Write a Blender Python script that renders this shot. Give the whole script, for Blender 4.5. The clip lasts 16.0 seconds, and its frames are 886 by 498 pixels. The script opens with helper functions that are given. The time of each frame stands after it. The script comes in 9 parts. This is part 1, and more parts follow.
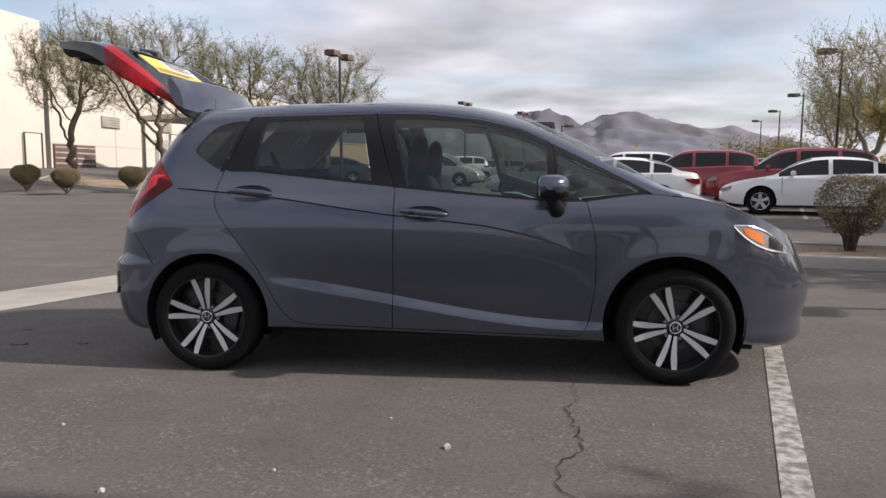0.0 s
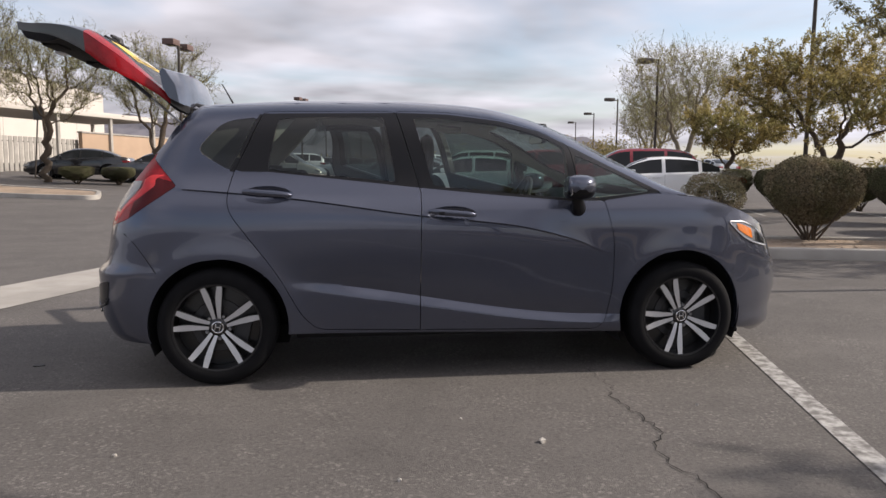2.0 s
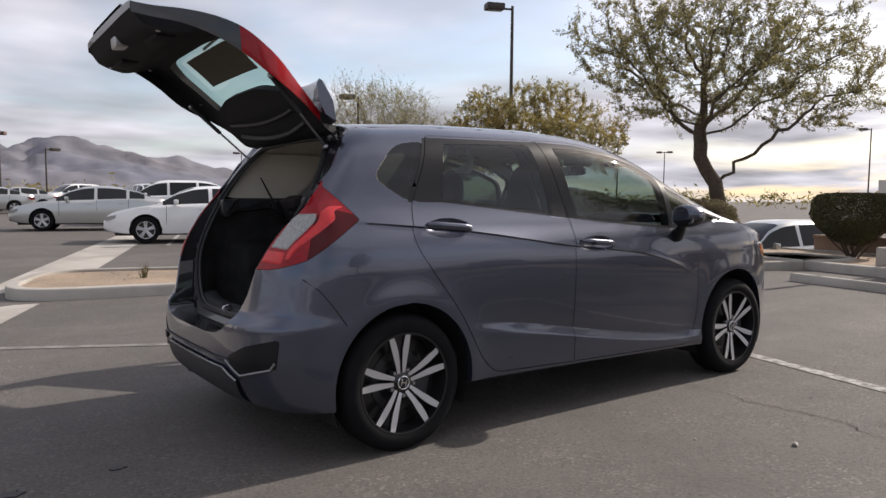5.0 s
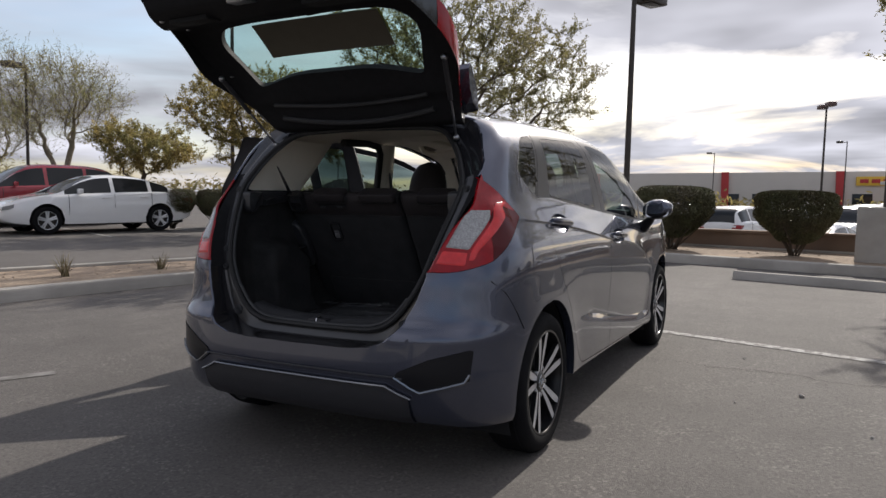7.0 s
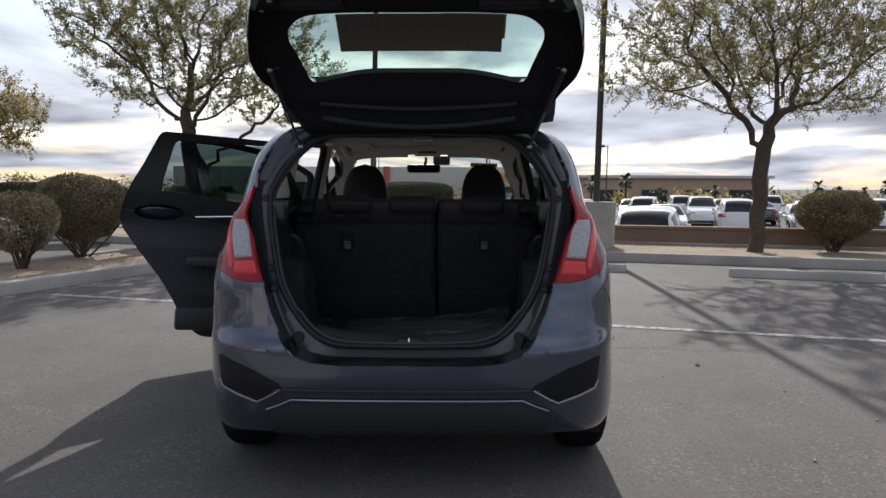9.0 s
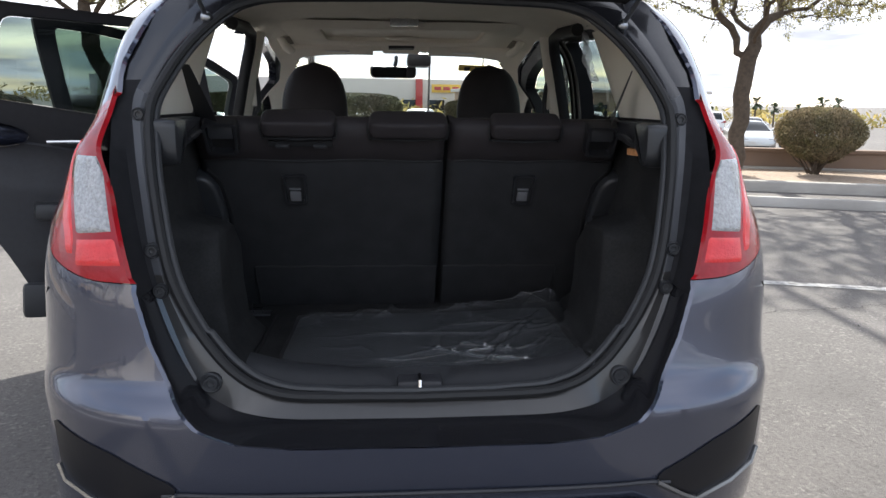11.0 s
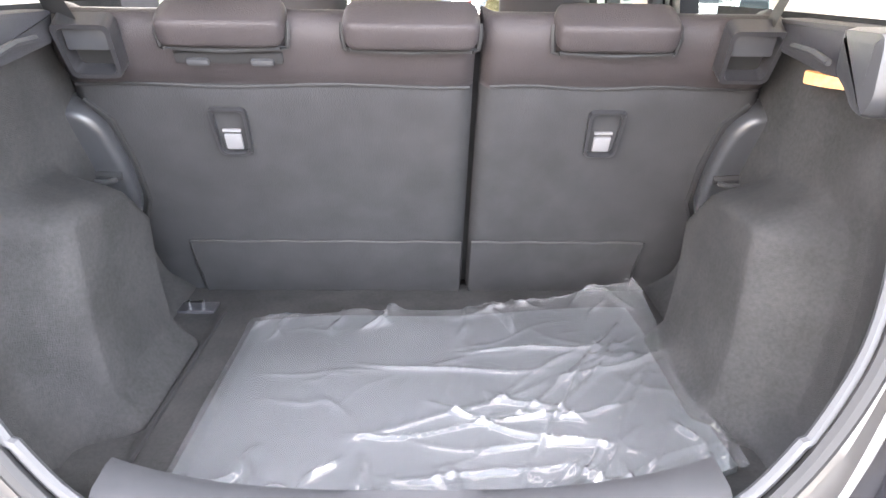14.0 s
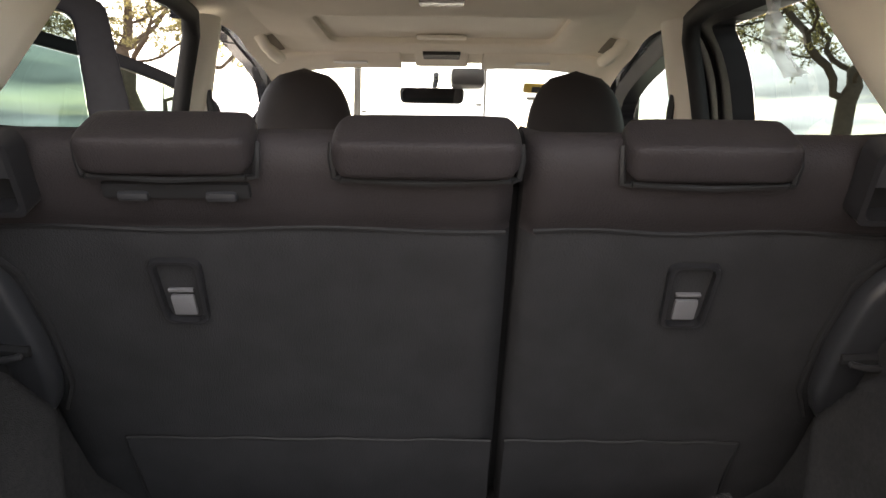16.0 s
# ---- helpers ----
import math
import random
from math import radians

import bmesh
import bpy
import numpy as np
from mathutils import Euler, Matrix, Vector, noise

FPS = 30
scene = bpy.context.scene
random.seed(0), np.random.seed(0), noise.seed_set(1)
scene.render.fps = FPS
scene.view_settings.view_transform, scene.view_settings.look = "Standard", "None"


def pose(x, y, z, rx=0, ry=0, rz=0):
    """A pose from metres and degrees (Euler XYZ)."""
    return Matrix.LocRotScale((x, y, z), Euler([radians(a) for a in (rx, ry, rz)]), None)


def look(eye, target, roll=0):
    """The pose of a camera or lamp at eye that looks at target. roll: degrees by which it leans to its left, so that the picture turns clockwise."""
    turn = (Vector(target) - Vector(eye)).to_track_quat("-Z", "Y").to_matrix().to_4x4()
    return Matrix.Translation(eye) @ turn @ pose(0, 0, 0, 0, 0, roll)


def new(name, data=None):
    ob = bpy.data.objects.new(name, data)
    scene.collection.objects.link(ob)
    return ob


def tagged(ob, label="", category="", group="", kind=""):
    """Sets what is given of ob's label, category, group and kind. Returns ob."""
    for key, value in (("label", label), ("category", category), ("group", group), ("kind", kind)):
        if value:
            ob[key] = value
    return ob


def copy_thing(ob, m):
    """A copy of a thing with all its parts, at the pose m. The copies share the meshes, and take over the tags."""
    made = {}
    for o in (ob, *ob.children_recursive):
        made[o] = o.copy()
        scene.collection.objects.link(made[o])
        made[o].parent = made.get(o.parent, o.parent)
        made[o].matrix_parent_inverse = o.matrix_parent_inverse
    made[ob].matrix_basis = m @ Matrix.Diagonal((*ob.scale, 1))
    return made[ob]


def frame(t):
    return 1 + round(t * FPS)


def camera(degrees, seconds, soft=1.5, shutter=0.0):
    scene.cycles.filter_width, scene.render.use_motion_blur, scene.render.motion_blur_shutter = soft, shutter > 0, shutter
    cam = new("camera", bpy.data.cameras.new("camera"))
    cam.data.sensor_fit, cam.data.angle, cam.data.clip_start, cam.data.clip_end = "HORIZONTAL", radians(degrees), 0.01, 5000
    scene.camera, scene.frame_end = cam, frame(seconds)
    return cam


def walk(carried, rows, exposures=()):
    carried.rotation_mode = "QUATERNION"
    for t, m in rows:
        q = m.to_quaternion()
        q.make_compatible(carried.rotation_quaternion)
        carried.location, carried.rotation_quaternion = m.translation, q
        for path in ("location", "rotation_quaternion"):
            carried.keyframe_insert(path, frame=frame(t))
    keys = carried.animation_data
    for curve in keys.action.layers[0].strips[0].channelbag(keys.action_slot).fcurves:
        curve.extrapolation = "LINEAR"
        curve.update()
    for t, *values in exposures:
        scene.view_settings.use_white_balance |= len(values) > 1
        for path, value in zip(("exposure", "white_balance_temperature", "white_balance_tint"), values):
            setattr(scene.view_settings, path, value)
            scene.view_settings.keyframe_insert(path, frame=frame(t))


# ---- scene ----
cam = camera(63.6, 16.0)
PATH = [
    (0, (0.48, -4.562, 1.072), (0.256, -2.584, 0.875), 0.1),
    (0.5, (0.078, -4.589, 1.069), (-0.08, -2.605, 0.871), 0.1),
    (1, (-0.221, -4.601, 1.075), (-0.249, -2.612, 0.875), 0.1),
    (1.5, (-0.43, -4.599, 1.081), (-0.294, -2.614, 0.879), 0.1),
    (2, (-0.595, -4.574, 1.087), (-0.33, -2.602, 0.883), 0.1),
    (2.5, (-0.847, -4.477, 1.089), (-0.46, -2.524, 0.901), -0.0),
    (3, (-1.211, -4.339, 1.099), (-0.671, -2.419, 0.936), 0.1),
    (3.5, (-1.644, -4.172, 1.081), (-0.942, -2.304, 0.944), 0.0),
    (4, (-2.097, -3.951, 1.086), (-1.233, -2.152, 0.955), 0.1),
    (4.2, (-2.288, -3.858, 1.086), (-1.359, -2.092, 0.954), 0.1),
    (6.3, (-3.845, -2.522, 1.084), (-2.275, -1.291, 0.952), -0.1),
    (6.5, (-3.981, -2.319, 1.111), (-2.341, -1.183, 0.966), 0.2),
    (7, (-4.192, -1.85, 1.115), (-2.423, -0.929, 0.966), 0.1),
    (7.5, (-4.409, -1.354, 1.157), (-2.54, -0.659, 1.008), 0.3),
    (8, (-4.529, -0.882, 1.166), (-2.586, -0.434, 1.017), 0.4),
    (8.5, (-4.6, -0.44, 1.179), (-2.617, -0.227, 1.025), 0.6),
    (9, (-4.545, -0.164, 1.184), (-2.553, -0.141, 1.015), 0.1),
    (9.2, (-4.483, -0.091, 1.17), (-2.492, -0.145, 0.988), 0.0),
    (11.3, (-3.03, 0.08, 1.177), (-1.081, -0.065, 0.752), 0.7),
    (11.5, (-2.932, 0.093, 1.171), (-0.987, -0.047, 0.73), 0.7),
    (12, (-2.751, 0.112, 1.169), (-0.821, -0.015, 0.66), 0.7),
    (12.5, (-2.671, 0.094, 1.131), (-0.759, -0.025, 0.554), 0.5),
    (13, (-2.599, 0.062, 1.118), (-0.716, -0.049, 0.453), 0.5),
    (13.5, (-2.506, 0.019, 1.14), (-0.64, -0.072, 0.426), 0.7),
    (14, (-2.429, -0.016, 1.181), (-0.558, -0.056, 0.475), 0.7),
    (14.5, (-2.338, -0.009, 1.202), (-0.433, -0.006, 0.594), 0.7),
    (15, (-2.233, -0.016, 1.171), (-0.29, 0.03, 0.696), 0.4),
    (15.5, (-2.137, -0.001, 1.139), (-0.169, 0.021, 0.784), 0.5),
    (16, (-2.09, -0.005, 1.107), (-0.107, -0.01, 0.844), 0.6),
]
# the clip's camera opens up as it leans into the dark boot
EXPOSURE = [    # seconds, stops, kelvin, tint
    (0, 0.75, 6650, 12), (4.2, 0.77, 6700, 13), (6.3, 0.56, 6500, 10), (7, 0.52, 6450, 10), (7.5, 0.33, 6400, 10), (8.5, 0.34, 6250, 9), (9.2, 0.78, 6150, 8),
    (11.3, 2.45, 6250, 6), (11.5, 2.9, 6250, 5), (12, 3.6, 6450, 5), (12.5, 4.85, 6550, 3), (13, 5.3, 6800, 7), (13.5, 5.6, 6900, 10),
    (14, 6.0, 6950, 11), (14.5, 6.25, 6950, 12), (15, 5.4, 6950, 11), (15.5, 4.05, 7200, 11), (16, 3.3, 7600, 10)]
walk(cam, [(t, look(eye, target, roll)) for t, eye, target, roll in PATH], exposures=EXPOSURE)

# ---- light ----
SUN_AZ = math.radians(-3.0)      # from +x, slightly to the car's right
SUN_EL = math.radians(33.0)
world = bpy.data.worlds.new("sky")
scene.world = world
world.use_nodes = True
wn, wl = world.node_tree.nodes, world.node_tree.links
wn.clear()
w_out = wn.new("ShaderNodeOutputWorld")
w_bg = wn.new("ShaderNodeBackground")
w_sky = wn.new("ShaderNodeTexSky")
w_sky.sky_type = "NISHITA"
w_sky.sun_disc = False
w_sky.sun_elevation = SUN_EL
w_sky.sun_rotation = math.pi / 2 - SUN_AZ
w_sky.air_density = 1.0
w_sky.dust_density = 2.0
w_tc = wn.new("ShaderNodeTexCoord")
w_sep = wn.new("ShaderNodeSeparateXYZ")
wl.new(w_tc.outputs["Generated"], w_sep.inputs[0])


def wmath(op, a, b=None, clamp=False):
    n = wn.new("ShaderNodeMath")
    n.operation, n.use_clamp = op, clamp
    for i, v in enumerate((a, b)):
        if v is None:
            continue
        if isinstance(v, (int, float)):
            n.inputs[i].default_value = v
        else:
            wl.new(v, n.inputs[i])
    return n.outputs[0]


# clouds lie on a flat layer: divide by height above the horizon
w_h = wmath("MAXIMUM", wmath("ADD", w_sep.outputs[2], 0.10), 0.05)
w_comb = wn.new("ShaderNodeCombineXYZ")
wl.new(wmath("DIVIDE", w_sep.outputs[0], w_h), w_comb.inputs[0])
wl.new(wmath("DIVIDE", w_sep.outputs[1], w_h), w_comb.inputs[1])
w_big = wn.new("ShaderNodeTexNoise")
w_big.inputs["Scale"].default_value = 0.55
w_big.inputs["Detail"].default_value = 7.0
w_big.inputs["Roughness"].default_value = 0.52
w_big.inputs["Distortion"].default_value = 0.5
wl.new(w_comb.outputs[0], w_big.inputs["Vector"])
w_mask = wn.new("ShaderNodeMapRange")
w_mask.inputs["From Min"].default_value = 0.30
w_mask.inputs["From Max"].default_value = 0.55
wl.new(w_big.outputs[0], w_mask.inputs["Value"])
w_shade = wn.new("ShaderNodeTexNoise")
w_shade.inputs["Scale"].default_value = 0.9
w_shade.inputs["Detail"].default_value = 3.5
wl.new(w_comb.outputs[0], w_shade.inputs["Vector"])
# brightness of cloud towards the sun
sun_dir = Vector((math.cos(SUN_EL) * math.cos(SUN_AZ), math.cos(SUN_EL) * math.sin(SUN_AZ), math.sin(SUN_EL)))
w_dot = wn.new("ShaderNodeVectorMath")
w_dot.operation = "DOT_PRODUCT"
wl.new(w_tc.outputs["Generated"], w_dot.inputs[0])
w_dot.inputs[1].default_value = sun_dir
w_near = wmath("POWER", wmath("MAXIMUM", w_dot.outputs["Value"], 0.0), 14.0)
w_near2 = wmath("POWER", wmath("MAXIMUM", w_dot.outputs["Value"], 0.0), 3.0)
w_lum = wmath("ADD", wmath("ADD", wmath("MULTIPLY", w_near, 0.4), wmath("MULTIPLY", w_near2, 0.2)),
              wmath("MAXIMUM", wmath("SUBTRACT", wmath("MULTIPLY", w_shade.outputs[0], 9.5), 0.95), 1.3))
w_cloud = wn.new("ShaderNodeMix")
w_cloud.data_type = "RGBA"
w_tint = wn.new("ShaderNodeVectorMath")
w_tint.operation = "SCALE"
w_tint.inputs[0].default_value = (0.985, 0.985, 1.09)
wl.new(w_lum, w_tint.inputs["Scale"])
wl.new(w_mask.outputs[0], w_cloud.inputs["Factor"])
wl.new(w_sky.outputs[0], w_cloud.inputs["A"])
wl.new(w_tint.outputs[0], w_cloud.inputs["B"])
wl.new(w_cloud.outputs["Result"], w_bg.inputs["Color"])
w_bg.inputs["Strength"].default_value = 0.11
wl.new(w_bg.outputs[0], w_out.inputs["Surface"])

sun = new("sun", bpy.data.lights.new("sun", "SUN"))
sun.data.energy = 3.0
sun.data.angle = math.radians(0.6)
sun.data.color = (1.0, 0.93, 0.84)
sun.matrix_world = look((20 * sun_dir.x, 20 * sun_dir.y, 20 * sun_dir.z), (0, 0, 0))

# ---- materials ----
MATS = {}


def material(name, base, rough=0.5, metal=0.0, vary=0.0, scale=20.0, bump=0.0, bump_scale=200.0, coat=0.0, spec=0.5,
             second=None, second_scale=3.0, sheen=0.0, random=0.0, detail=4.0, transmission=0.0, ior=1.45, emit=None, emit_strength=0.0,
             alpha=1.0):
    """A principled material with grain at one scale, patches at another and a fine relief, all in metres of the object."""
    m = bpy.data.materials.new(name)
    m.use_nodes = True
    nt = m.node_tree
    b = nt.nodes["Principled BSDF"]
    b.inputs["Roughness"].default_value = rough
    b.inputs["Metallic"].default_value = metal
    b.inputs["Coat Weight"].default_value = coat
    b.inputs["Coat Roughness"].default_value = 0.03
    b.inputs["Specular IOR Level"].default_value = spec
    b.inputs["Transmission Weight"].default_value = transmission
    b.inputs["IOR"].default_value = ior
    b.inputs["Alpha"].default_value = alpha
    if sheen:
        b.inputs["Sheen Weight"].default_value = sheen
        b.inputs["Sheen Roughness"].default_value = 0.4
    if emit:
        b.inputs["Emission Color"].default_value = (*emit, 1)
        b.inputs["Emission Strength"].default_value = emit_strength
    b.inputs["Base Color"].default_value = (*base, 1)
    tc = nt.nodes.new("ShaderNodeTexCoord")

    def tex(sc, det):
        n = nt.nodes.new("ShaderNodeTexNoise")
        n.inputs["Scale"].default_value = sc
        n.inputs["Detail"].default_value = det
        nt.links.new(tc.outputs["Object"], n.inputs["Vector"])
        return n.outputs[0]

    out = None
    if vary or second or random:
        rgb = nt.nodes.new("ShaderNodeRGB")
        rgb.outputs[0].default_value = (*base, 1)
        out = rgb.outputs[0]
        if second:
            ramp = nt.nodes.new("ShaderNodeMapRange")
            ramp.inputs["From Min"].default_value = 0.40
            ramp.inputs["From Max"].default_value = 0.62
            nt.links.new(tex(second_scale, 6.0), ramp.inputs["Value"])
            mix = nt.nodes.new("ShaderNodeMix")
            mix.data_type = "RGBA"
            nt.links.new(ramp.outputs[0], mix.inputs["Factor"])
            nt.links.new(out, mix.inputs["A"])
            mix.inputs["B"].default_value = (*second, 1)
            out = mix.outputs["Result"]
        if vary:
            hs = nt.nodes.new("ShaderNodeHueSaturation")
            mr = nt.nodes.new("ShaderNodeMapRange")
            mr.inputs["From Min"].default_value = 0.25
            mr.inputs["From Max"].default_value = 0.75
            mr.inputs["To Min"].default_value = 1 - vary
            mr.inputs["To Max"].default_value = 1 + vary
            nt.links.new(tex(scale, detail), mr.inputs["Value"])
            nt.links.new(mr.outputs[0], hs.inputs["Value"])
            nt.links.new(out, hs.inputs["Color"])
            out = hs.outputs[0]
        if random:
            hs = nt.nodes.new("ShaderNodeHueSaturation")
            inf = nt.nodes.new("ShaderNodeNewGeometry")
            mr = nt.nodes.new("ShaderNodeMapRange")
            mr.inputs["To Min"].default_value = 1 - random
            mr.inputs["To Max"].default_value = 1 + random
            nt.links.new(inf.outputs["Random Per Island"], mr.inputs["Value"])
            nt.links.new(mr.outputs[0], hs.inputs["Value"])
            nt.links.new(out, hs.inputs["Color"])
            out = hs.outputs[0]
        nt.links.new(out, b.inputs["Base Color"])
    if bump:
        bp = nt.nodes.new("ShaderNodeBump")
        bp.inputs["Strength"].default_value = bump
        bp.inputs["Distance"].default_value = 0.01
        nt.links.new(tex(bump_scale, 3.0), bp.inputs["Height"])
        nt.links.new(bp.outputs[0], b.inputs["Normal"])
    MATS[name] = m
    return m


PAINT = material("grey_metallic_paint", (0.068, 0.076, 0.109), rough=0.27, metal=0.7, coat=1.0, vary=0.05, scale=900, detail=1)
PAINT.node_tree.nodes["Principled BSDF"].inputs["Coat IOR"].default_value = 1.52
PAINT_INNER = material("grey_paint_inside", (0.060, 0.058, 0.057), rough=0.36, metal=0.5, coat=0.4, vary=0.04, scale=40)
# body grey darkened: shade of gutter and gate edge put into the colour
PAINT_SHADED = material("grey_paint_darkened_as_shade", (0.016, 0.016, 0.019), rough=0.22, metal=0.2, coat=0.7, vary=0.15, scale=14)
BLACK_GLOSS = material("black_trim", (0.012, 0.012, 0.014), rough=0.3, spec=0.25)
DARK_CHROME = material("dark_bright_trim", (0.20, 0.205, 0.215), rough=0.2, metal=0.9)
DARK_STEEL = material("brake_steel", (0.06, 0.06, 0.063), rough=0.4, metal=0.6)
BLACK_PLASTIC = material("black_plastic", (0.028, 0.028, 0.032), rough=0.5, vary=0.1, scale=60, bump=0.15, bump_scale=900)
GREY_PLASTIC = material("charcoal_plastic", (0.030, 0.031, 0.034), rough=0.45, vary=0.06, scale=30, bump=0.12, bump_scale=1200)
SATIN = material("satin_charcoal_plastic", (0.030, 0.031, 0.034), rough=0.3, vary=0.06, scale=30, bump=0.1, bump_scale=1200)
FLANGE = material("grey_opening_plastic", (0.064, 0.066, 0.073), rough=0.42, vary=0.05, scale=30, bump=0.1, bump_scale=1200)
RUBBER = material("rubber_seal", (0.012, 0.012, 0.013), rough=0.62)
TYRE = material("tyre_rubber", (0.008, 0.008, 0.009), rough=0.85, spec=0.15, vary=0.2, scale=14, bump=0.1, bump_scale=300)
ALLOY = material("machined_alloy", (0.60, 0.61, 0.63), rough=0.32, metal=0.55, coat=0.5, vary=0.03, scale=50)
RIM_BLACK = material("rim_black_enamel", (0.010, 0.010, 0.011), rough=0.3, coat=0.4)
CHROME = material("chrome", (0.75, 0.76, 0.78), rough=0.08, metal=1.0)
STEEL = material("steel", (0.35, 0.36, 0.38), rough=0.32, metal=1.0)
RED_LENS = material("red_lamp_lens", (0.27, 0.006, 0.011), rough=0.18, coat=0.3, spec=0.25, vary=0.2, scale=30, detail=6, bump=0.12, bump_scale=90)
# brighter red for lens parts that sun shines through, light put into colour
RED_SUNLIT = material("red_lens_painted_sunlit", (0.62, 0.030, 0.034), rough=0.22, coat=0.5, spec=0.3, vary=0.12, scale=40, bump=0.2, bump_scale=160)
RED_DARK = material("dark_red_lamp_lens", (0.07, 0.003, 0.005), rough=0.15, coat=0.15, spec=0.2)
CLEAR_LENS = material("clear_ribbed_lamp_lens", (0.31, 0.31, 0.31), rough=0.25, metal=0.3, coat=0.6, vary=0.3, scale=120, detail=4, bump=0.5, bump_scale=150)
HEAD_LENS = material("headlamp_lens", (0.30, 0.31, 0.33), rough=0.14, metal=0.5, coat=1.0, bump=0.3, bump_scale=60)
AMBER = material("amber_reflector", (0.75, 0.19, 0.02), rough=0.12, coat=1.0)
FABRIC = material("black_woven_seat_fabric", (0.029, 0.0252, 0.0265), rough=0.55, vary=0.16, scale=9, bump=0.2, bump_scale=420, spec=0.22)
FABRIC_BACK = material("grey_black_felt_seatback", (0.030, 0.0302, 0.0318), rough=0.95, vary=0.14, scale=14, bump=0.22, bump_scale=420, spec=0.06)
FELT = material("charcoal_trunk_felt", (0.027, 0.027, 0.0277), rough=1.0, spec=0.10, vary=0.16, scale=160, bump=0.3, bump_scale=500, second=(0.036, 0.036, 0.0368), second_scale=9)
HEADLINER = material("beige_headliner", (0.86, 0.80, 0.69), rough=0.9, vary=0.03, scale=12, bump=0.08, bump_scale=900)
PILLAR = material("beige_pillar_trim", (0.82, 0.77, 0.67), rough=0.6, vary=0.03, scale=10, bump=0.06, bump_scale=700)
HANDLE = material("glossy_black_handle", (0.020, 0.020, 0.022), rough=0.3, bump=0.05, bump_scale=900)
HANDLE_RECESS = material("taupe_recess", (0.22, 0.19, 0.155), rough=0.8)
LINING = material("black_gate_lining", (0.016, 0.016, 0.018), rough=0.7, spec=0.15, vary=0.15, scale=40, bump=0.15, bump_scale=900)
MIRROR = material("mirror_glass", (0.85, 0.86, 0.88), rough=0.02, metal=1.0)
# near-black; serves the underside and also dark pieces that imitate shade
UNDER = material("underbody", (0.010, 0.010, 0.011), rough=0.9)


def glass(name, tint, gloss=0.06, dark=0.0):
    """A thin pane: tinted see-through with a mirror-like surface."""
    m = bpy.data.materials.new(name)
    m.use_nodes = True
    nt = m.node_tree
    nt.nodes.clear()
    o = nt.nodes.new("ShaderNodeOutputMaterial")
    t = nt.nodes.new("ShaderNodeBsdfTransparent")
    t.inputs[0].default_value = (*tint, 1)
    g = nt.nodes.new("ShaderNodeBsdfGlossy")
    g.inputs["Roughness"].default_value = 0.02
    lw = nt.nodes.new("ShaderNodeLayerWeight")
    lw.inputs["Blend"].default_value = 0.5
    pw = nt.nodes.new("ShaderNodeMath")
    pw.operation = "POWER"
    nt.links.new(lw.outputs["Facing"], pw.inputs[0])
    pw.inputs[1].default_value = 4.0
    f = nt.nodes.new("ShaderNodeMath")
    f.operation = "MULTIPLY_ADD"
    nt.links.new(pw.outputs[0], f.inputs[0])
    f.inputs[1].default_value = 0.55
    f.inputs[2].default_value = gloss
    mix = nt.nodes.new("ShaderNodeMixShader")
    nt.links.new(f.outputs[0], mix.inputs[0])
    nt.links.new(t.outputs[0], mix.inputs[1])
    nt.links.new(g.outputs[0], mix.inputs[2])
    nt.links.new(mix.outputs[0], o.inputs[0])
    MATS[name] = m
    return m


GLASS_TINT = glass("green_tinted_side_glass", (0.28, 0.37, 0.34))
GLASS_DARK = glass("privacy_glass", (0.20, 0.25, 0.24))
GLASS_QUARTER = glass("dark_quarter_glass", (0.06, 0.075, 0.075))
GLASS_CLEAR = glass("windscreen_glass", (0.80, 0.86, 0.82))
FAR_GLASS = material("dark_car_glass", (0.016, 0.018, 0.020), rough=0.08, spec=0.35)

ASPHALT = bpy.data.materials.new("worn_asphalt")
CONCRETE = material("concrete", (0.36, 0.34, 0.31), rough=0.9, vary=0.10, scale=6, bump=0.5, bump_scale=160, second=(0.28, 0.265, 0.24), second_scale=1.3)
KERB = material("kerb_concrete", (0.40, 0.375, 0.34), rough=0.9, vary=0.10, scale=4, bump=0.5, bump_scale=120, second=(0.30, 0.28, 0.25), second_scale=0.8)
GRAVEL = material("tan_gravel", (0.33, 0.25, 0.18), rough=0.95, vary=0.3, scale=30, bump=1.0, bump_scale=60, second=(0.24, 0.185, 0.135), second_scale=0.9)
FADED = material("faded_line_paint", (0.22, 0.21, 0.20), rough=0.9, vary=0.2, scale=30, second=(0.135, 0.128, 0.118), second_scale=8)
LINE = material("worn_white_line_paint", (0.38, 0.37, 0.35), rough=0.85, vary=0.2, scale=60, second=(0.15, 0.142, 0.132), second_scale=16)
CRACK = material("asphalt_crack", (0.012, 0.011, 0.010), rough=1.0)
BARK = material("brown_bark", (0.085, 0.065, 0.048), rough=0.95, vary=0.3, scale=18, bump=0.8, bump_scale=40)
BARK_PALE = material("pale_bark", (0.20, 0.17, 0.125), rough=0.95, vary=0.25, scale=14, bump=0.7, bump_scale=40)
LEAF = material("dull_green_leaves", (0.175, 0.168, 0.082), rough=0.6, random=0.5, second=(0.20, 0.165, 0.06), second_scale=0.7)
LEAF_YELLOW = material("yellowed_leaves", (0.26, 0.20, 0.072), rough=0.6, random=0.45, second=(0.20, 0.185, 0.075), second_scale=0.8)
LEAF_OLIVE = material("olive_yellow_leaves", (0.19, 0.165, 0.072), rough=0.6, random=0.5, second=(0.175, 0.165, 0.075), second_scale=0.7)
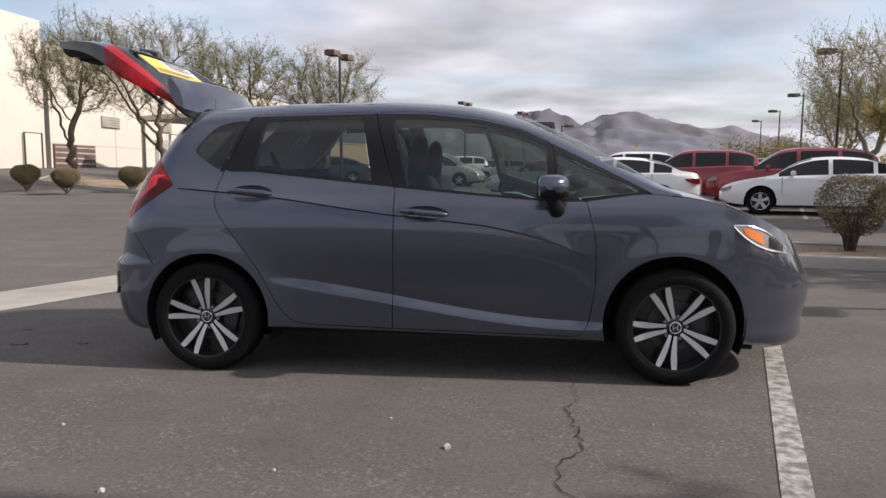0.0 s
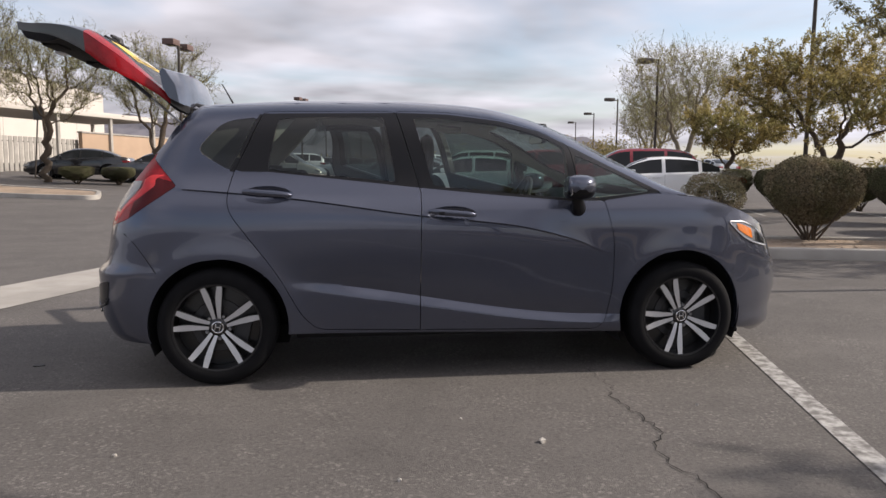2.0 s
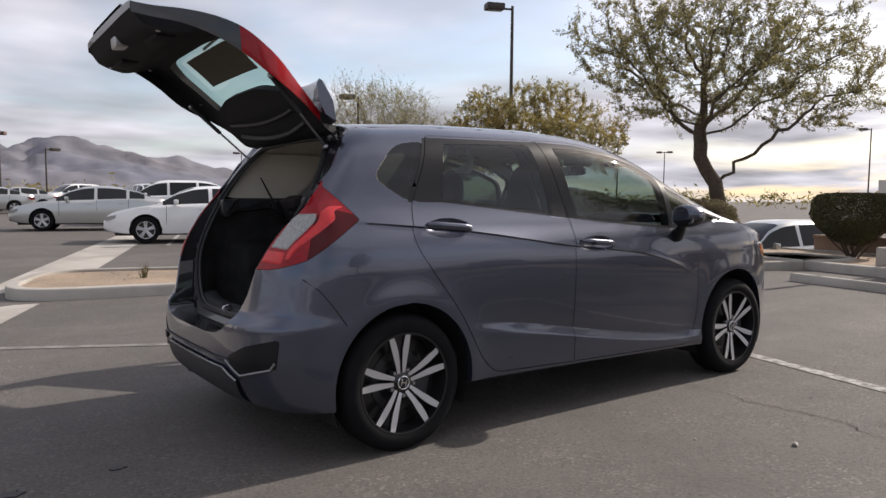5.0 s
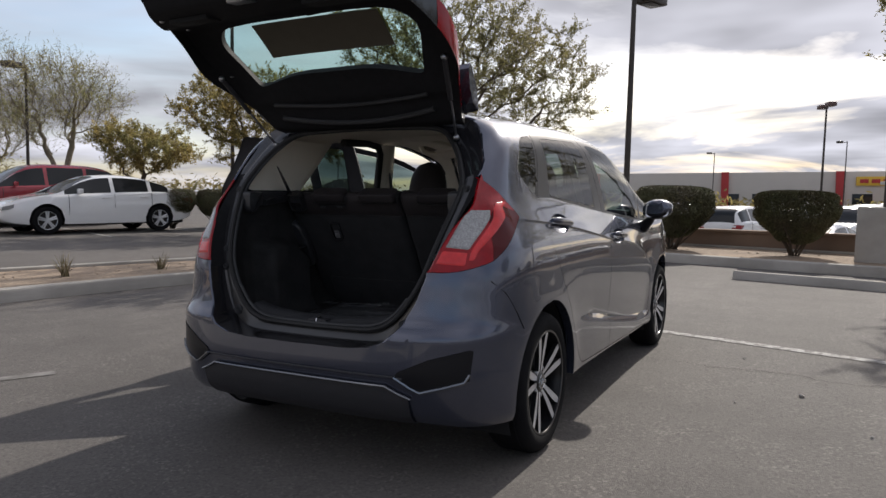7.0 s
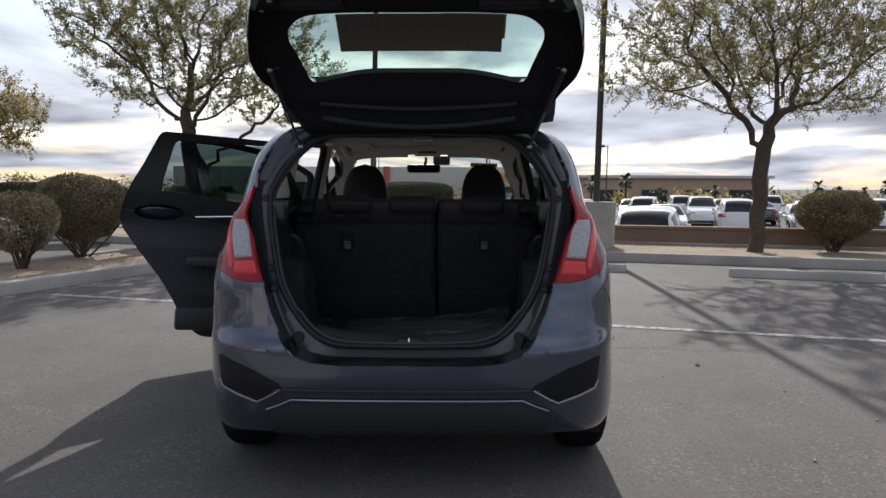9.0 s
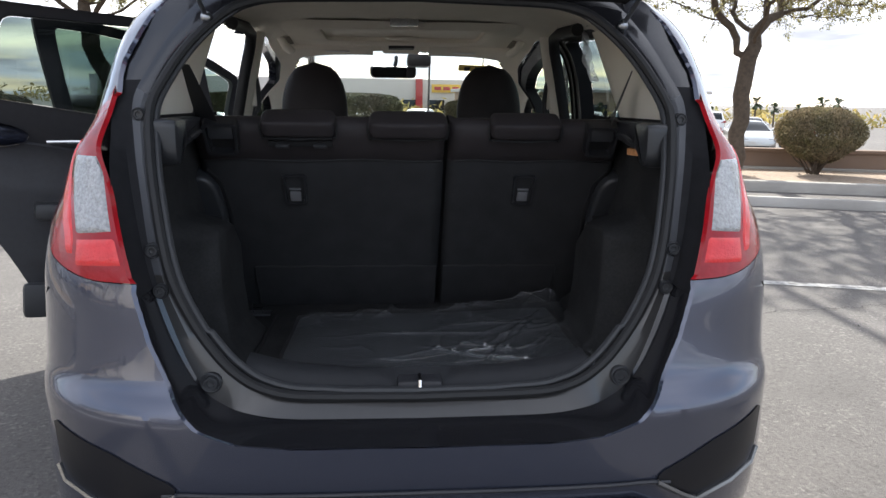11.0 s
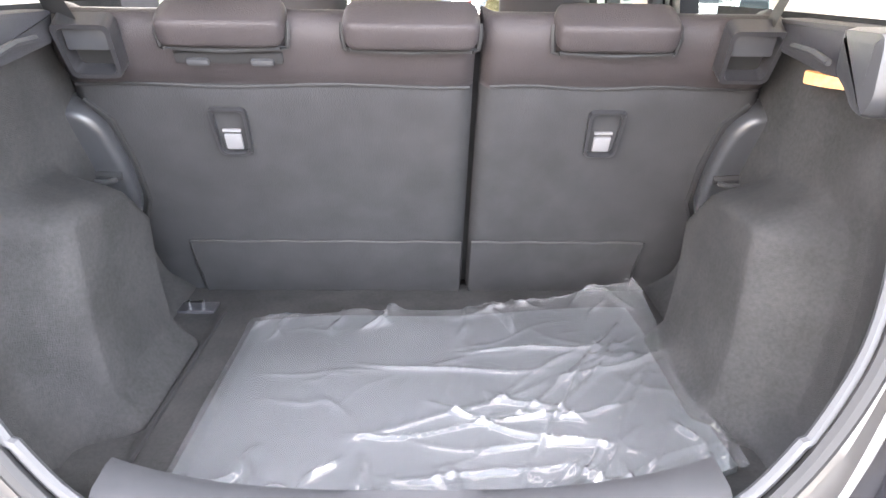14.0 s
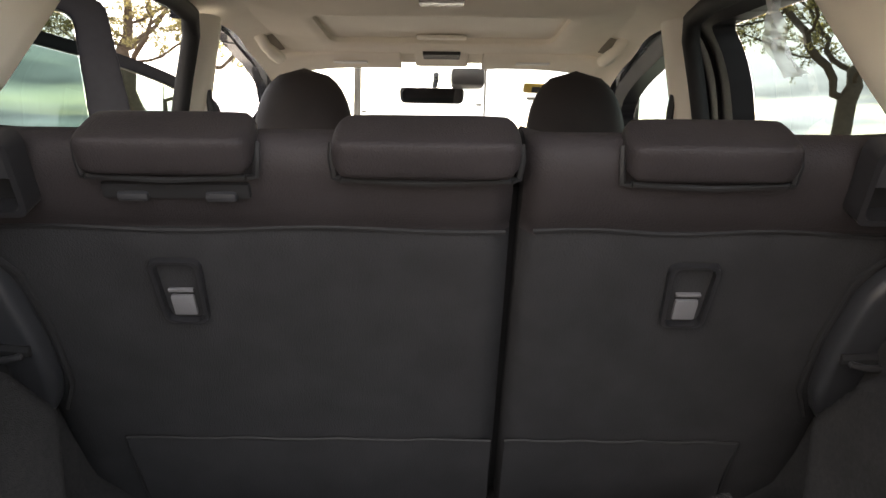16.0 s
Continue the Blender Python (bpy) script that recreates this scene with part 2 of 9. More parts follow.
LEAF_PALE = material("pale_palo_verde_twigs", (0.17, 0.17, 0.075), rough=0.7, random=0.4, second=(0.24, 0.215, 0.10), second_scale=0.6)
HEDGE = material("clipped_dry_shrub", (0.20, 0.16, 0.10), rough=0.8, random=0.55, second=(0.14, 0.13, 0.067), second_scale=2.5)


def see_through_leaf(m, share=0.58):
    """Thin leaves let part of the light pass."""
    nt = m.node_tree
    b = nt.nodes["Principled BSDF"]
    out = nt.nodes["Material Output"]
    tr = nt.nodes.new("ShaderNodeBsdfTranslucent")
    if b.inputs["Base Color"].links:
        hs = nt.nodes.new("ShaderNodeHueSaturation")
        hs.inputs["Value"].default_value = 1.3
        nt.links.new(b.inputs["Base Color"].links[0].from_socket, hs.inputs["Color"])
        nt.links.new(hs.outputs[0], tr.inputs[0])
    mix = nt.nodes.new("ShaderNodeMixShader")
    mix.inputs[0].default_value = share
    nt.links.new(b.outputs[0], mix.inputs[1])
    nt.links.new(tr.outputs[0], mix.inputs[2])
    nt.links.new(mix.outputs[0], out.inputs[0])


for leaf_mat in (LEAF, LEAF_YELLOW, LEAF_OLIVE, LEAF_PALE):
    see_through_leaf(leaf_mat)
see_through_leaf(HEDGE, 0.25)
PALM = material("palm_fronds", (0.065, 0.085, 0.04), rough=0.6, random=0.4)
POLE = material("dark_bronze_pole", (0.045, 0.036, 0.030), rough=0.5, vary=0.1, scale=5)
LAMP_HEAD = material("brown_lamp_housing", (0.12, 0.075, 0.065), rough=0.6)
WALL_WHITE = material("off_white_stucco", (0.56, 0.52, 0.47), rough=0.9, vary=0.04, scale=0.5, bump=0.2, bump_scale=20)
WALL_TAN = material("tan_stucco", (0.42, 0.30, 0.21), rough=0.9, vary=0.08, scale=1, bump=0.3, bump_scale=20)
WALL_LOW = material("brown_block_wall", (0.21, 0.145, 0.105), rough=0.9, vary=0.1, scale=2, bump=0.4, bump_scale=30)
# blue-grey base colour carries the distance haze; the air itself is clear
MOUNTAIN = material("mountain_with_painted_haze", (0.135, 0.14, 0.172), rough=1.0, vary=0.35, scale=0.010, detail=9, second=(0.16, 0.152, 0.168), second_scale=0.003)

# ---- mesh tools ----
def thing(name, label, category, m=None, group="", kind=""):
    """An Empty at the base of a thing."""
    ob = new(name)
    ob.empty_display_size = 0.2
    if m is not None:
        ob.matrix_basis = m
    return tagged(ob, label, category, group, kind)


def link_mesh(name, bm, mat, parent=None, smooth=True, angle=35):
    """One mesh object out of a bmesh; edges sharper than the angle stay hard."""
    me = bpy.data.meshes.new(name)
    bm.normal_update()
    if smooth:
        lim = math.radians(angle)
        for f in bm.faces:
            f.smooth = True
        for e in bm.edges:
            if len(e.link_faces) == 2 and e.calc_face_angle(0) > lim:
                e.smooth = False
    bm.to_mesh(me)
    bm.free()
    for mt in (mat if isinstance(mat, (list, tuple)) else (mat,)):
        me.materials.append(mt)
    ob = new(name, me)
    if parent is not None:
        ob.parent = parent
    return ob


def part(name, bm, mat, parent, label="", smooth=True, angle=35):
    ob = link_mesh(name, bm, mat, parent, smooth, angle)
    if label:
        tagged(ob, label)
    return ob


def piece(name, label, category, bm, mat, m=None, group="", kind="", smooth=True, angle=35):
    """A thing that is one mesh."""
    ob = link_mesh(name, bm, mat, None, smooth, angle)
    if m is not None:
        ob.matrix_basis = m
    return tagged(ob, label, category, group, kind)


def add_grid(bm, pts, close_u=False, close_v=False, flip=False, mat=0):
    """Faces over rows of points; returns the vertices."""
    vs = [[bm.verts.new(p) for p in row] for row in pts]
    nu, nv = len(vs), len(vs[0])
    for i in range(nu if close_u else nu - 1):
        for j in range(nv if close_v else nv - 1):
            q = (vs[i][j], vs[(i + 1) % nu][j], vs[(i + 1) % nu][(j + 1) % nv], vs[i][(j + 1) % nv])
            if flip:
                q = q[::-1]
            try:
                f = bm.faces.new(q)
                f.material_index = mat
            except ValueError:
                pass
    return vs


def add_box(bm, lo, hi, bevel=0.0, m=None, mat=0, segments=2):
    """A box between two corners with rounded edges."""
    r = bmesh.ops.create_cube(bm, size=1.0)
    vs = r["verts"]
    c = [(a + b) / 2 for a, b in zip(lo, hi)]
    s = [abs(b - a) for a, b in zip(lo, hi)]
    for v in vs:
        v.co = Vector((c[0] + v.co.x * s[0], c[1] + v.co.y * s[1], c[2] + v.co.z * s[2]))
    fs = {f for v in vs for f in v.link_faces}
    if bevel:
        es = list({e for f in fs for e in f.edges})
        r = bmesh.ops.bevel(bm, geom=es, offset=min(bevel, min(s) * 0.45), segments=segments, affect="EDGES", profile=0.6)
        fs = set(r["faces"]) | {f for f in fs if f.is_valid}
        vs = list({v for f in fs for v in f.verts})
    for f in fs:
        if f.is_valid:
            f.material_index = mat
    if m is not None:
        bmesh.ops.transform(bm, matrix=m, verts=vs)
    return vs


def add_tube(bm, path, radius, sides=8, caps=True, mat=0, squash=None):
    """A tube along points; radius may be one number or one for each point."""
    path = [Vector(p) for p in path]
    n = len(path)
    rad = [radius] * n if isinstance(radius, (int, float)) else radius
    rings, up = [], None
    for i, p in enumerate(path):
        d = (path[min(i + 1, n - 1)] - path[max(i - 1, 0)])
        d = d.normalized() if d.length > 1e-9 else Vector((0, 0, 1))
        if up is None:
            up = Vector((0, 0, 1)) if abs(d.z) < 0.9 else Vector((1, 0, 0))
        side = d.cross(up).normalized()
        up = side.cross(d).normalized()
        ring = []
        for k in range(sides):
            a = 2 * math.pi * k / sides
            off = side * math.cos(a) * rad[i] + up * math.sin(a) * rad[i]
            if squash:
                off = Vector((off.x * squash[0], off.y * squash[1], off.z * squash[2]))
            ring.append(p + off)
        rings.append(ring)
    vs = add_grid(bm, rings, close_v=True, mat=mat)
    if caps:
        for ring in (vs[0][::-1], vs[-1]):
            try:
                bm.faces.new(ring).material_index = mat
            except ValueError:
                pass
    return vs


def add_lathe(bm, profile, steps=48, axis="y", m=None, mat=0, closed=False):
    """A turned shape: profile of (radius, along axis)."""
    rows = []
    for k in range(steps):
        a = 2 * math.pi * k / steps
        c, s = math.cos(a), math.sin(a)
        rows.append([Vector((r * c, h, r * s)) if axis == "y" else Vector((r * c, r * s, h)) for r, h in profile])
    if m is not None:
        rows = [[m @ p for p in row] for row in rows]
    return add_grid(bm, rows, close_u=True, close_v=closed, mat=mat)


def add_prism(bm, poly, h0, h1, axis="y", m=None, mat=0, bevel=0.0):
    """A flat shape pushed to a thickness. poly: points in the plane across the axis."""
    def at(p, h):
        q = {"y": (p[0], h, p[1]), "x": (h, p[0], p[1]), "z": (p[0], p[1], h)}[axis]
        return m @ Vector(q) if m is not None else Vector(q)
    a = [bm.verts.new(at(p, h0)) for p in poly]
    b = [bm.verts.new(at(p, h1)) for p in poly]
    fs = [bm.faces.new(a), bm.faces.new(b[::-1])]
    n = len(poly)
    for i in range(n):
        fs.append(bm.faces.new((a[i], b[i], b[(i + 1) % n], a[(i + 1) % n])))
    bmesh.ops.recalc_face_normals(bm, faces=fs)
    if bevel:
        es = list({e for f in fs[:2] for e in f.edges})
        bmesh.ops.bevel(bm, geom=es, offset=bevel, segments=2, affect="EDGES", profile=0.6)
    for f in fs:
        if f.is_valid:
            f.material_index = mat
    return a + b


def lerp_table(x, xs, ys):
    return float(np.interp(x, xs, ys))


def smooth_table(x, xs, ys):
    """A smooth curve through a few points (monotone cubic, after Fritsch and Carlson)."""
    if x <= xs[0]:
        return ys[0]
    if x >= xs[-1]:
        return ys[-1]
    i = max(k for k in range(len(xs) - 1) if xs[k] <= x)
    def slope(k):
        if k == 0:
            return (ys[1] - ys[0]) / (xs[1] - xs[0])
        if k == len(xs) - 1:
            return (ys[-1] - ys[-2]) / (xs[-1] - xs[-2])
        a = (ys[k] - ys[k - 1]) / (xs[k] - xs[k - 1])
        b = (ys[k + 1] - ys[k]) / (xs[k + 1] - xs[k])
        return 0.0 if a * b <= 0 else 2 * a * b / (a + b)
    h = xs[i + 1] - xs[i]
    t = (x - xs[i]) / h
    return ((1 + 2 * t) * (1 - t) ** 2 * ys[i] + t * (1 - t) ** 2 * h * slope(i)
            + t * t * (3 - 2 * t) * ys[i + 1] + t * t * (t - 1) * h * slope(i + 1))


def round_poly(poly, r, n=5):
    """A polygon with its corners rounded to about the radius r (one for all or one for each corner)."""
    out, k = [], len(poly)
    for i in range(k):
        p, q, s = Vector(poly[i - 1]), Vector(poly[i]), Vector(poly[(i + 1) % k])
        rr = r[i] if isinstance(r, (list, tuple)) else r
        a, b = (p - q), (s - q)
        d = min(rr, a.length * 0.45, b.length * 0.45)
        if d < 1e-5:
            out.append(tuple(q))
            continue
        a, b = q + a.normalized() * d, q + b.normalized() * d
        for j in range(n + 1):
            t = j / n
            out.append(tuple(a * (1 - t) ** 2 + q * 2 * t * (1 - t) + b * t * t))
    return out


def inside(p, poly):
    x, y = p
    hit = False
    for i in range(len(poly)):
        x0, y0 = poly[i - 1]
        x1, y1 = poly[i]
        if (y0 > y) != (y1 > y) and x < (x1 - x0) * (y - y0) / (y1 - y0) + x0:
            hit = not hit
    return hit


def closest(p, poly):
    best, at = 1e9, p
    px, py = p
    for i in range(len(poly)):
        x0, y0 = poly[i - 1]
        x1, y1 = poly[i]
        dx, dy = x1 - x0, y1 - y0
        t = max(0, min(1, ((px - x0) * dx + (py - y0) * dy) / max(dx * dx + dy * dy, 1e-12)))
        qx, qy = x0 + t * dx, y0 + t * dy
        d = (qx - px) ** 2 + (qy - py) ** 2
        if d < best:
            best, at = d, (qx, qy)
    return at

from mathutils.bvhtree import BVHTree


def snap(bm, poly, plane="xz"):
    """Pulls the boundary between faces inside and outside a shape onto its outline. Returns the faces inside."""
    xs, ys = [p[0] for p in poly], [p[1] for p in poly]
    lo, hi = (min(xs) - 0.05, min(ys) - 0.05), (max(xs) + 0.05, max(ys) + 0.05)
    ins = set()
    a, b = (0, 2) if plane == "xz" else (1, 2)
    for f in bm.faces:
        c = f.calc_center_median()
        p = (c[a], c[b])
        if lo[0] < p[0] < hi[0] and lo[1] < p[1] < hi[1] and inside(p, poly):
            ins.add(f)
    edge = set()
    for f in ins:
        for v in f.verts:
            if any(g not in ins for g in v.link_faces):
                edge.add(v)
    bm.normal_update()
    moves = []
    for v in edge:
        q = closest((v.co[a], v.co[b]), poly)
        n = v.normal
        d = Vector((0, 0, 0))
        d[a], d[b] = q[0] - v.co[a], q[1] - v.co[b]
        k = 1 if plane == "xz" else 0
        if abs(n[k]) > 0.2:
            d[k] = -(n[a] * d[a] + n[b] * d[b]) / n[k]
        moves.append((v, d))
    for v, d in moves:
        v.co += d
    return ins


def take(bm, faces):
    """A new bmesh with copies of these faces."""
    out, made = bmesh.new(), {}
    for f in faces:
        vs = []
        for v in f.verts:
            if v not in made:
                made[v] = out.verts.new(v.co)
            vs.append(made[v])
        try:
            g = out.faces.new(vs)
            g.material_index = f.material_index
        except ValueError:
            pass
    return out


# ---- the car park ----
LU, LV = Vector((0.947, -0.32, 0)), Vector((0.32, 0.947, 0))   # the rows of the car park lie askew to the car
LOT_TURN = math.degrees(math.atan2(-0.32, 0.947))


def lot(u, v, z=0.0):
    p = LU * u + LV * v
    return Vector((p.x, p.y, z))


def ground_z(x, y):
    """Level near the car, rising gently to its left far off and more towards the warehouse; lower beyond the retaining wall in front."""
    u = x * LU.x + y * LU.y
    rise = 0.0235 * max(0.0, y - 6.0) if y < 90 else 0.0235 * 84
    rise += 0.045 * min(30.0, max(0.0, -6.0 - x)) * max(0.0, min(1.0, (y - 20.0) / 10.0))
    if u > 10.42:
        drop = 0.95 * max(0.0, min(1.0, (16.0 - y) / 8.0))
        return rise * (1 - min(1.0, drop)) - drop
    return rise


def asphalt():
    m = ASPHALT
    m.use_nodes = True
    nt = m.node_tree
    b = nt.nodes["Principled BSDF"]
    b.inputs["Roughness"].default_value = 0.85
    b.inputs["Specular IOR Level"].default_value = 0.35
    tc = nt.nodes.new("ShaderNodeTexCoord")

    def noise_tex(scale, detail, rough=0.55, kind="ShaderNodeTexNoise"):
        n = nt.nodes.new(kind)
        n.inputs["Scale"].default_value = scale
        if kind == "ShaderNodeTexNoise":
            n.inputs["Detail"].default_value = detail
            n.inputs["Roughness"].default_value = rough
        nt.links.new(tc.outputs["Object"], n.inputs["Vector"])
        return n

    def remap(sock, a, b_, lo, hi):
        r = nt.nodes.new("ShaderNodeMapRange")
        for k, v in (("From Min", a), ("From Max", b_), ("To Min", lo), ("To Max", hi)):
            r.inputs[k].default_value = v
        nt.links.new(sock, r.inputs["Value"])
        return r.outputs[0]

    def mul(a, c):
        n = nt.nodes.new("ShaderNodeMath")
        n.operation = "MULTIPLY"
        nt.links.new(a, n.inputs[0])
        nt.links.new(c, n.inputs[1])
        return n.outputs[0]

    big = remap(noise_tex(0.35, 5).outputs[0], 0.3, 0.7, 0.86, 1.12)
    mid = remap(noise_tex(2.3, 6, 0.65).outputs[0], 0.3, 0.7, 0.90, 1.10)
    stone = remap(noise_tex(62, 5, 0.8).outputs[0], 0.32, 0.70, 0.72, 1.30)
    # single chips of aggregate, laid bare in patches
    vor = noise_tex(85, 0, kind="ShaderNodeTexVoronoi")
    sep = nt.nodes.new("ShaderNodeSeparateColor")
    nt.links.new(vor.outputs["Color"], sep.inputs[0])
    bare = remap(noise_tex(1.6, 5, 0.7).outputs[0], 0.40, 0.66, 0.0, 1.0)
    pale = mul(remap(sep.outputs[0], 0.80, 0.92, 0.0, 0.8), bare)
    dark = remap(sep.outputs[1], 0.10, 0.22, 0.80, 1.0)
    one = nt.nodes.new("ShaderNodeMath")
    one.operation = "ADD"
    one.inputs[1].default_value = 1.0
    nt.links.new(pale, one.inputs[0])
    chips = mul(one.outputs[0], dark)
    fleck = noise_tex(260, 2, 0.6).outputs[0]
    spots = remap(fleck, 0.60, 0.72, 1.0, 1.6)
    # worn pale wheel tracks along the rows
    mp = nt.nodes.new("ShaderNodeMapping")
    mp.inputs["Rotation"].default_value = (0, 0, math.radians(-LOT_TURN))
    mp.inputs["Scale"].default_value = (0.06, 1.1, 1.0)
    nt.links.new(tc.outputs["Object"], mp.inputs["Vector"])
    st = nt.nodes.new("ShaderNodeTexNoise")
    st.inputs["Scale"].default_value = 1.0
    st.inputs["Detail"].default_value = 6
    nt.links.new(mp.outputs[0], st.inputs["Vector"])
    streak = remap(st.outputs[0], 0.45, 0.70, 0.96, 1.16)
    val = mul(mul(mul(big, mid), mul(stone, spots)), mul(streak, chips))
    col = nt.nodes.new("ShaderNodeVectorMath")
    col.operation = "SCALE"
    col.inputs[0].default_value = (0.103, 0.094, 0.087)
    nt.links.new(val, col.inputs["Scale"])
    nt.links.new(col.outputs[0], b.inputs["Base Color"])
    bp = nt.nodes.new("ShaderNodeBump")
    bp.inputs["Strength"].default_value = 0.55
    bp.inputs["Distance"].default_value = 0.006
    nt.links.new(noise_tex(150, 3, 0.7).outputs[0], bp.inputs["Height"])
    nt.links.new(bp.outputs[0], b.inputs["Normal"])


asphalt()
# one sheet of ground out to the horizon
bm = bmesh.new()
us = [-2500, -600, -150, -60, -45, -38, -34, -30, -26, -22, -19, -16, -13, -10, -5, 0, 5, 10.40, 10.44, 14, 20, 30, 60, 150, 600, 2500]
vs_ = [-2500, -600, -150, -60, -30, -15, -8, -4, 0, 4, 7, 9, 11, 13, 15, 18, 22, 30, 45, 60, 80, 95, 150, 600, 2500]
rows = []
for v in vs_:
    rows.append([Vector((p.x, p.y, ground_z(p.x, p.y))) for p in [lot(u, v) for u in us]])
add_grid(bm, rows)
bm.normal_update()
if sum(f.normal.z for f in bm.faces) < 0:
    bmesh.ops.reverse_faces(bm, faces=bm.faces)
piece("ground", "worn grey asphalt of a car park", "ground", bm, ASPHALT, kind="structure", smooth=False)


def strip(path, w, z=0.004, n=1):
    """A flat band on the ground along points."""
    bm = bmesh.new()
    pts = [Vector(p) for p in path]
    rows = []
    for i, p in enumerate(pts):
        d = (pts[min(i + 1, len(pts) - 1)] - pts[max(i - 1, 0)]).normalized()
        side = Vector((-d.y, d.x, 0)) * w / 2
        rows.append([Vector((q.x, q.y, ground_z(q.x, q.y) + z)) for q in (p - side, p + side)])
    add_grid(bm, rows)
    bm.normal_update()
    if sum(f.normal.z for f in bm.faces) < 0:
        bmesh.ops.reverse_faces(bm, faces=bm.faces)
    return bm


# painted lines: one long stall line under the nose of the car, one end line, stalls further off
def along(a, b, n):
    return [a + (b - a) * k / n for k in range(n + 1)]


p0 = Vector((1.565, -1.60, 0))
STALL = Vector((0.279, 0.960, 0))
for a, b, w in ((p0 - STALL * 9, p0 + STALL * 6.1, 0.105), (Vector((-3.05, 3.28, 0)), Vector((-1.4, 2.35, 0)), 0.10), (lot(5.1, -12.5), lot(5.1, -5.9), 0.1)):
    piece("parking_line", "worn white painted parking line on asphalt", "line", strip(along(a, b, 24), w), LINE if w > 0.1 else FADED, kind="structure", group="parking lines")
for k in range(6):
    a = lot(-3.0 + 2.75 * k, 14.0)
    piece("parking_line", "worn white painted parking line on asphalt", "line", strip(along(a, a + LV * 4.6, 3), 0.1), LINE, kind="structure", group="parking lines")
for k in range(3):
    a = lot(2.6, -9.5 - 2.75 * k)
    piece("parking_line", "worn white painted parking line on asphalt", "line", strip(along(a, a + LU * 4.9, 3), 0.1), LINE, kind="structure", group="parking lines")

# concrete gutter across the lane
bm = bmesh.new()
rows = []
for k in range(40):
    v = -14 + 1.0 * k
    rows.append([Vector((q.x, q.y, ground_z(q.x, q.y) + dz)) for q, dz in ((lot(-4.66, v), 0.005), (lot(-4.42, v), 0.006), (lot(-4.19, v), 0.003), (lot(-3.96, v), 0.006), (lot(-3.72, v), 0.005))])
add_grid(bm, rows)
bm.normal_update()
if sum(f.normal.z for f in bm.faces) < 0:
    bmesh.ops.reverse_faces(bm, faces=bm.faces)
piece("concrete_gutter", "pale concrete drainage gutter set in the asphalt", "gutter", bm, KERB, kind="structure")

# cracks and small marks
def crack(points, w, seed):
    rnd = random.Random(seed)
    pts = []
    for a, b in zip(points, points[1:]):
        a, b = Vector((*a, 0)), Vector((*b, 0))
        n = max(2, int((b - a).length / 0.035))
        for k in range(n):
            side = Vector((-(b - a).y, (b - a).x, 0)).normalized()
            pts.append(a + (b - a) * k / n + side * rnd.uniform(-0.022, 0.022))
    bm = bmesh.new()
    rows = []
    for i, p in enumerate(pts):
        d = (pts[min(i + 1, len(pts) - 1)] - pts[max(i - 1, 0)]).normalized()
        side = Vector((-d.y, d.x, 0)) * w * rnd.uniform(0.25, 1.0) * (1 - 0.6 * abs(2 * i / len(pts) - 1) ** 3)
        rows.append([p - side + Vector((0, 0, 0.0045)), p + side + Vector((0, 0, 0.0045))])
    add_grid(bm, rows, flip=True)
    return bm


piece("asphalt_crack", "thin dark crack in the asphalt", "crack", crack([(0.74, -0.75), (0.75, -1.10), (0.68, -1.30), (0.73, -1.60), (0.71, -1.78), (0.62, -1.92), (0.60, -2.02), (0.65, -2.25), (0.66, -2.60), (0.78, -3.1), (0.74, -3.6)], 0.0042, 3), CRACK, kind="structure")
rnd = random.Random(8)
for x, y, r in ((0.19, -1.82, 0.016), (-0.42, -2.12, 0.010), (-1.5, -1.75, 0.010), (0.35, -2.5, 0.010), (-0.95, -2.35, 0.012), (-0.1, -1.5, 0.007), (1.05, -1.45, 0.008)):
    bm = bmesh.new()
    bmesh.ops.create_icosphere(bm, subdivisions=1, radius=r, matrix=Matrix.Translation((x, y, r * 0.35)))
    for v in bm.verts:
        v.co += Vector((rnd.uniform(-1, 1), rnd.uniform(-1, 1), 0)) * r * 0.3
        v.co.z = max(v.co.z, 0.0)
    piece("pebble", "small pale stone chip on the asphalt", "stone", bm, KERB, group="stone chips")
STAIN = material("oil_stain", (0.022, 0.021, 0.020), rough=0.55, vary=0.2, scale=20)
for x, y, r, sd in ((-2.75, -0.36, 0.045, 2), (-2.35, -0.30, 0.03, 3), (-1.9, -2.0, 0.03, 5), (-3.0, 0.05, 0.028, 7)):
    rr = random.Random(sd)
    bm = bmesh.new()
    add_prism(bm, [(x + r * rr.uniform(0.6, 1.4) * math.cos(a), y + r * 0.8 * rr.uniform(0.6, 1.4) * math.sin(a)) for a in [2 * math.pi * k / 14 for k in range(14)]], 0.0, 0.0045, "z")
    piece("oil_stain", "dark oil stain on the asphalt", "stain", bm, STAIN, kind="structure")


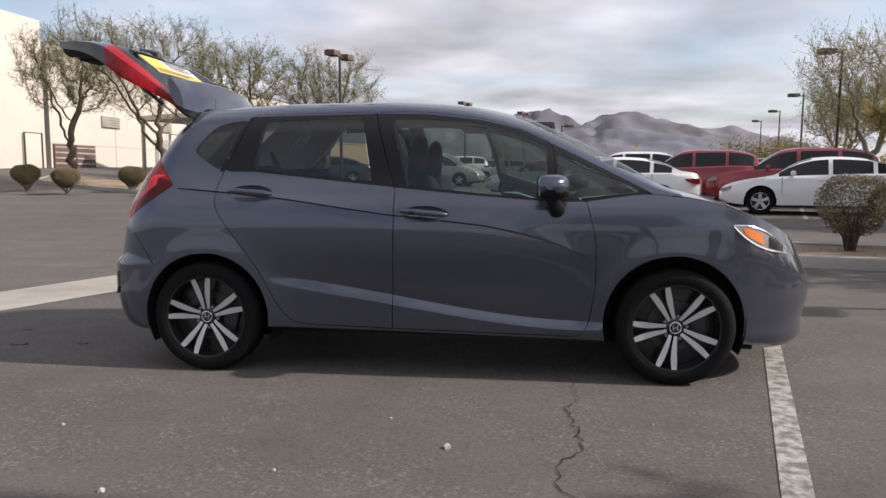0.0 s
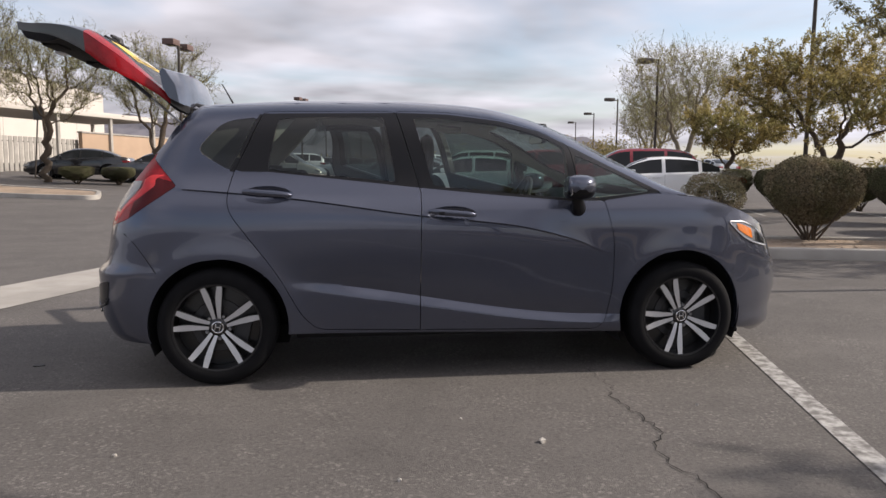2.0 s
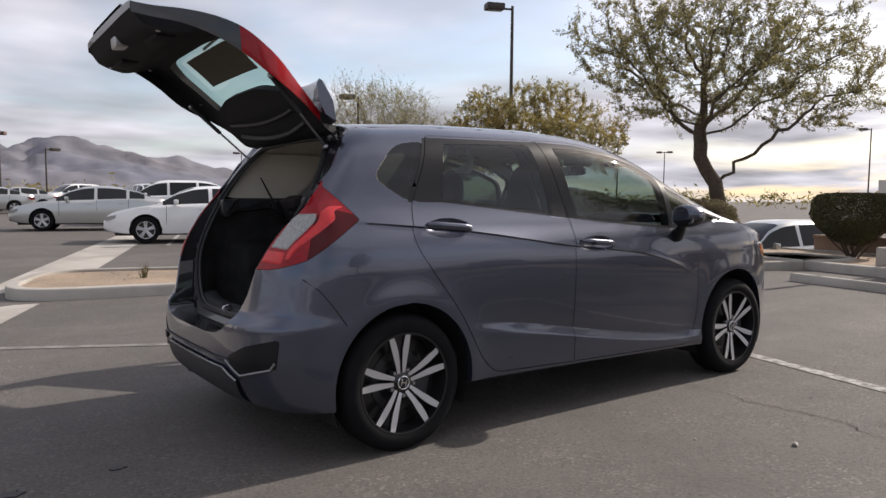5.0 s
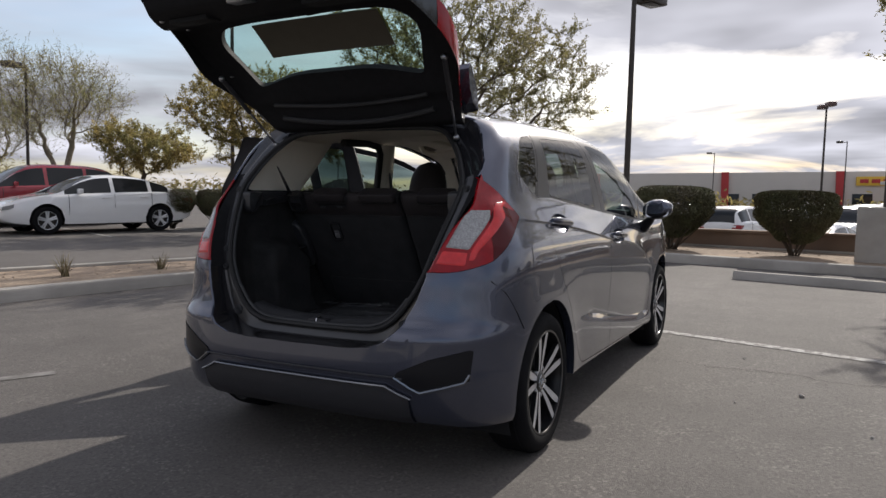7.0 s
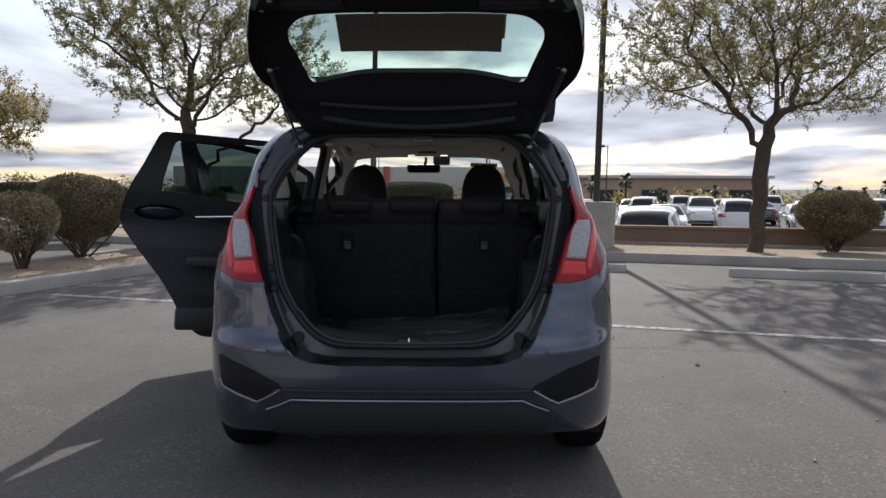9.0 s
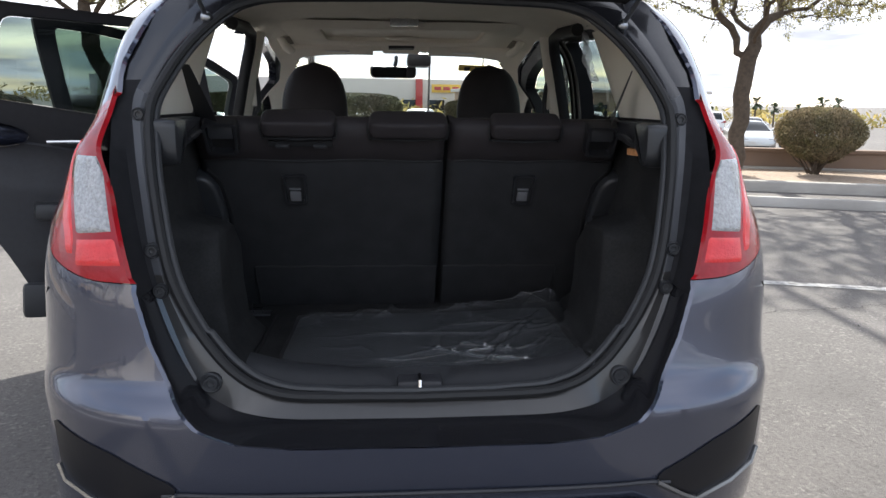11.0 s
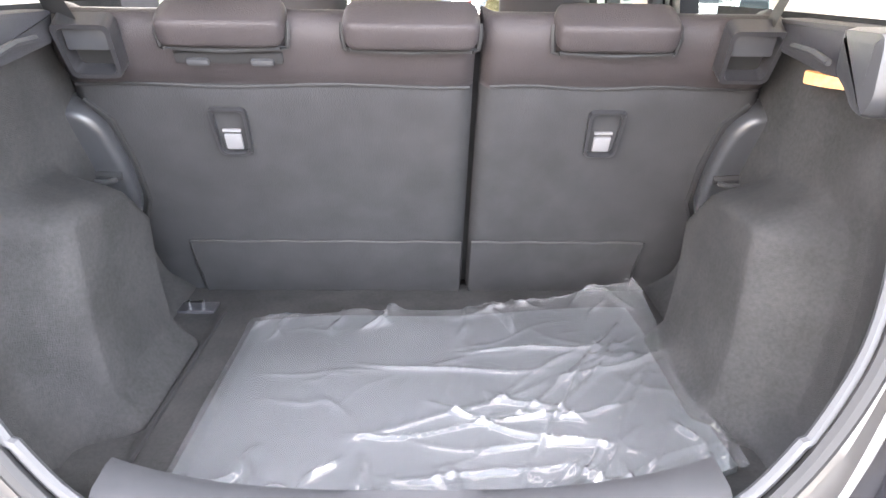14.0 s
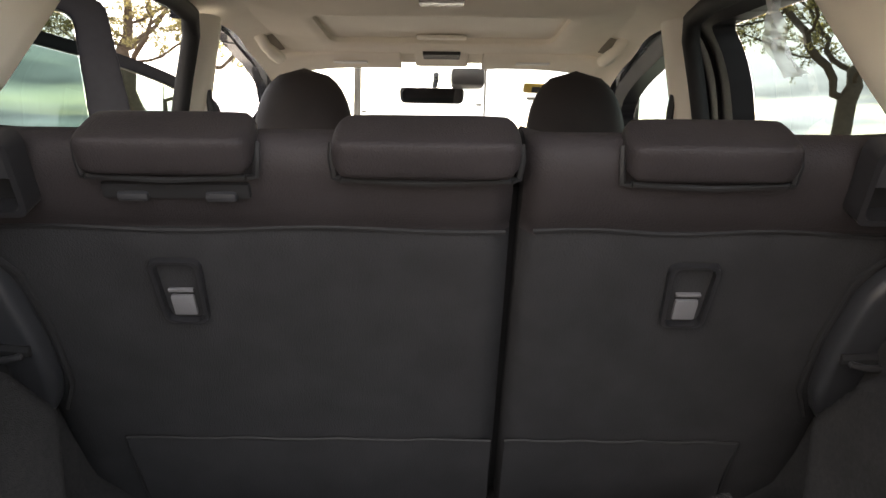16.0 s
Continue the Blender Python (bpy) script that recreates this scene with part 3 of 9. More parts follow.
# kerbs and planted islands
def kerb_run(pts, name="kerb", h=0.15, w=0.15):
    """Kerb stones along a path, each a block of its own with a rounded upper edge."""
    pts = [Vector(p) for p in pts]
    total = sum((b - a).length for a, b in zip(pts, pts[1:]))
    bm = bmesh.new()
    prof = [(-w / 2, -0.05), (-w / 2, h - 0.03), (-w / 2 + 0.012, h - 0.008), (-w / 2 + 0.035, h), (w / 2 - 0.01, h), (w / 2, h - 0.01), (w / 2, -0.05)]
    rows = []
    for i, p in enumerate(pts):
        d = (pts[min(i + 1, len(pts) - 1)] - pts[max(i - 1, 0)])
        d.z = 0
        d.normalize()
        side = Vector((-d.y, d.x, 0))
        g = ground_z(p.x, p.y)
        rows.append([Vector((p.x, p.y, g)) + side * a + Vector((0, 0, b)) for a, b in prof])
    vs = add_grid(bm, rows)
    bm.faces.new(vs[0]), bm.faces.new(vs[-1])
    bmesh.ops.recalc_face_normals(bm, faces=bm.faces)
    return bm


def dense(pts, step=0.4):
    out = []
    for a, b in zip(pts, pts[1:]):
        n = max(1, int((b - a).length / step))
        out += [a + (b - a) * k / n for k in range(n)]
    return out + [pts[-1]]


def planter(corners, label, r=0.8, fill=GRAVEL, joints=True):
    ring = [Vector((x, y, 0)) for x, y in round_poly([(c.x, c.y) for c in corners], r, 8)]
    ring = dense(ring + [ring[0]], 0.5)
    piece("kerb", "pale concrete kerb round a planted island", "kerb", kerb_run(ring), KERB, kind="structure")
    bm = bmesh.new()
    f = [bm.verts.new((p.x, p.y, ground_z(p.x, p.y) + 0.11)) for p in ring[:-1]]
    bm.faces.new(f)
    bmesh.ops.triangulate(bm, faces=bm.faces)
    bm.normal_update()
    if sum(q.normal.z for q in bm.faces) < 0:
        bmesh.ops.reverse_faces(bm, faces=bm.faces)
    return piece("planting_bed", label, "gravel", bm, fill, kind="structure", smooth=False)


# island on the car's left
planter([lot(-4.2, 5.0), lot(0.0, 5.55), lot(9.2, 5.6), lot(9.2, 7.6), lot(-4.2, 7.3)], "tan gravel of a narrow planted island")
# bed in front, up to the retaining wall
planter([lot(7.75, -26), lot(10.28, -26), lot(10.28, 12.5), lot(7.75, 12.5)], "tan gravel bed before the low wall", r=0.3)
# beds far off
planter([Vector((-8.3, 18.9, 0)), Vector((-21.5, 25.6, 0)), Vector((-22.5, 29.0, 0)), Vector((-9.3, 22.3, 0))], "tan gravel bed under the far trees", r=1.0)
planter([lot(13.2, 21.5), lot(14.6, 21.5), lot(14.6, 9.5), lot(13.2, 9.5)], "tan gravel of a far island", r=0.6)

# retaining wall
bm = bmesh.new()
for lo, hi in (((10.30, -30, -1.0), (10.50, 8, 0.40)), ((10.27, -30, 0.40), (10.53, 8, 0.46))):
    add_box(bm, lo, hi, 0.012)
piece("retaining_wall", "low brown block wall before the lower car park", "wall", bm, WALL_LOW, Matrix.Rotation(math.radians(LOT_TURN), 4, "Z"), kind="structure")

# wheel stops
def wheel_stop(m):
    bm = bmesh.new()
    add_prism(bm, [(-0.075, 0), (-0.06, 0.09), (-0.04, 0.11), (0.04, 0.11), (0.06, 0.09), (0.075, 0)], -0.92, 0.92, "y", bevel=0.008)
    return piece("wheel_stop", "pale concrete wheel stop on the asphalt", "wheel stop", bm, KERB, m, group="wheel stops")


for v in (-3.0, -5.75, -8.5, 0.2, 3.2):
    p = lot(6.15, v)
    wheel_stop(Matrix.Translation((p.x, p.y, 0)) @ Matrix.Rotation(math.radians(LOT_TURN), 4, "Z"))

# ---- plants ----
def leaf_cloud(bm, centres, count, size, rnd, spread, flat=0.8, slim=0.34):
    """Many small leaf blades strewn round the twig ends."""
    verts, faces = [], []
    for _ in range(count):
        c, r = rnd.choice(centres)
        d = Vector((rnd.gauss(0, 1), rnd.gauss(0, 1), rnd.gauss(0, flat))) * (r * spread)
        p = c + d
        a = Vector((rnd.uniform(-1, 1), rnd.uniform(-1, 1), rnd.uniform(-1, 1))).normalized()
        b = a.orthogonal().normalized()
        s = size * rnd.uniform(0.6, 1.5)
        k = len(verts)
        verts += [p - a * s, p + b * s * slim, p + a * s, p - b * s * slim]
        faces.append((k, k + 1, k + 2, k + 3))
    me = bpy.data.meshes.new("tmp")
    me.from_pydata([tuple(v) for v in verts], [], faces)
    bm.from_mesh(me)
    bpy.data.meshes.remove(me)


def skeleton(rs, trunk, blobs, step, count, reach):
    """Branches that grow from the trunk into a cloud of points, each step towards the points nearest to it."""
    vol = np.array([b[3] * b[4] * b[5] for b in blobs])
    pick = rs.choice(len(blobs), count, p=vol / vol.sum())
    d = rs.normal(size=(count, 3))
    d /= np.linalg.norm(d, axis=1)[:, None]
    d *= rs.uniform(0, 1, count)[:, None] ** 0.42
    bl = np.array(blobs)[pick]
    goal = bl[:, :3] + d * bl[:, 3:]
    pos = [np.array(p, float) for p in trunk]
    par = list(range(-1, len(trunk) - 1))
    P = np.array(pos[len(trunk) // 2:])
    first = len(trunk) // 2
    dist = np.linalg.norm(goal[:, None] - P[None], axis=2)
    near = dist.argmin(1) + first
    best = dist.min(1)
    live = np.ones(count, bool)
    for _ in range(110):
        act = np.nonzero(live & (best < reach))[0]
        if not len(act):
            break
        fresh = []
        for k in np.unique(near[act]):
            v = goal[act[near[act] == k]] - pos[k]
            v = (v / np.linalg.norm(v, axis=1)[:, None]).mean(0) + rs.normal(size=3) * 0.22
            n = np.linalg.norm(v)
            if n < 1e-6:
                continue
            q = pos[k] + v / n * step
            fresh.append(len(pos))
            pos.append(q)
            par.append(int(k))
        if not fresh:
            break
        F = np.array([pos[i] for i in fresh])
        dd = np.linalg.norm(goal[:, None] - F[None], axis=2)
        m = dd.min(1)
        upd = m < best
        near[upd] = np.array(fresh)[dd.argmin(1)[upd]]
        best[upd] = m[upd]
        live &= best > step * 1.5
        if len(pos) > 4200:
            break
    return np.array(pos), par


def tree(label, seed, m, trunk, blobs, radius, leaf, bark, leaves, leaf_size, step=0.2, count=900, twig=0.34, twigs=3, rise=0.35, slim=0.34, tip=0.005, reach=2.2, loose=0.9):
    """A tapered trunk, limbs that fill an uneven crown, thin twigs at their ends and leaf blades along the twigs."""
    rs = np.random.RandomState(seed)
    t = thing("tree", label, "tree", m)
    pos, par = skeleton(rs, trunk, blobs, step, count, reach)
    n = len(pos)
    kids = [[] for _ in range(n)]
    for i, p in enumerate(par):
        if p >= 0:
            kids[p].append(i)
    tips = np.zeros(n)
    for i in range(n - 1, -1, -1):
        if not kids[i]:
            tips[i] = 1
        if par[i] >= 0:
            tips[par[i]] += tips[i]
    power = math.log(radius / tip) / math.log(max(2.0, tips[0]))
    rad = tip * tips ** power
    rad[0] *= 1.35
    bm = bmesh.new()
    starts = [(0, None)]
    while starts:
        i, before = starts.pop()
        chain = [i] if before is None else [before, i]
        while kids[chain[-1]]:
            ks = sorted(kids[chain[-1]], key=lambda k: -tips[k])
            starts += [(k, chain[-1]) for k in ks[1:]]
            chain.append(ks[0])
        rr = [float(rad[k]) for k in chain]
        if before is not None:
            rr[0] = rr[1]
        if len(chain) > 1:
            add_tube(bm, [Vector(pos[k]) for k in chain], rr, 9 if rr[0] > 0.05 else (6 if rr[0] > 0.018 else 3), caps=False)
    thin_nodes = np.nonzero(rad < tip * 4.5)[0]
    base, tipp = [], []
    for i in thin_nodes:
        along_ = pos[i] - pos[par[i]] if par[i] >= 0 else np.array((0, 0, 1.0))
        along_ = along_ / max(1e-6, np.linalg.norm(along_))
        for _ in range(twigs):
            d = along_ * 0.7 + rs.normal(size=3) * 0.6 + np.array((0, 0, rise))
            d /= np.linalg.norm(d)
            base.append(pos[i])
            tipp.append(pos[i] + d * twig * rs.uniform(0.45, 1.25))
    base, tipp = np.array(base), np.array(tipp)
    for a, b in zip(base, tipp):
        add_tube(bm, [Vector(a), Vector((a + b) / 2 + rs.normal(size=3) * twig * 0.05), Vector(b)], [tip * 0.8, tip * 0.6, tip * 0.3], 3, caps=False)
    part("trunk", bm, bark, t, angle=80)
    k = rs.randint(0, len(base), leaves)
    f = rs.uniform(0.15, 1.05, leaves)[:, None]
    dirs = tipp[k] - base[k]
    dirs /= np.linalg.norm(dirs, axis=1)[:, None]
    p = base[k] + (tipp[k] - base[k]) * f + rs.normal(size=(leaves, 3)) * leaf_size * loose
    a = dirs * 0.6 + rs.normal(size=(leaves, 3)) * 0.7
    a /= np.linalg.norm(a, axis=1)[:, None]
    b = np.cross(a, rs.normal(size=(leaves, 3)))
    b /= np.linalg.norm(b, axis=1)[:, None]
    sz = leaf_size * rs.uniform(0.55, 1.45, leaves)[:, None]
    verts = np.stack((p - a * sz, p + b * sz * slim, p + a * sz, p - b * sz * slim), 1).reshape(-1, 3)
    me = bpy.data.meshes.new("crown")
    me.from_pydata(verts.tolist(), [], np.arange(4 * leaves).reshape(-1, 4).tolist())
    me.materials.append(leaf)
    crown = new("crown", me)
    crown.parent = t
    tagged(crown, kind="stuff")
    return t


TILT = Matrix.Rotation(math.radians(1.3), 4, "X")      # the car park slopes: upright things lean a little


def stand(x, y, turn=0.0, scale=1.0, dz=0.0):
    return Matrix.Translation((x, y, ground_z(x, y) + dz)) @ TILT @ Matrix.Rotation(math.radians(turn), 4, "Z") @ Matrix.Scale(scale, 4)


# trees in the bed in front: trunk as points, crown as a few swellings (middle, half sizes)
def upright(h, dx=0.0, dy=0.0, bend=0.05, n=9):
    return [(dx * (k / n) ** 1.3 + bend * math.sin(2.2 * k), dy * (k / n) ** 1.3 + bend * math.cos(1.7 * k) - bend, -0.1 + (h + 0.1) * k / n) for k in range(n + 1)]


tree("olive-green tree with a forked dark trunk in a gravel bed", 11, stand(7.7, -5.35, dz=0.1), upright(1.6, bend=0.025),
     [(0.1, 0.0, 3.5, 2.4, 2.4, 1.35), (-0.7, 1.4, 3.7, 1.7, 1.7, 1.2), (0.9, -1.6, 3.6, 1.9, 1.9, 1.3), (0.2, 2.1, 2.8, 0.9, 0.9, 0.5), (0.0, 0.2, 4.6, 1.8, 1.8, 0.8)], 0.125, LEAF, BARK, 64000, 0.027, count=1500)
tree("olive-green tree with a leaning dark trunk in a gravel bed", 24, stand(9.65, 4.5, dz=0.1), upright(2.15, -0.7, 0.42),
     [(-0.8, 0.45, 3.7, 2.1, 2.1, 1.4), (-1.7, 1.2, 4.1, 1.3, 1.3, 0.9), (0.5, -0.7, 3.6, 1.7, 1.7, 1.2), (1.2, -1.2, 2.9, 1.0, 1.0, 0.6), (-0.5, -0.2, 4.6, 1.3, 1.3, 0.8)], 0.14, LEAF_OLIVE, BARK, 64000, 0.027, count=1400)
tree("olive-yellow tree with a dark forked trunk behind clipped hedges", 33, stand(10.6, 11.0), upright(1.45, 0.1, -0.1),
     [(0.0, 0.0, 2.8, 2.0, 2.0, 1.15), (1.1, -0.7, 2.7, 1.3, 1.3, 0.9), (-0.9, 0.8, 3.2, 1.4, 1.4, 1.0), (0.2, 0.1, 3.7, 1.2, 1.2, 0.7)], 0.12, LEAF_YELLOW, BARK, 50000, 0.034, count=1000)
tree("olive-green tree with a forked dark trunk in a gravel bed", 37, stand(3.6, -16.5, dz=0.1), upright(1.8),
     [(0.0, 0.0, 3.7, 2.3, 2.3, 1.5)], 0.12, LEAF, BARK, 20000, 0.05, count=700)
tree("small yellowing tree with a dark trunk beside parked cars", 41, stand(11.66, 17.5), upright(1.3, 0.1, 0.0),
     [(0.2, -0.2, 2.3, 1.5, 1.5, 0.75), (1.1, -0.6, 2.2, 0.8, 0.8, 0.5), (-0.5, 0.3, 2.7, 0.9, 0.9, 0.5)], 0.09, LEAF_YELLOW, BARK, 22000, 0.042, count=600)
# thin-leaved desert trees further off
for i, (x, y, h, w, dx, dy, n, sd) in enumerate(((-14.2, 24.1, 7.4, 2.4, -1.4, -0.7, 15000, 51), (-13.4, 28.4, 7.0, 2.5, 0.5, 0.4, 17000, 52), (-8.6, 27.6, 6.2, 2.2, 0.3, 0.2, 14000, 53), (-19.6, 25.6, 7.2, 2.4, 0.2, 0.0, 14000, 58),
                                                (13.04, 23.2, 6.3, 2.5, -0.2, 0.2, 12000, 54), (16.0, 32.5, 5.4, 2.2, 0.0, 0.0, 9000, 55), (20.5, 43.5, 5.6, 2.2, 0.0, 0.0, 9000, 56))):
    cz = h * 0.66
    tree("bare desert tree with thin pale green twigs" if i != 3 else "desert tree with hanging pale green twigs", sd, stand(x, y), upright(h * 0.27, 0.25 * dx, 0.25 * dy, 0.12),
         [(dx * 0.6, dy * 0.6, cz, w, w, h * 0.27), (dx * 1.3 - 0.9, dy - 0.5, cz + 0.5, w * 0.7, w * 0.7, h * 0.22), (dx * 0.4 + 1.1, dy * 0.4 + 0.6, cz + 0.4, w * 0.65, w * 0.65, h * 0.24)],
         0.15, LEAF_PALE, BARK_PALE if i > 3 else BARK, n, 0.075, step=0.28, count=620, twig=0.75, twigs=4, rise=0.75, slim=0.11, tip=0.008, reach=3.2)


def shrub(seed, w, h, leaf=HEDGE, count=46000, boxy=False, label="clipped brown-green shrub with bare stems in a gravel bed"):
    """A clipped shrub: stems that fan out below a flattened dome of small leaves."""
    rnd = random.Random(seed)
    t = thing("shrub", label, "shrub", group="clipped shrubs")
    bm = bmesh.new()
    for k in range(16):
        a = rnd.uniform(0, 2 * math.pi)
        r = rnd.uniform(0.3, 0.85) * w / 2
        top = Vector((r * math.cos(a), r * math.sin(a), h * rnd.uniform(0.36, 0.55)))
        mid = top * 0.5 + Vector((rnd.uniform(-0.05, 0.05), rnd.uniform(-0.05, 0.05), 0.0))
        add_tube(bm, [Vector((rnd.uniform(-0.06, 0.06), rnd.uniform(-0.06, 0.06), -0.05)), mid, top, top * 1.15], [0.018, 0.013, 0.009, 0.004], 5, caps=False)
        for j in range(4):
            q = mid + (top - mid) * rnd.uniform(0.2, 1)
            add_tube(bm, [q, q + Vector((rnd.uniform(-0.15, 0.15), rnd.uniform(-0.15, 0.15), rnd.uniform(0.05, 0.22)))], [0.006, 0.002], 3, caps=False)
    part("woody_base", bm, BARK, t, angle=80)
    bm = bmesh.new()
    verts, faces = [], []
    for _ in range(count):
        a, cz = rnd.uniform(0, 2 * math.pi), rnd.uniform(-1, 1)
        rad = rnd.uniform(0.55, 1.0) ** 0.5
        sx = math.sqrt(1 - cz * cz)
        bump = 1 + 0.10 * noise.noise(Vector((math.cos(a) * sx * 2.2, math.sin(a) * sx * 2.2, cz * 2.2 + seed)))
        if boxy and cz > 0:        # straight sides and a flat top
            if rnd.random() < 0.4:
                cz, rad = rnd.uniform(0.90, 1.0), rnd.uniform(0.0, 1.0) ** 0.5
            across = (1 - cz ** 9) ** 0.3 * rad * bump
            z = h * (0.60 + 0.40 * cz * (0.96 + 0.4 * (bump - 1)))
        else:
            across = sx ** (0.6 if boxy else 0.75) * rad * bump
            z = h * 0.60 + (0.40 if cz > 0 else 0.42) * h * math.copysign(abs(cz) ** 0.92, cz) * rad * bump
        x, y = math.cos(a) * across * w / 2, math.sin(a) * across * w / 2
        if cz < 0:
            x, y = x * (1 + (0.5 if boxy else 0.34) * cz), y * (1 + (0.5 if boxy else 0.34) * cz)
        p = Vector((x, y, z))
        d = Vector((rnd.uniform(-1, 1), rnd.uniform(-1, 1), rnd.uniform(-1, 1))).normalized()
        o = d.orthogonal().normalized()
        s = 0.0155 * rnd.uniform(0.6, 1.5)
        k = len(verts)
        verts += [p - d * s, p + o * s * 0.5, p + d * s, p - o * s * 0.5]
        faces.append((k, k + 1, k + 2, k + 3))
    me = bpy.data.meshes.new("tmp")
    me.from_pydata([tuple(v) for v in verts], [], faces)
    bm.from_mesh(me)
    bpy.data.meshes.remove(me)
    tagged(part("leaves", bm, leaf, t, smooth=False), kind="stuff")
    return t


sh_a, sh_b = shrub(3, 1.45, 1.15), shrub(9, 1.35, 1.25)
HEDGE_GREEN = material("clipped_green_hedge", (0.10, 0.10, 0.046), rough=0.8, random=0.5, second=(0.10, 0.085, 0.048), second_scale=2.5)
sh_c = shrub(14, 1.45, 1.22, HEDGE_GREEN, count=80000, boxy=True, label="flat-topped dull green shrub with bare stems in a gravel bed")
sh_d = shrub(21, 0.95, 1.05, count=9000, label="thin brown shrub with bare stems in a gravel bed")
used = set()
for src, x, y, turn, sc in ((sh_d, 4.85, 5.55, 40, 1.0), (sh_b, 6.50, 5.60, 70, 1.04), (sh_a, 8.95, 4.75, 150, 0.98), (sh_c, 9.85, 0.55, 0, 1.0), (sh_c, 9.25, -1.55, 100, 0.92),
                            (sh_a, 7.75, -6.75, 30, 0.95), (sh_c, 11.0, 2.9, 200, 1.0), (sh_b, 6.7, -9.8, 10, 0.95), (sh_c, 10.7, 7.3, 60, 0.9)):
    m = stand(x, y, turn, sc, dz=0.1)
    if src.name not in used:
        used.add(src.name)
        src.matrix_basis = m
    else:
        copy_thing(src, m)
for x, y, sc in ((-17.0, 21.2, 0.75), (-15.0, 22.4, 0.75), (-19.4, 22.2, 0.78), (9.6, 13.6, 0.85), (10.7, 13.0, 0.85), (12.6, 12.4, 0.9), (13.6, 11.6, 0.9), (11.2, 9.2, 0.95), (12.4, 8.6, 0.9)):
    copy_thing(sh_b if x < 0 else sh_c, stand(x, y, x * 40, sc, dz=0.08))


def dry_tuft(seed, m):
    """A small spiky plant in the gravel."""
    rnd = random.Random(seed)
    bm = bmesh.new()
    for k in range(34):
        a = rnd.uniform(0, 2 * math.pi)
        l, t = rnd.uniform(0.15, 0.36), rnd.uniform(0.2, 1.0)
        d = Vector((math.cos(a) * t, math.sin(a) * t, 1.0)).normalized()
        s = d.cross(Vector((0, 0, 1))).normalized() * 0.008
        b = Vector((rnd.uniform(-0.05, 0.05), rnd.uniform(-0.05, 0.05), 0))
        add_grid(bm, [[b - s, b + s], [b + d * l * 0.6 - s * 0.8, b + d * l * 0.6 + s * 0.8], [b + d * l - s * 0.1 + Vector((0, 0, -0.03 * t)), b + d * l + s * 0.1 + Vector((0, 0, -0.03 * t))]])
    return piece("dry_plant", "small spiky brown plant in the gravel", "plant", bm, HEDGE, m, group="dry plants", smooth=False)


for i, (x, y) in enumerate(((1.35, 6.25), (2.55, 5.95), (-0.6, 6.85), (3.6, 5.9))):
    dry_tuft(i, stand(x, y, 0, 1.0 - 0.12 * i, dz=0.1))
for x, y in ((-11.9, 27.6), (-10.4, 28.2)):
    copy_thing(sh_c, stand(x, y, 30 * x) @ Matrix.Diagonal((0.95, 0.95, 0.62, 1)))
# a few stones strewn on the nearest gravel
rnd = random.Random(17)
bm = bmesh.new()
for k in range(420):
    p = lot(rnd.uniform(-3.9, 9.0), rnd.uniform(5.95, 7.6)) if k % 3 else lot(rnd.uniform(7.9, 10.1), rnd.uniform(-9, 9))
    r = rnd.uniform(0.012, 0.035)
    g = ground_z(p.x, p.y) + 0.112
    q = [bm.verts.new((p.x + r * rnd.uniform(0.6, 1.2) * a, p.y + r * rnd.uniform(0.6, 1.2) * b, g + r * c)) for a, b, c in ((1, 0, 0), (0, 1, 0.1), (-1, 0, 0), (0, -1, 0.1), (0.1, 0.1, 0.7))]
    for a, b in ((0, 1), (1, 2), (2, 3), (3, 0)):
        bm.faces.new((q[a], q[b], q[4]))
piece("loose_stones", "loose tan stones strewn on the gravel", "stones", bm, GRAVEL, kind="stuff", smooth=False)

# ---- lamps, buildings and parked cars round about ----
def lamp_post(x, y, h, heads=1, base=0.0, turn=0.0, r=0.06, label="tall dark bronze lamp post"):
    t = thing("street_lamp", label, "lamp post", stand(x, y, turn), group="lamp posts")
    bm = bmesh.new()
    add_tube(bm, [(0, 0, base), (0, 0, base + h * 0.5), (0, 0, h)], [r, r * 0.9, r * 0.72], 10)
    part("pole", bm, POLE, t)
    for k in range(heads):
        s = 1 if k == 0 else -1
        bm = bmesh.new()
        add_box(bm, (0.04 * s, -0.022, h - 0.13), (0.42 * s, 0.022, h - 0.07), 0.008)
        part("arm", bm, POLE, t)
        bm = bmesh.new()
        add_box(bm, (0.30 * s, -0.19, h - 0.16), (0.86 * s, 0.19, h + 0.03), 0.025)
        hd = part("lamp_head", bm, LAMP_HEAD if heads > 1 else POLE, t, "box-shaped lamp head")
        bm = bmesh.new()
        add_box(bm, (0.36 * s, -0.14, h - 0.172), (0.80 * s, 0.14, h - 0.160), 0.004)
        part("lens", bm, FAR_GLASS, hd)
    if base:
        bm = bmesh.new()
        add_box(bm, (-0.32, -0.32, -0.3), (0.32, 0.32, base), 0.03)
        part("pole_base", bm, KERB, t, "pale concrete pole base")
    return t


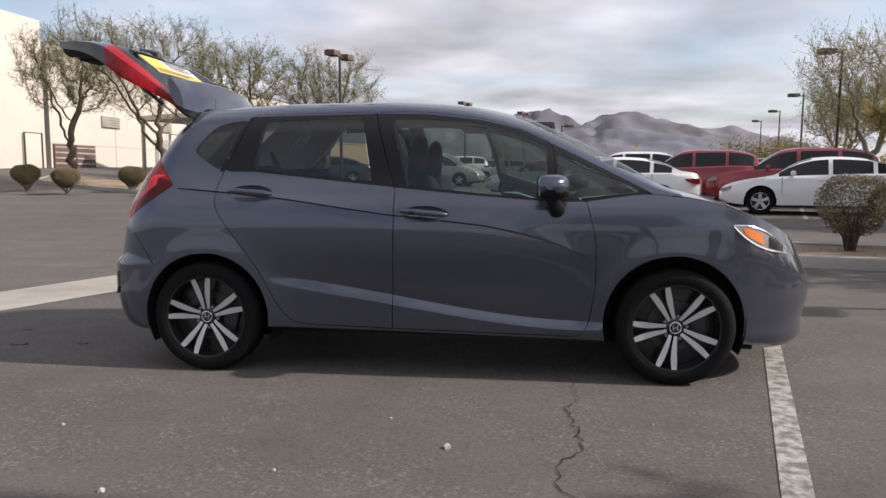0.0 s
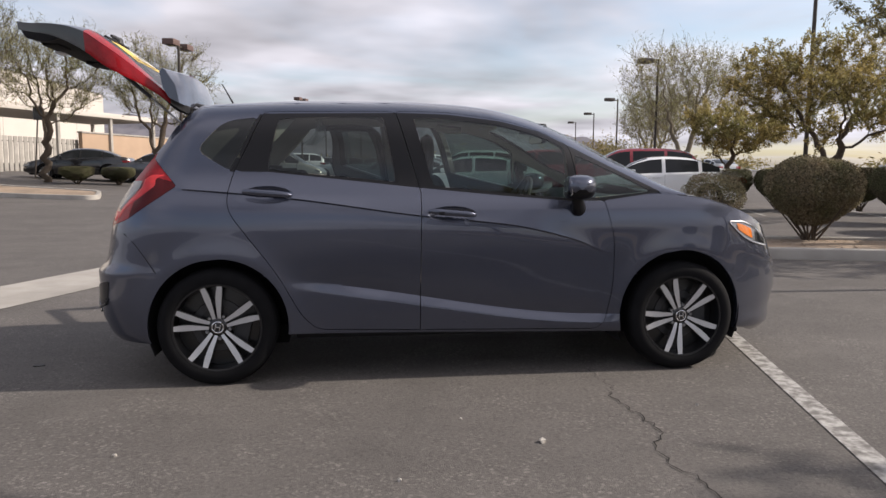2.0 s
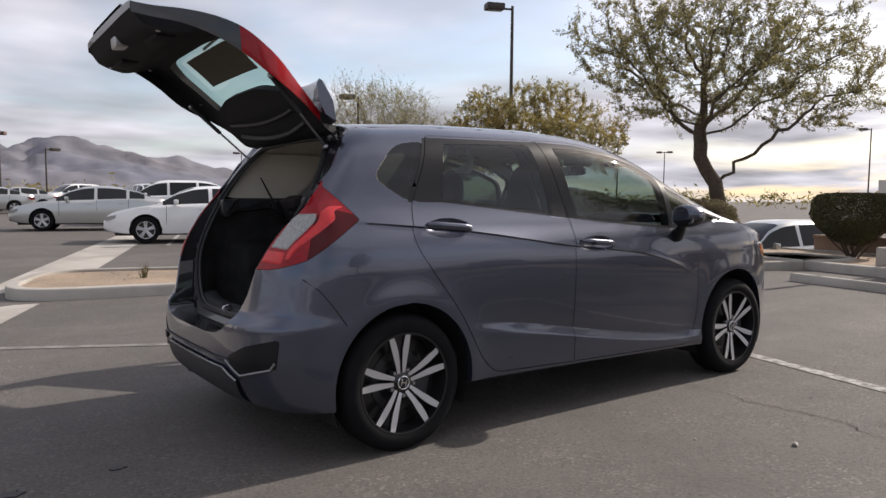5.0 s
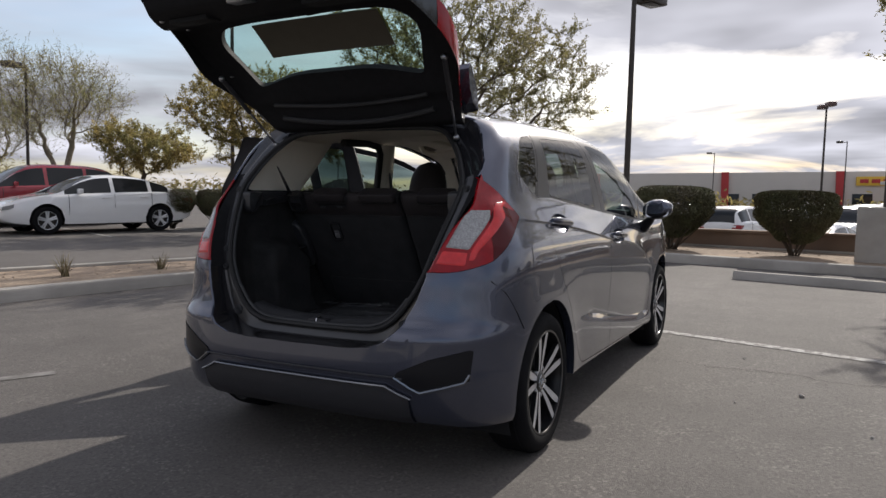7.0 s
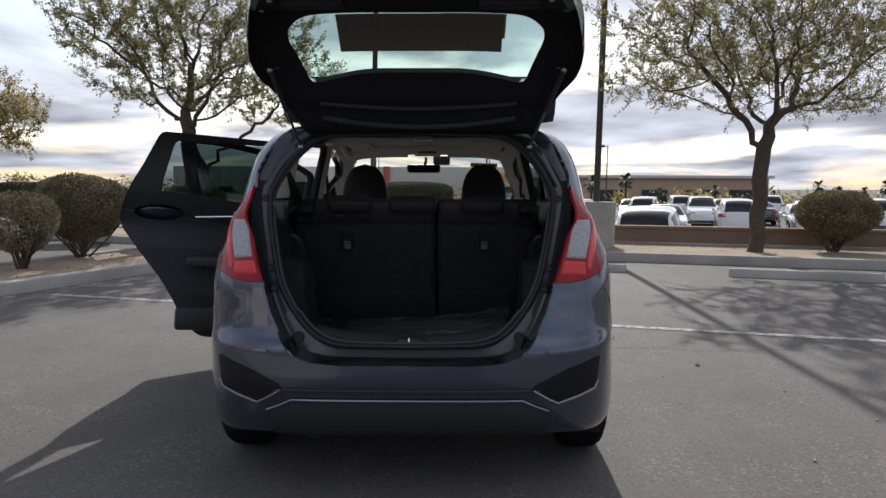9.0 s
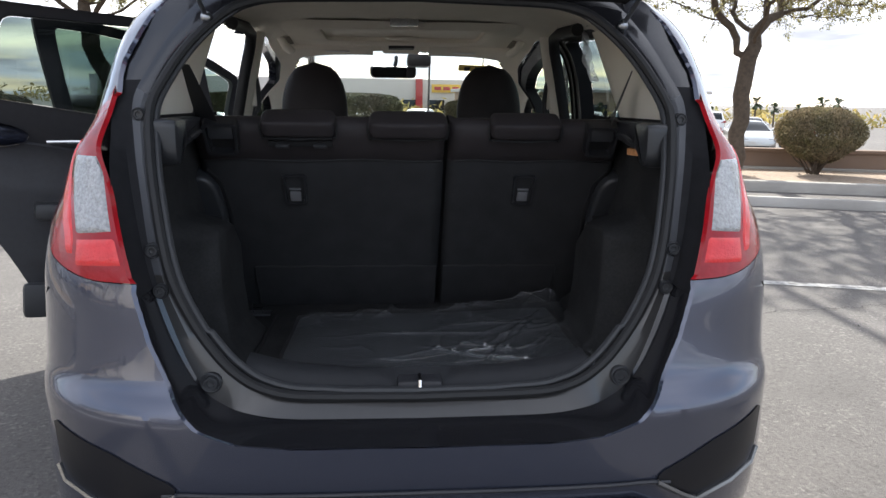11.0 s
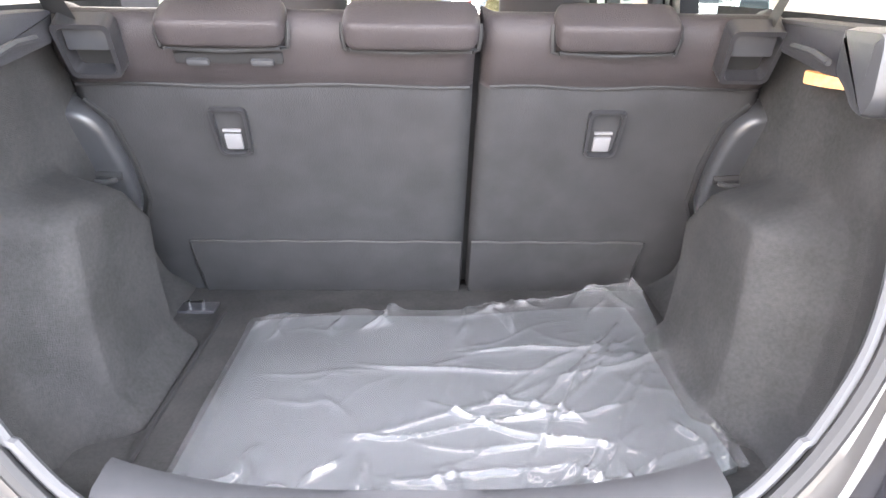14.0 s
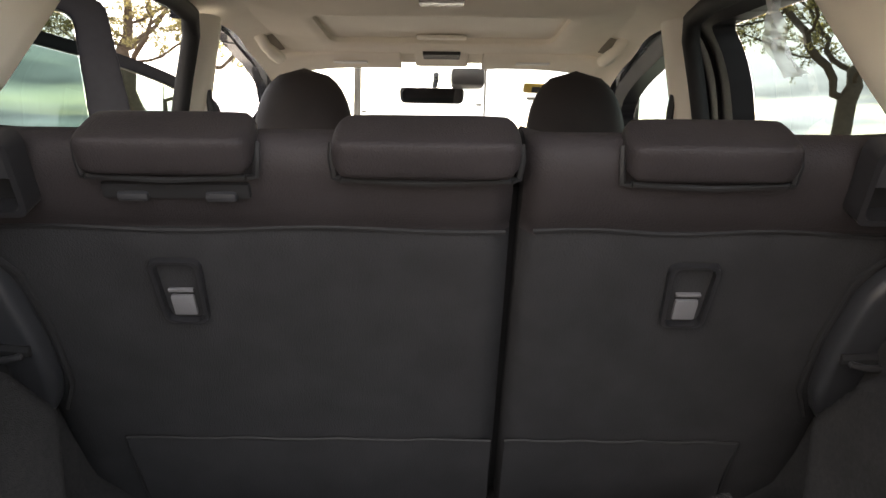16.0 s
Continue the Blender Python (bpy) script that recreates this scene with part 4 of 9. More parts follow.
for x, y, h, heads, base, turn in ((8.62, -2.80, 6.6, 1, 0.95, 160), (9.6, 1.41, 4.95, 1, 0.4, -20), (11.7, 13.45, 7.0, 1, 0.95, 160), (-6.15, 21.1, 5.15, 2, 0.3, 80), (11.8, 23.3, 5.3, 1, 0.3, 190),
                                   (34.5, -2.0, 6.4, 2, 0.0, 16), (16.2, 38.9, 5.1, 1, 0.0, 190), (20.0, 54.0, 5.2, 1, 0.0, 190), (23.0, 68.0, 5.2, 1, 0.0, 190), (-3.4, 42.5, 5.1, 2, 0.0, 74), (44.0, 37.0, 5.6, 2, 0.0, 110), (62.0, 46.0, 6.0, 2, 0.0, 110),
                                   (48.0, -6.5, 6.0, 1, 0.0, 60), (60.0, -14.0, 6.0, 1, 0.0, 60), (0.4, 45.0, 4.6, 2, 0.0, 70), (3.1, 48.0, 3.9, 1, 0.0, 20), (-2.3, 58.0, 4.2, 1, 0, 0), (70, -4, 7, 1, 0, 90), (85, 9, 7, 1, 0, 90), (55, 22, 6.5, 1, 0, 90)):
    lamp_post(x, y, h, heads, base, turn)


CAR_KINDS = {
    # length of half a car, half width, wheel base, wheel radius, stations of the middle line, of the shoulder, glass from/to, windscreen, rear screen, pillars
    "sedan": dict(L=2.30, w=0.90, wb=2.70, r=0.325, top=([-2.30, -2.22, -2.0, -1.85, -1.35, -0.8, -0.3, 0.1, 0.5, 1.15, 1.7, 2.1, 2.24, 2.30], [0.78, 0.99, 1.035, 1.06, 1.27, 1.40, 1.43, 1.41, 1.30, 0.955, 0.86, 0.75, 0.66, 0.55]),
                  belt=([-2.30, -2.1, -1.5, 0.0, 1.2, 1.8, 2.15, 2.30], [0.76, 0.955, 0.985, 0.945, 0.91, 0.82, 0.70, 0.53]), side=(-1.62, 0.95), screen=(0.22, 1.10), rear=(-1.80, -0.98), pillars=(-0.18, -1.12)),
    "suv": dict(L=2.28, w=0.92, wb=2.66, r=0.36, top=([-2.28, -2.24, -2.12, -1.75, -1.2, -0.3, 0.15, 0.5, 1.15, 1.7, 2.08, 2.22, 2.28], [0.95, 1.12, 1.45, 1.62, 1.69, 1.70, 1.66, 1.52, 1.09, 1.01, 0.90, 0.80, 0.66]),
                belt=([-2.28, -2.1, -1.5, 0.0, 1.2, 1.8, 2.15, 2.28], [0.93, 1.10, 1.12, 1.07, 1.04, 0.96, 0.84, 0.64]), side=(-2.02, 1.0), screen=(0.28, 1.10), rear=(-2.24, -1.78), pillars=(-0.16, -1.20)),
    "van": dict(L=2.48, w=0.97, wb=3.0, r=0.34, top=([-2.48, -2.45, -2.34, -2.0, -1.2, -0.2, 0.5, 0.9, 1.6, 2.0, 2.34, 2.44, 2.48], [0.95, 1.15, 1.58, 1.74, 1.79, 1.79, 1.70, 1.52, 1.07, 0.95, 0.80, 0.70, 0.60]),
                belt=([-2.48, -2.3, -1.5, 0.0, 1.5, 2.0, 2.34, 2.48], [0.93, 1.06, 1.08, 1.05, 1.02, 0.90, 0.74, 0.58]), side=(-2.25, 1.35), screen=(0.62, 1.56), rear=(-2.44, -2.05), pillars=(0.12, -0.98)),
}


def parked_car(kind, paint, m, label, group="parked cars"):
    """A parked car that points along x: body with wheel arches, panes, doors' shut lines, lamps, mirrors and wheels."""
    t = thing("parked_car", label, "car", m, group=group)
    k = CAR_KINDS[kind]
    L, w, r = k["L"], k["w"], k["r"]
    cuts = sorted(set(list(k["side"]) + list(k["screen"]) + list(k["rear"]) + [p + d for p in k["pillars"] for d in (-0.045, 0.045)]))
    xs = sorted([-L + 2 * L * i / 54 for i in range(55) if all(abs(-L + 2 * L * i / 54 - c) > 0.03 for c in cuts)] + cuts + [-L + 0.03, L - 0.03])
    rows, heights = [], []
    for x in xs:
        T, S = smooth_table(x, *k["top"]), smooth_table(x, *k["belt"])
        S = min(S, T - 0.015)
        h = T - S
        W = w * (1 - 0.20 * (abs(x) / L) ** 7 - 0.05 * (abs(x) / L) ** 2)
        c = min(1.0, h / 0.42)
        low = 0.20 + 0.14 * (abs(x) / L) ** 9
        wr = W * (0.945 - 0.215 * c)
        half = [(0.0, low), (0.80 * W, low), (0.95 * W, low + 0.03), (0.985 * W, low + 0.2 * (S - low)), (W, low + 0.52 * (S - low)), (0.992 * W, S - 0.09 * min(1, S)), (0.965 * W, S - 0.012), (0.945 * W, S)]
        half += [(0.945 * W + (wr - 0.945 * W) * q, S + (0.88 * h - 0.0) * q) for q in (0.06, 0.33, 0.66, 0.93)]
        half += [(wr - 0.02 * c - 0.04 * W, T - 0.045 * min(1.0, h / 0.2)), (wr * 0.72, T - 0.015 * min(1.0, h / 0.1)), (wr * 0.36, T - 0.003), (0.0, T)]
        rows.append([Vector((x, -y, z)) for y, z in half] + [Vector((x, y, z)) for y, z in half[-2:0:-1]])
        heights.append(h)
    n = len(rows[0])
    bm = bmesh.new()
    vs = [[bm.verts.new(p) for p in row] for row in rows]
    panes = {"side_window": [], "windscreen": [], "rear_window": []}
    for i in range(len(xs) - 1):
        xc, h = (xs[i] + xs[i + 1]) / 2, min(heights[i], heights[i + 1])
        for j in range(n):
            jj = j if j < 15 else n - 1 - j      # the same number on both sides
            f = bm.faces.new((vs[i][j], vs[i][(j + 1) % n], vs[i + 1][(j + 1) % n], vs[i + 1][j]))
            if 8 <= jj <= 10 and k["side"][0] < xc < k["side"][1] and h > 0.07 and all(abs(xc - p) > 0.05 for p in k["pillars"]) and not (k["rear"][0] < xc < k["rear"][0] + 0.2 and kind == "suv"):
                panes["side_window"].append(f)
            if 12 <= jj <= 14 and k["screen"][0] < xc < k["screen"][1]:
                panes["windscreen"].append(f)
            if 12 <= jj <= 14 and k["rear"][0] < xc < k["rear"][1]:
                panes["rear_window"].append(f)
    bm.faces.new(vs[0]), bm.faces.new(vs[-1])
    bmesh.ops.recalc_face_normals(bm, faces=bm.faces)
    made = []
    for name, fs in panes.items():
        groups = [[f for f in fs if f.calc_center_median().y < 0], [f for f in fs if f.calc_center_median().y >= 0]] if name == "side_window" else [fs]
        made += [(name, take(bm, g)) for g in groups if g]
        bmesh.ops.delete(bm, geom=fs, context="FACES")
    for x in (-k["wb"] / 2, k["wb"] / 2):
        ring = [(x + (r + 0.055) * math.cos(2 * math.pi * q / 40), r + 0.01 + (r + 0.055) * math.sin(2 * math.pi * q / 40)) for q in range(40)]
        ins = [f for f in snap(bm, ring) if abs(f.calc_center_median().y) > w * 0.7]
        bmesh.ops.delete(bm, geom=ins, context="FACES")
    part("body", bm, paint, t, angle=38)
    for name, b in made:
        part(name, b, FAR_GLASS, t, "dark car window", angle=50)
    bm = bmesh.new()
    add_box(bm, (-L + 0.25, -w * 0.80, 0.19), (L - 0.25, w * 0.80, 0.72), 0.02)
    part("underbody", bm, UNDER, t)
    belt_at = smooth_table(0.62, *k["belt"])
    for s in (-1, 1):
        for x in (-k["wb"] / 2, k["wb"] / 2):
            bm = bmesh.new()
            mm = Matrix.Translation((x, s * (w - 0.115), r))
            add_lathe(bm, [(r * 0.62, -0.10), (r * 0.95, -0.10), (r, -0.07), (r, 0.07), (r * 0.95, 0.10), (r * 0.66, 0.095)], 32, m=mm)
            wh = part("wheel", bm, TYRE, t)
            bm = bmesh.new()
            for q in range(5):
                for d in (-0.12, 0.12):
                    a = 2 * math.pi * q / 5 + 0.3
                    add_tube(bm, [mm @ Vector((0.04 * math.cos(a + 3 * d), s * 0.075, 0.04 * math.sin(a + 3 * d))), mm @ Vector((r * 0.65 * math.cos(a + d), s * 0.09, r * 0.65 * math.sin(a + d)))], 0.020, 5)
            add_lathe(bm, [(r * 0.625, s * 0.088), (r * 0.66, s * 0.096), (r * 0.675, s * 0.08)], 32, m=mm)
            add_lathe(bm, [(0.0, s * 0.085), (0.05, s * 0.08), (0.06, s * 0.06)], 16, m=mm)
            rim = part("rim", bm, ALLOY, wh, "bright five-spoke rim")
            bm = bmesh.new()
            add_lathe(bm, [(0.0, s * 0.035), (r * 0.63, s * 0.035), (r * 0.64, s * 0.05)], 32, m=mm)
            part("rim_back", bm, RIM_BLACK, rim)
        # lamps follow the corners
        zt = smooth_table(-L + 0.1, *k["belt"])
        bm = bmesh.new()
        add_prism(bm, round_poly([(-L - 0.012, zt - 0.16), (-L + 0.02, zt - 0.02), (-L + 0.36, zt - 0.03), (-L + 0.30, zt - 0.10), (-L + 0.12, zt - 0.17)], 0.015), s * w * 0.55, s * w * 0.90, "y")
        part("tail_lamp", bm, RED_LENS, t)
        zh = smooth_table(L - 0.2, *k["belt"])
        bm = bmesh.new()
        add_prism(bm, round_poly([(L - 0.02, zh - 0.16), (L - 0.05, zh - 0.08), (L - 0.42, zh + 0.01), (L - 0.36, zh - 0.07), (L - 0.18, zh - 0.14)], 0.015), s * w * 0.48, s * w * 0.875, "y")
        part("headlamp", bm, CLEAR_LENS, t)
        bm = bmesh.new()
        add_box(bm, (0.58, s * (w + 0.055) - 0.075, belt_at + 0.02), (0.70, s * (w + 0.055) + 0.075, belt_at + 0.14), 0.035)
        add_box(bm, (0.62, s * (w - 0.02) - 0.05, belt_at + 0.0), (0.67, s * (w - 0.02) + 0.05, belt_at + 0.05), 0.015)
        part("door_mirror", bm, paint, t)
        for x in (k["pillars"][0] - 0.02, k["pillars"][1] - 0.02, k["side"][1] - 0.08):
            bm = bmesh.new()
            zb = smooth_table(x, *k["belt"])
            add_tube(bm, [(x, s * w * q, z) for q, z in ((0.940, 0.28), (0.981, 0.45), (0.9965, 0.64), (0.985, zb - 0.06), (0.955, zb - 0.005))], 0.006, 4)
            part("shut_line", bm, UNDER, t)
        for x in (k["pillars"][0] + 0.10, k["pillars"][1] + 0.10):
            bm = bmesh.new()
            zb = smooth_table(x, *k["belt"]) - 0.12
            add_box(bm, (x, s * w * 0.992 - 0.02, zb), (x + 0.18, s * w * 0.992 + 0.02, zb + 0.03), 0.008)
            part("door_handle", bm, paint, t)
    bm = bmesh.new()
    add_box(bm, (L - 0.10, -w * 0.55, 0.30), (L - 0.005, w * 0.55, 0.44), 0.02)
    part("grille", bm, BLACK_PLASTIC, t)
    bm = bmesh.new()
    add_box(bm, (-L - 0.004, -w * 0.62, 0.34), (-L + 0.08, w * 0.62, 0.44), 0.02)
    part("bumper_trim", bm, BLACK_PLASTIC, t)
    if kind == "van":
        bm = bmesh.new()
        for y in (-0.55, 0.55):
            add_tube(bm, [(-1.8, y, 1.86), (0.1, y, 1.84)], 0.02, 6)
        for x in (-1.6, -1.0, -0.4):
            add_tube(bm, [(x, -0.55, 1.86), (x, 0.55, 1.86)], 0.018, 6)
        for x in (-1.75, 0.05):
            for y in (-0.55, 0.55):
                add_tube(bm, [(x, y, 1.74), (x, y, 1.86)], 0.02, 6)
        part("roof_rack", bm, BLACK_PLASTIC, t)
    return t


P_WHITE = material("white_car_paint", (0.78, 0.78, 0.78), rough=0.25, coat=1.0, vary=0.02, scale=3)
P_RED = material("dark_red_car_paint", (0.26, 0.02, 0.03), rough=0.25, metal=0.3, coat=1.0, vary=0.05, scale=3)
P_SILVER = material("silver_car_paint", (0.50, 0.51, 0.50), rough=0.3, metal=0.7, coat=1.0, vary=0.03, scale=3)
P_BEIGE = material("pale_gold_car_paint", (0.42, 0.40, 0.34), rough=0.3, metal=0.6, coat=1.0, vary=0.03, scale=3)
P_BLACK = material("black_car_paint", (0.012, 0.012, 0.014), rough=0.2, coat=1.0, vary=0.05, scale=3)
P_GREY = material("dark_grey_car_paint", (0.07, 0.075, 0.085), rough=0.25, metal=0.5, coat=1.0, vary=0.05, scale=3)
P_BLUE = material("grey_blue_car_paint", (0.13, 0.16, 0.22), rough=0.25, metal=0.5, coat=1.0, vary=0.05, scale=3)
VA = math.degrees(math.atan2(LV.y, LV.x))


def park(x, y, turn, dz=0.0):
    return Matrix.Translation((x, y, ground_z(x, y) + dz)) @ Matrix.Rotation(math.radians(turn), 4, "Z")


# beyond the island
parked_car("sedan", P_WHITE, park(2.85, 15.46, 165), "white sedan parked beyond the planted island")
parked_car("sedan", P_WHITE, park(7.82, 14.45, 165), "white sedan parked beyond the planted island")
parked_car("suv", P_RED, park(8.25, 17.65, 165), "dark red crossover parked among other cars")
parked_car("suv", P_RED, park(6.2, 21.3, 165), "dark red crossover parked among other cars")
master = {"silver": parked_car("sedan", P_SILVER, park(1.4, 22.4, 165), "silver sedan parked in a row of cars"),
          "white": parked_car("suv", P_WHITE, park(4.4, 25.2, 165), "white crossover parked in a row of cars"),
          "grey": parked_car("sedan", P_GREY, park(9.4, 24.6, 165), "dark grey sedan parked in a row of cars")}
for k, key in enumerate(("silver", "white", "grey", "silver", "grey", "white", "silver")):
    copy_thing(master[key], park(5.0 + 3.4 * k, 44.0 + 1.6 * (k % 2), VA + 20))
# far left: van, sedans, black car by the canopy
parked_car("van", P_BEIGE, park(-4.2, 33.8, 178 + 172), "pale gold van with a roof rack, parked")
parked_car("sedan", P_GREY, park(-9.4, 31.0, 186), "dark grey sedan parked near a kerb")
copy_thing(master["silver"], park(1.2, 46.5, 185))
copy_thing(master["white"], park(4.8, 50.5, 200))
copy_thing(master["grey"], park(-2.6, 51.0, 190))
copy_thing(master["silver"], park(-0.6, 41.5, 176))
copy_thing(master["white"], park(-4.4, 47.5, 182))
parked_car("sedan", P_BLACK, park(-13.0, 31.4, 184), "black sedan parked under a canopy")
# lower car park in front
parked_car("suv", P_WHITE, park(14.4, -5.4, VA - 90), "white crossover with a dark rear screen on the lower car park")
parked_car("sedan", P_BLUE, park(15.4, -1.9, VA - 88), "grey-blue sedan parked on the lower car park")
cols = ("white", "silver", "grey", "white", "white", "silver")
for r in range(3):
    for k in range(9):
        if r == 0 and k < 2:
            continue
        x, y = 24.0 + 9.0 * r + 0.9 * k, 8.0 - 3.6 * k - 1.5 * r
        copy_thing(master[cols[(k * 5 + r * 3) % 6]], park(x, y, VA - 90 + 180 * ((k + r) % 2) + 3 * ((k * 7 + r) % 3)))
parked_car("suv", P_SILVER, park(13.2, 5.8, VA + 90), "silver crossover parked beyond the wall")
copy_thing(master["white"], park(22.6, 22.4, 60))

# white warehouse, canopy and yard wall
house = thing("warehouse", "off-white stucco warehouse with a door, vents and gates", "building")
bm = bmesh.new()
a, b = Vector((-27.45, 35.3, 0)), Vector((-24.4, 71.5, 0))
out = Vector((-(b - a).y, (b - a).x, 0)).normalized()
def wall_point(s, z, d=0.0):
    p = a + (b - a).normalized() * s - out * d
    return Vector((p.x, p.y, z))


add_grid(bm, [[wall_point(s, z) for s in (0, 12, 24, 36)] for z in (-1.0, 9.0)])
add_grid(bm, [[wall_point(0, z, -d) for d in (0, 20)] for z in (-1.0, 9.0)])
add_grid(bm, [[wall_point(36, z, -d) for d in (0, 20)] for z in (-1.0, 9.0)])
bmesh.ops.recalc_face_normals(bm, faces=bm.faces)
part("wall", bm, WALL_WHITE, house)
bm = bmesh.new()
add_grid(bm, [[wall_point(s, 9.0, -d) for s in (0, 36)] for d in (-0.15, 20)])
part("roof", bm, KERB, house)
bm = bmesh.new()
mwall = Matrix.Translation(wall_point(0, 0)) @ Matrix.Rotation(math.atan2((b - a).y, (b - a).x), 4, "Z")
add_box(bm, (-13, 0.0, -1.0), (-0.4, 18, 10.1), 0.02, mwall)
part("wall", bm, WALL_WHITE, house, "taller off-white wing")
g0 = 1.46
for k, (s0, s1, z0, z1, mt, nm) in enumerate(((-2.1, -0.9, 0, 2.1, WALL_WHITE, "door"), (0.15, 1.95, 0, 1.62, MATS["brown_lamp_housing"], "gate"), (2.0, 3.8, 0, 1.62, MATS["brown_lamp_housing"], "gate"), (4.6, 6.4, 2.9, 3.65, MATS["concrete"], "vent"), (11.0, 12.6, 3.0, 3.7, MATS["concrete"], "vent"), (12.4, 15.2, 0, 2.85, WALL_WHITE, "door"), (1.6, 2.1, 4.5, 5.2, MATS["charcoal_plastic"], "wall_lamp"))):
    bm = bmesh.new()
    add_box(bm, (s0, -0.12, g0 + z0), (s1, 0.05, g0 + z1), 0.02, mwall)
    ob = part(nm, bm, mt, house)
    if nm in ("vent", "gate"):
        for j in range(5):
            bm = bmesh.new()
            add_box(bm, (s0 + 0.05, -0.16, g0 + z0 + (z1 - z0) * (j + 0.3) / 5), (s1 - 0.05, -0.11, g0 + z0 + (z1 - z0) * (j + 0.6) / 5), 0.01, mwall)
            part("slat", bm, MATS["concrete"], ob)
    if nm == "door":
        bm = bmesh.new()
        add_tube(bm, [mwall @ Vector((s0 - 0.06, -0.14, g0)), mwall @ Vector((s0 - 0.06, -0.14, g0 + z1 + 0.06)), mwall @ Vector((s1 + 0.06, -0.14, g0 + z1 + 0.06)), mwall @ Vector((s1 + 0.06, -0.14, g0))], 0.05, 5)
        part("door_frame", bm, MATS["charcoal_plastic"], ob)
for z in (3.1, 6.3):
    bm = bmesh.new()
    add_box(bm, (0, -0.012, z), (36, 0.01, z + 0.03), 0.0, mwall)
    part("wall_joint", bm, MATS["concrete"], house)
for k in range(1, 6):
    bm = bmesh.new()
    add_box(bm, (6 * k, -0.012, -0.5), (6 * k + 0.03, 0.01, 9.0), 0.0, mwall)
    part("wall_joint", bm, MATS["concrete"], house)
canopy = thing("canopy", "flat steel canopy on thin posts beside the warehouse", "canopy", park(-15.9, 40.7, 64))
bm = bmesh.new()
add_box(bm, (-5.8, 0, 3.32), (6.2, 5.5, 3.62), 0.03)
part("canopy_roof", bm, MATS["off_white_stucco"], canopy)
for x in (-5.6, -1.8, 2.2, 6.0):
    for y in (0.2, 5.3):
        bm = bmesh.new()
        add_box(bm, (x - 0.09, y - 0.09, -0.4), (x + 0.09, y + 0.09, 3.32), 0.015)
        part("post", bm, KERB, canopy)
yard = thing("yard_wall", "tan stucco yard wall beside the canopy", "wall", park(-14.3, 44.6, 64))
bm = bmesh.new()
add_box(bm, (-4.2, 0.0, -0.5), (6.5, 0.3, 2.30), 0.03)
part("wall", bm, WALL_TAN, yard)
bm = bmesh.new()
add_box(bm, (-4.25, -0.05, 2.30), (6.55, 0.35, 2.40), 0.02)
part("coping", bm, KERB, yard)
fence = thing("yard_fence", "grey slatted metal fence beside the canopy", "fence", park(-18.3, 37.6, 64))
for k in range(26):
    bm = bmesh.new()
    add_box(bm, (-4.2 + 0.32 * k, -0.02, -0.1), (-3.96 + 0.32 * k, 0.02, 1.9), 0.005)
    part("slat", bm, MATS["concrete"], fence)
bm = bmesh.new()
for z in (0.3, 1.6):
    add_box(bm, (-4.3, 0.02, z), (4.2, 0.06, z + 0.06), 0.005)
part("rail", bm, POLE, fence)
sign = thing("traffic_sign", "small tilted sign on a thin post", "sign", park(-14.6, 30.2, 10))
bm = bmesh.new()
add_tube(bm, [(0, 0, 0), (0.25, 0, 3.0)], 0.035, 6)
part("post", bm, POLE, sign)
bm = bmesh.new()
add_box(bm, (0.05, -0.06, 2.6), (0.45, -0.03, 3.2), 0.02)
part("sign_plate", bm, MATS["dark_grey_car_paint"], sign)
for k, (x, y) in enumerate(((-23.6, 44.4), (-23.0, 44.0), (-18.6, 35.4))):
    bm = bmesh.new()
    add_tube(bm, [(0, 0, 0), (0, 0, 1.05)], 0.09, 10)
    piece("bollard", "blue painted steel bollard before the warehouse", "bollard", bm, material("blue_paint", (0.05, 0.12, 0.35), rough=0.5) if k == 0 else MATS["blue_paint"], park(x, y, 0), group="bollards")

# long low shops in front, far off
shops = thing("shop_row", "long low off-white shop building with red pilasters", "building", park(112, 16, 96, 0.6))
bm = bmesh.new()
add_box(bm, (-34, -8, -3), (26, 8, 3.6), 0.05)
part("wall", bm, WALL_WHITE, shops)
for x in (-20.4, -6, 12, 22):
    bm = bmesh.new()
    add_box(bm, (x, -0.6 + 8, -3), (x + 1.0, 8.4, 3.65), 0.03)
    part("pilaster", bm, material("red_stucco", (0.42, 0.05, 0.05), rough=0.8) if "red_stucco" not in MATS else MATS["red_stucco"], shops, "red pilaster")
bm = bmesh.new()
add_box(bm, (-26.2, 8.0, 1.7), (-21.8, 8.3, 2.9), 0.05)
sg = part("shop_sign", bm, material("yellow_sign", (0.70, 0.45, 0.06), rough=0.6), shops, "plain yellow shop sign")
for k in range(3):
    bm = bmesh.new()
    add_box(bm, (-25.9 + 1.35 * k, 8.3, 2.05), (-24.9 + 1.35 * k, 8.4, 2.55), 0.02)
    part("sign_bar", bm, MATS["red_stucco"], sg)
for k in range(14):
    bm = bmesh.new()
    add_box(bm, (-32 + 4.1 * k, 8.0, -1.5), (-29.6 + 4.1 * k, 8.06, 0.6), 0.02)
    part("window", bm, FAR_GLASS, shops)
tan = thing("tan_building", "low tan building behind palms", "building", park(96, -26, 96, 0.2))
bm = bmesh.new()
add_box(bm, (-16, -6, -3), (16, 6, 3.3), 0.05)
part("wall", bm, WALL_TAN, tan)
bm = bmesh.new()
add_box(bm, (-16.5, -6.5, 3.3), (16.5, 6.5, 3.7), 0.05)
part("roof", bm, WALL_WHITE, tan)
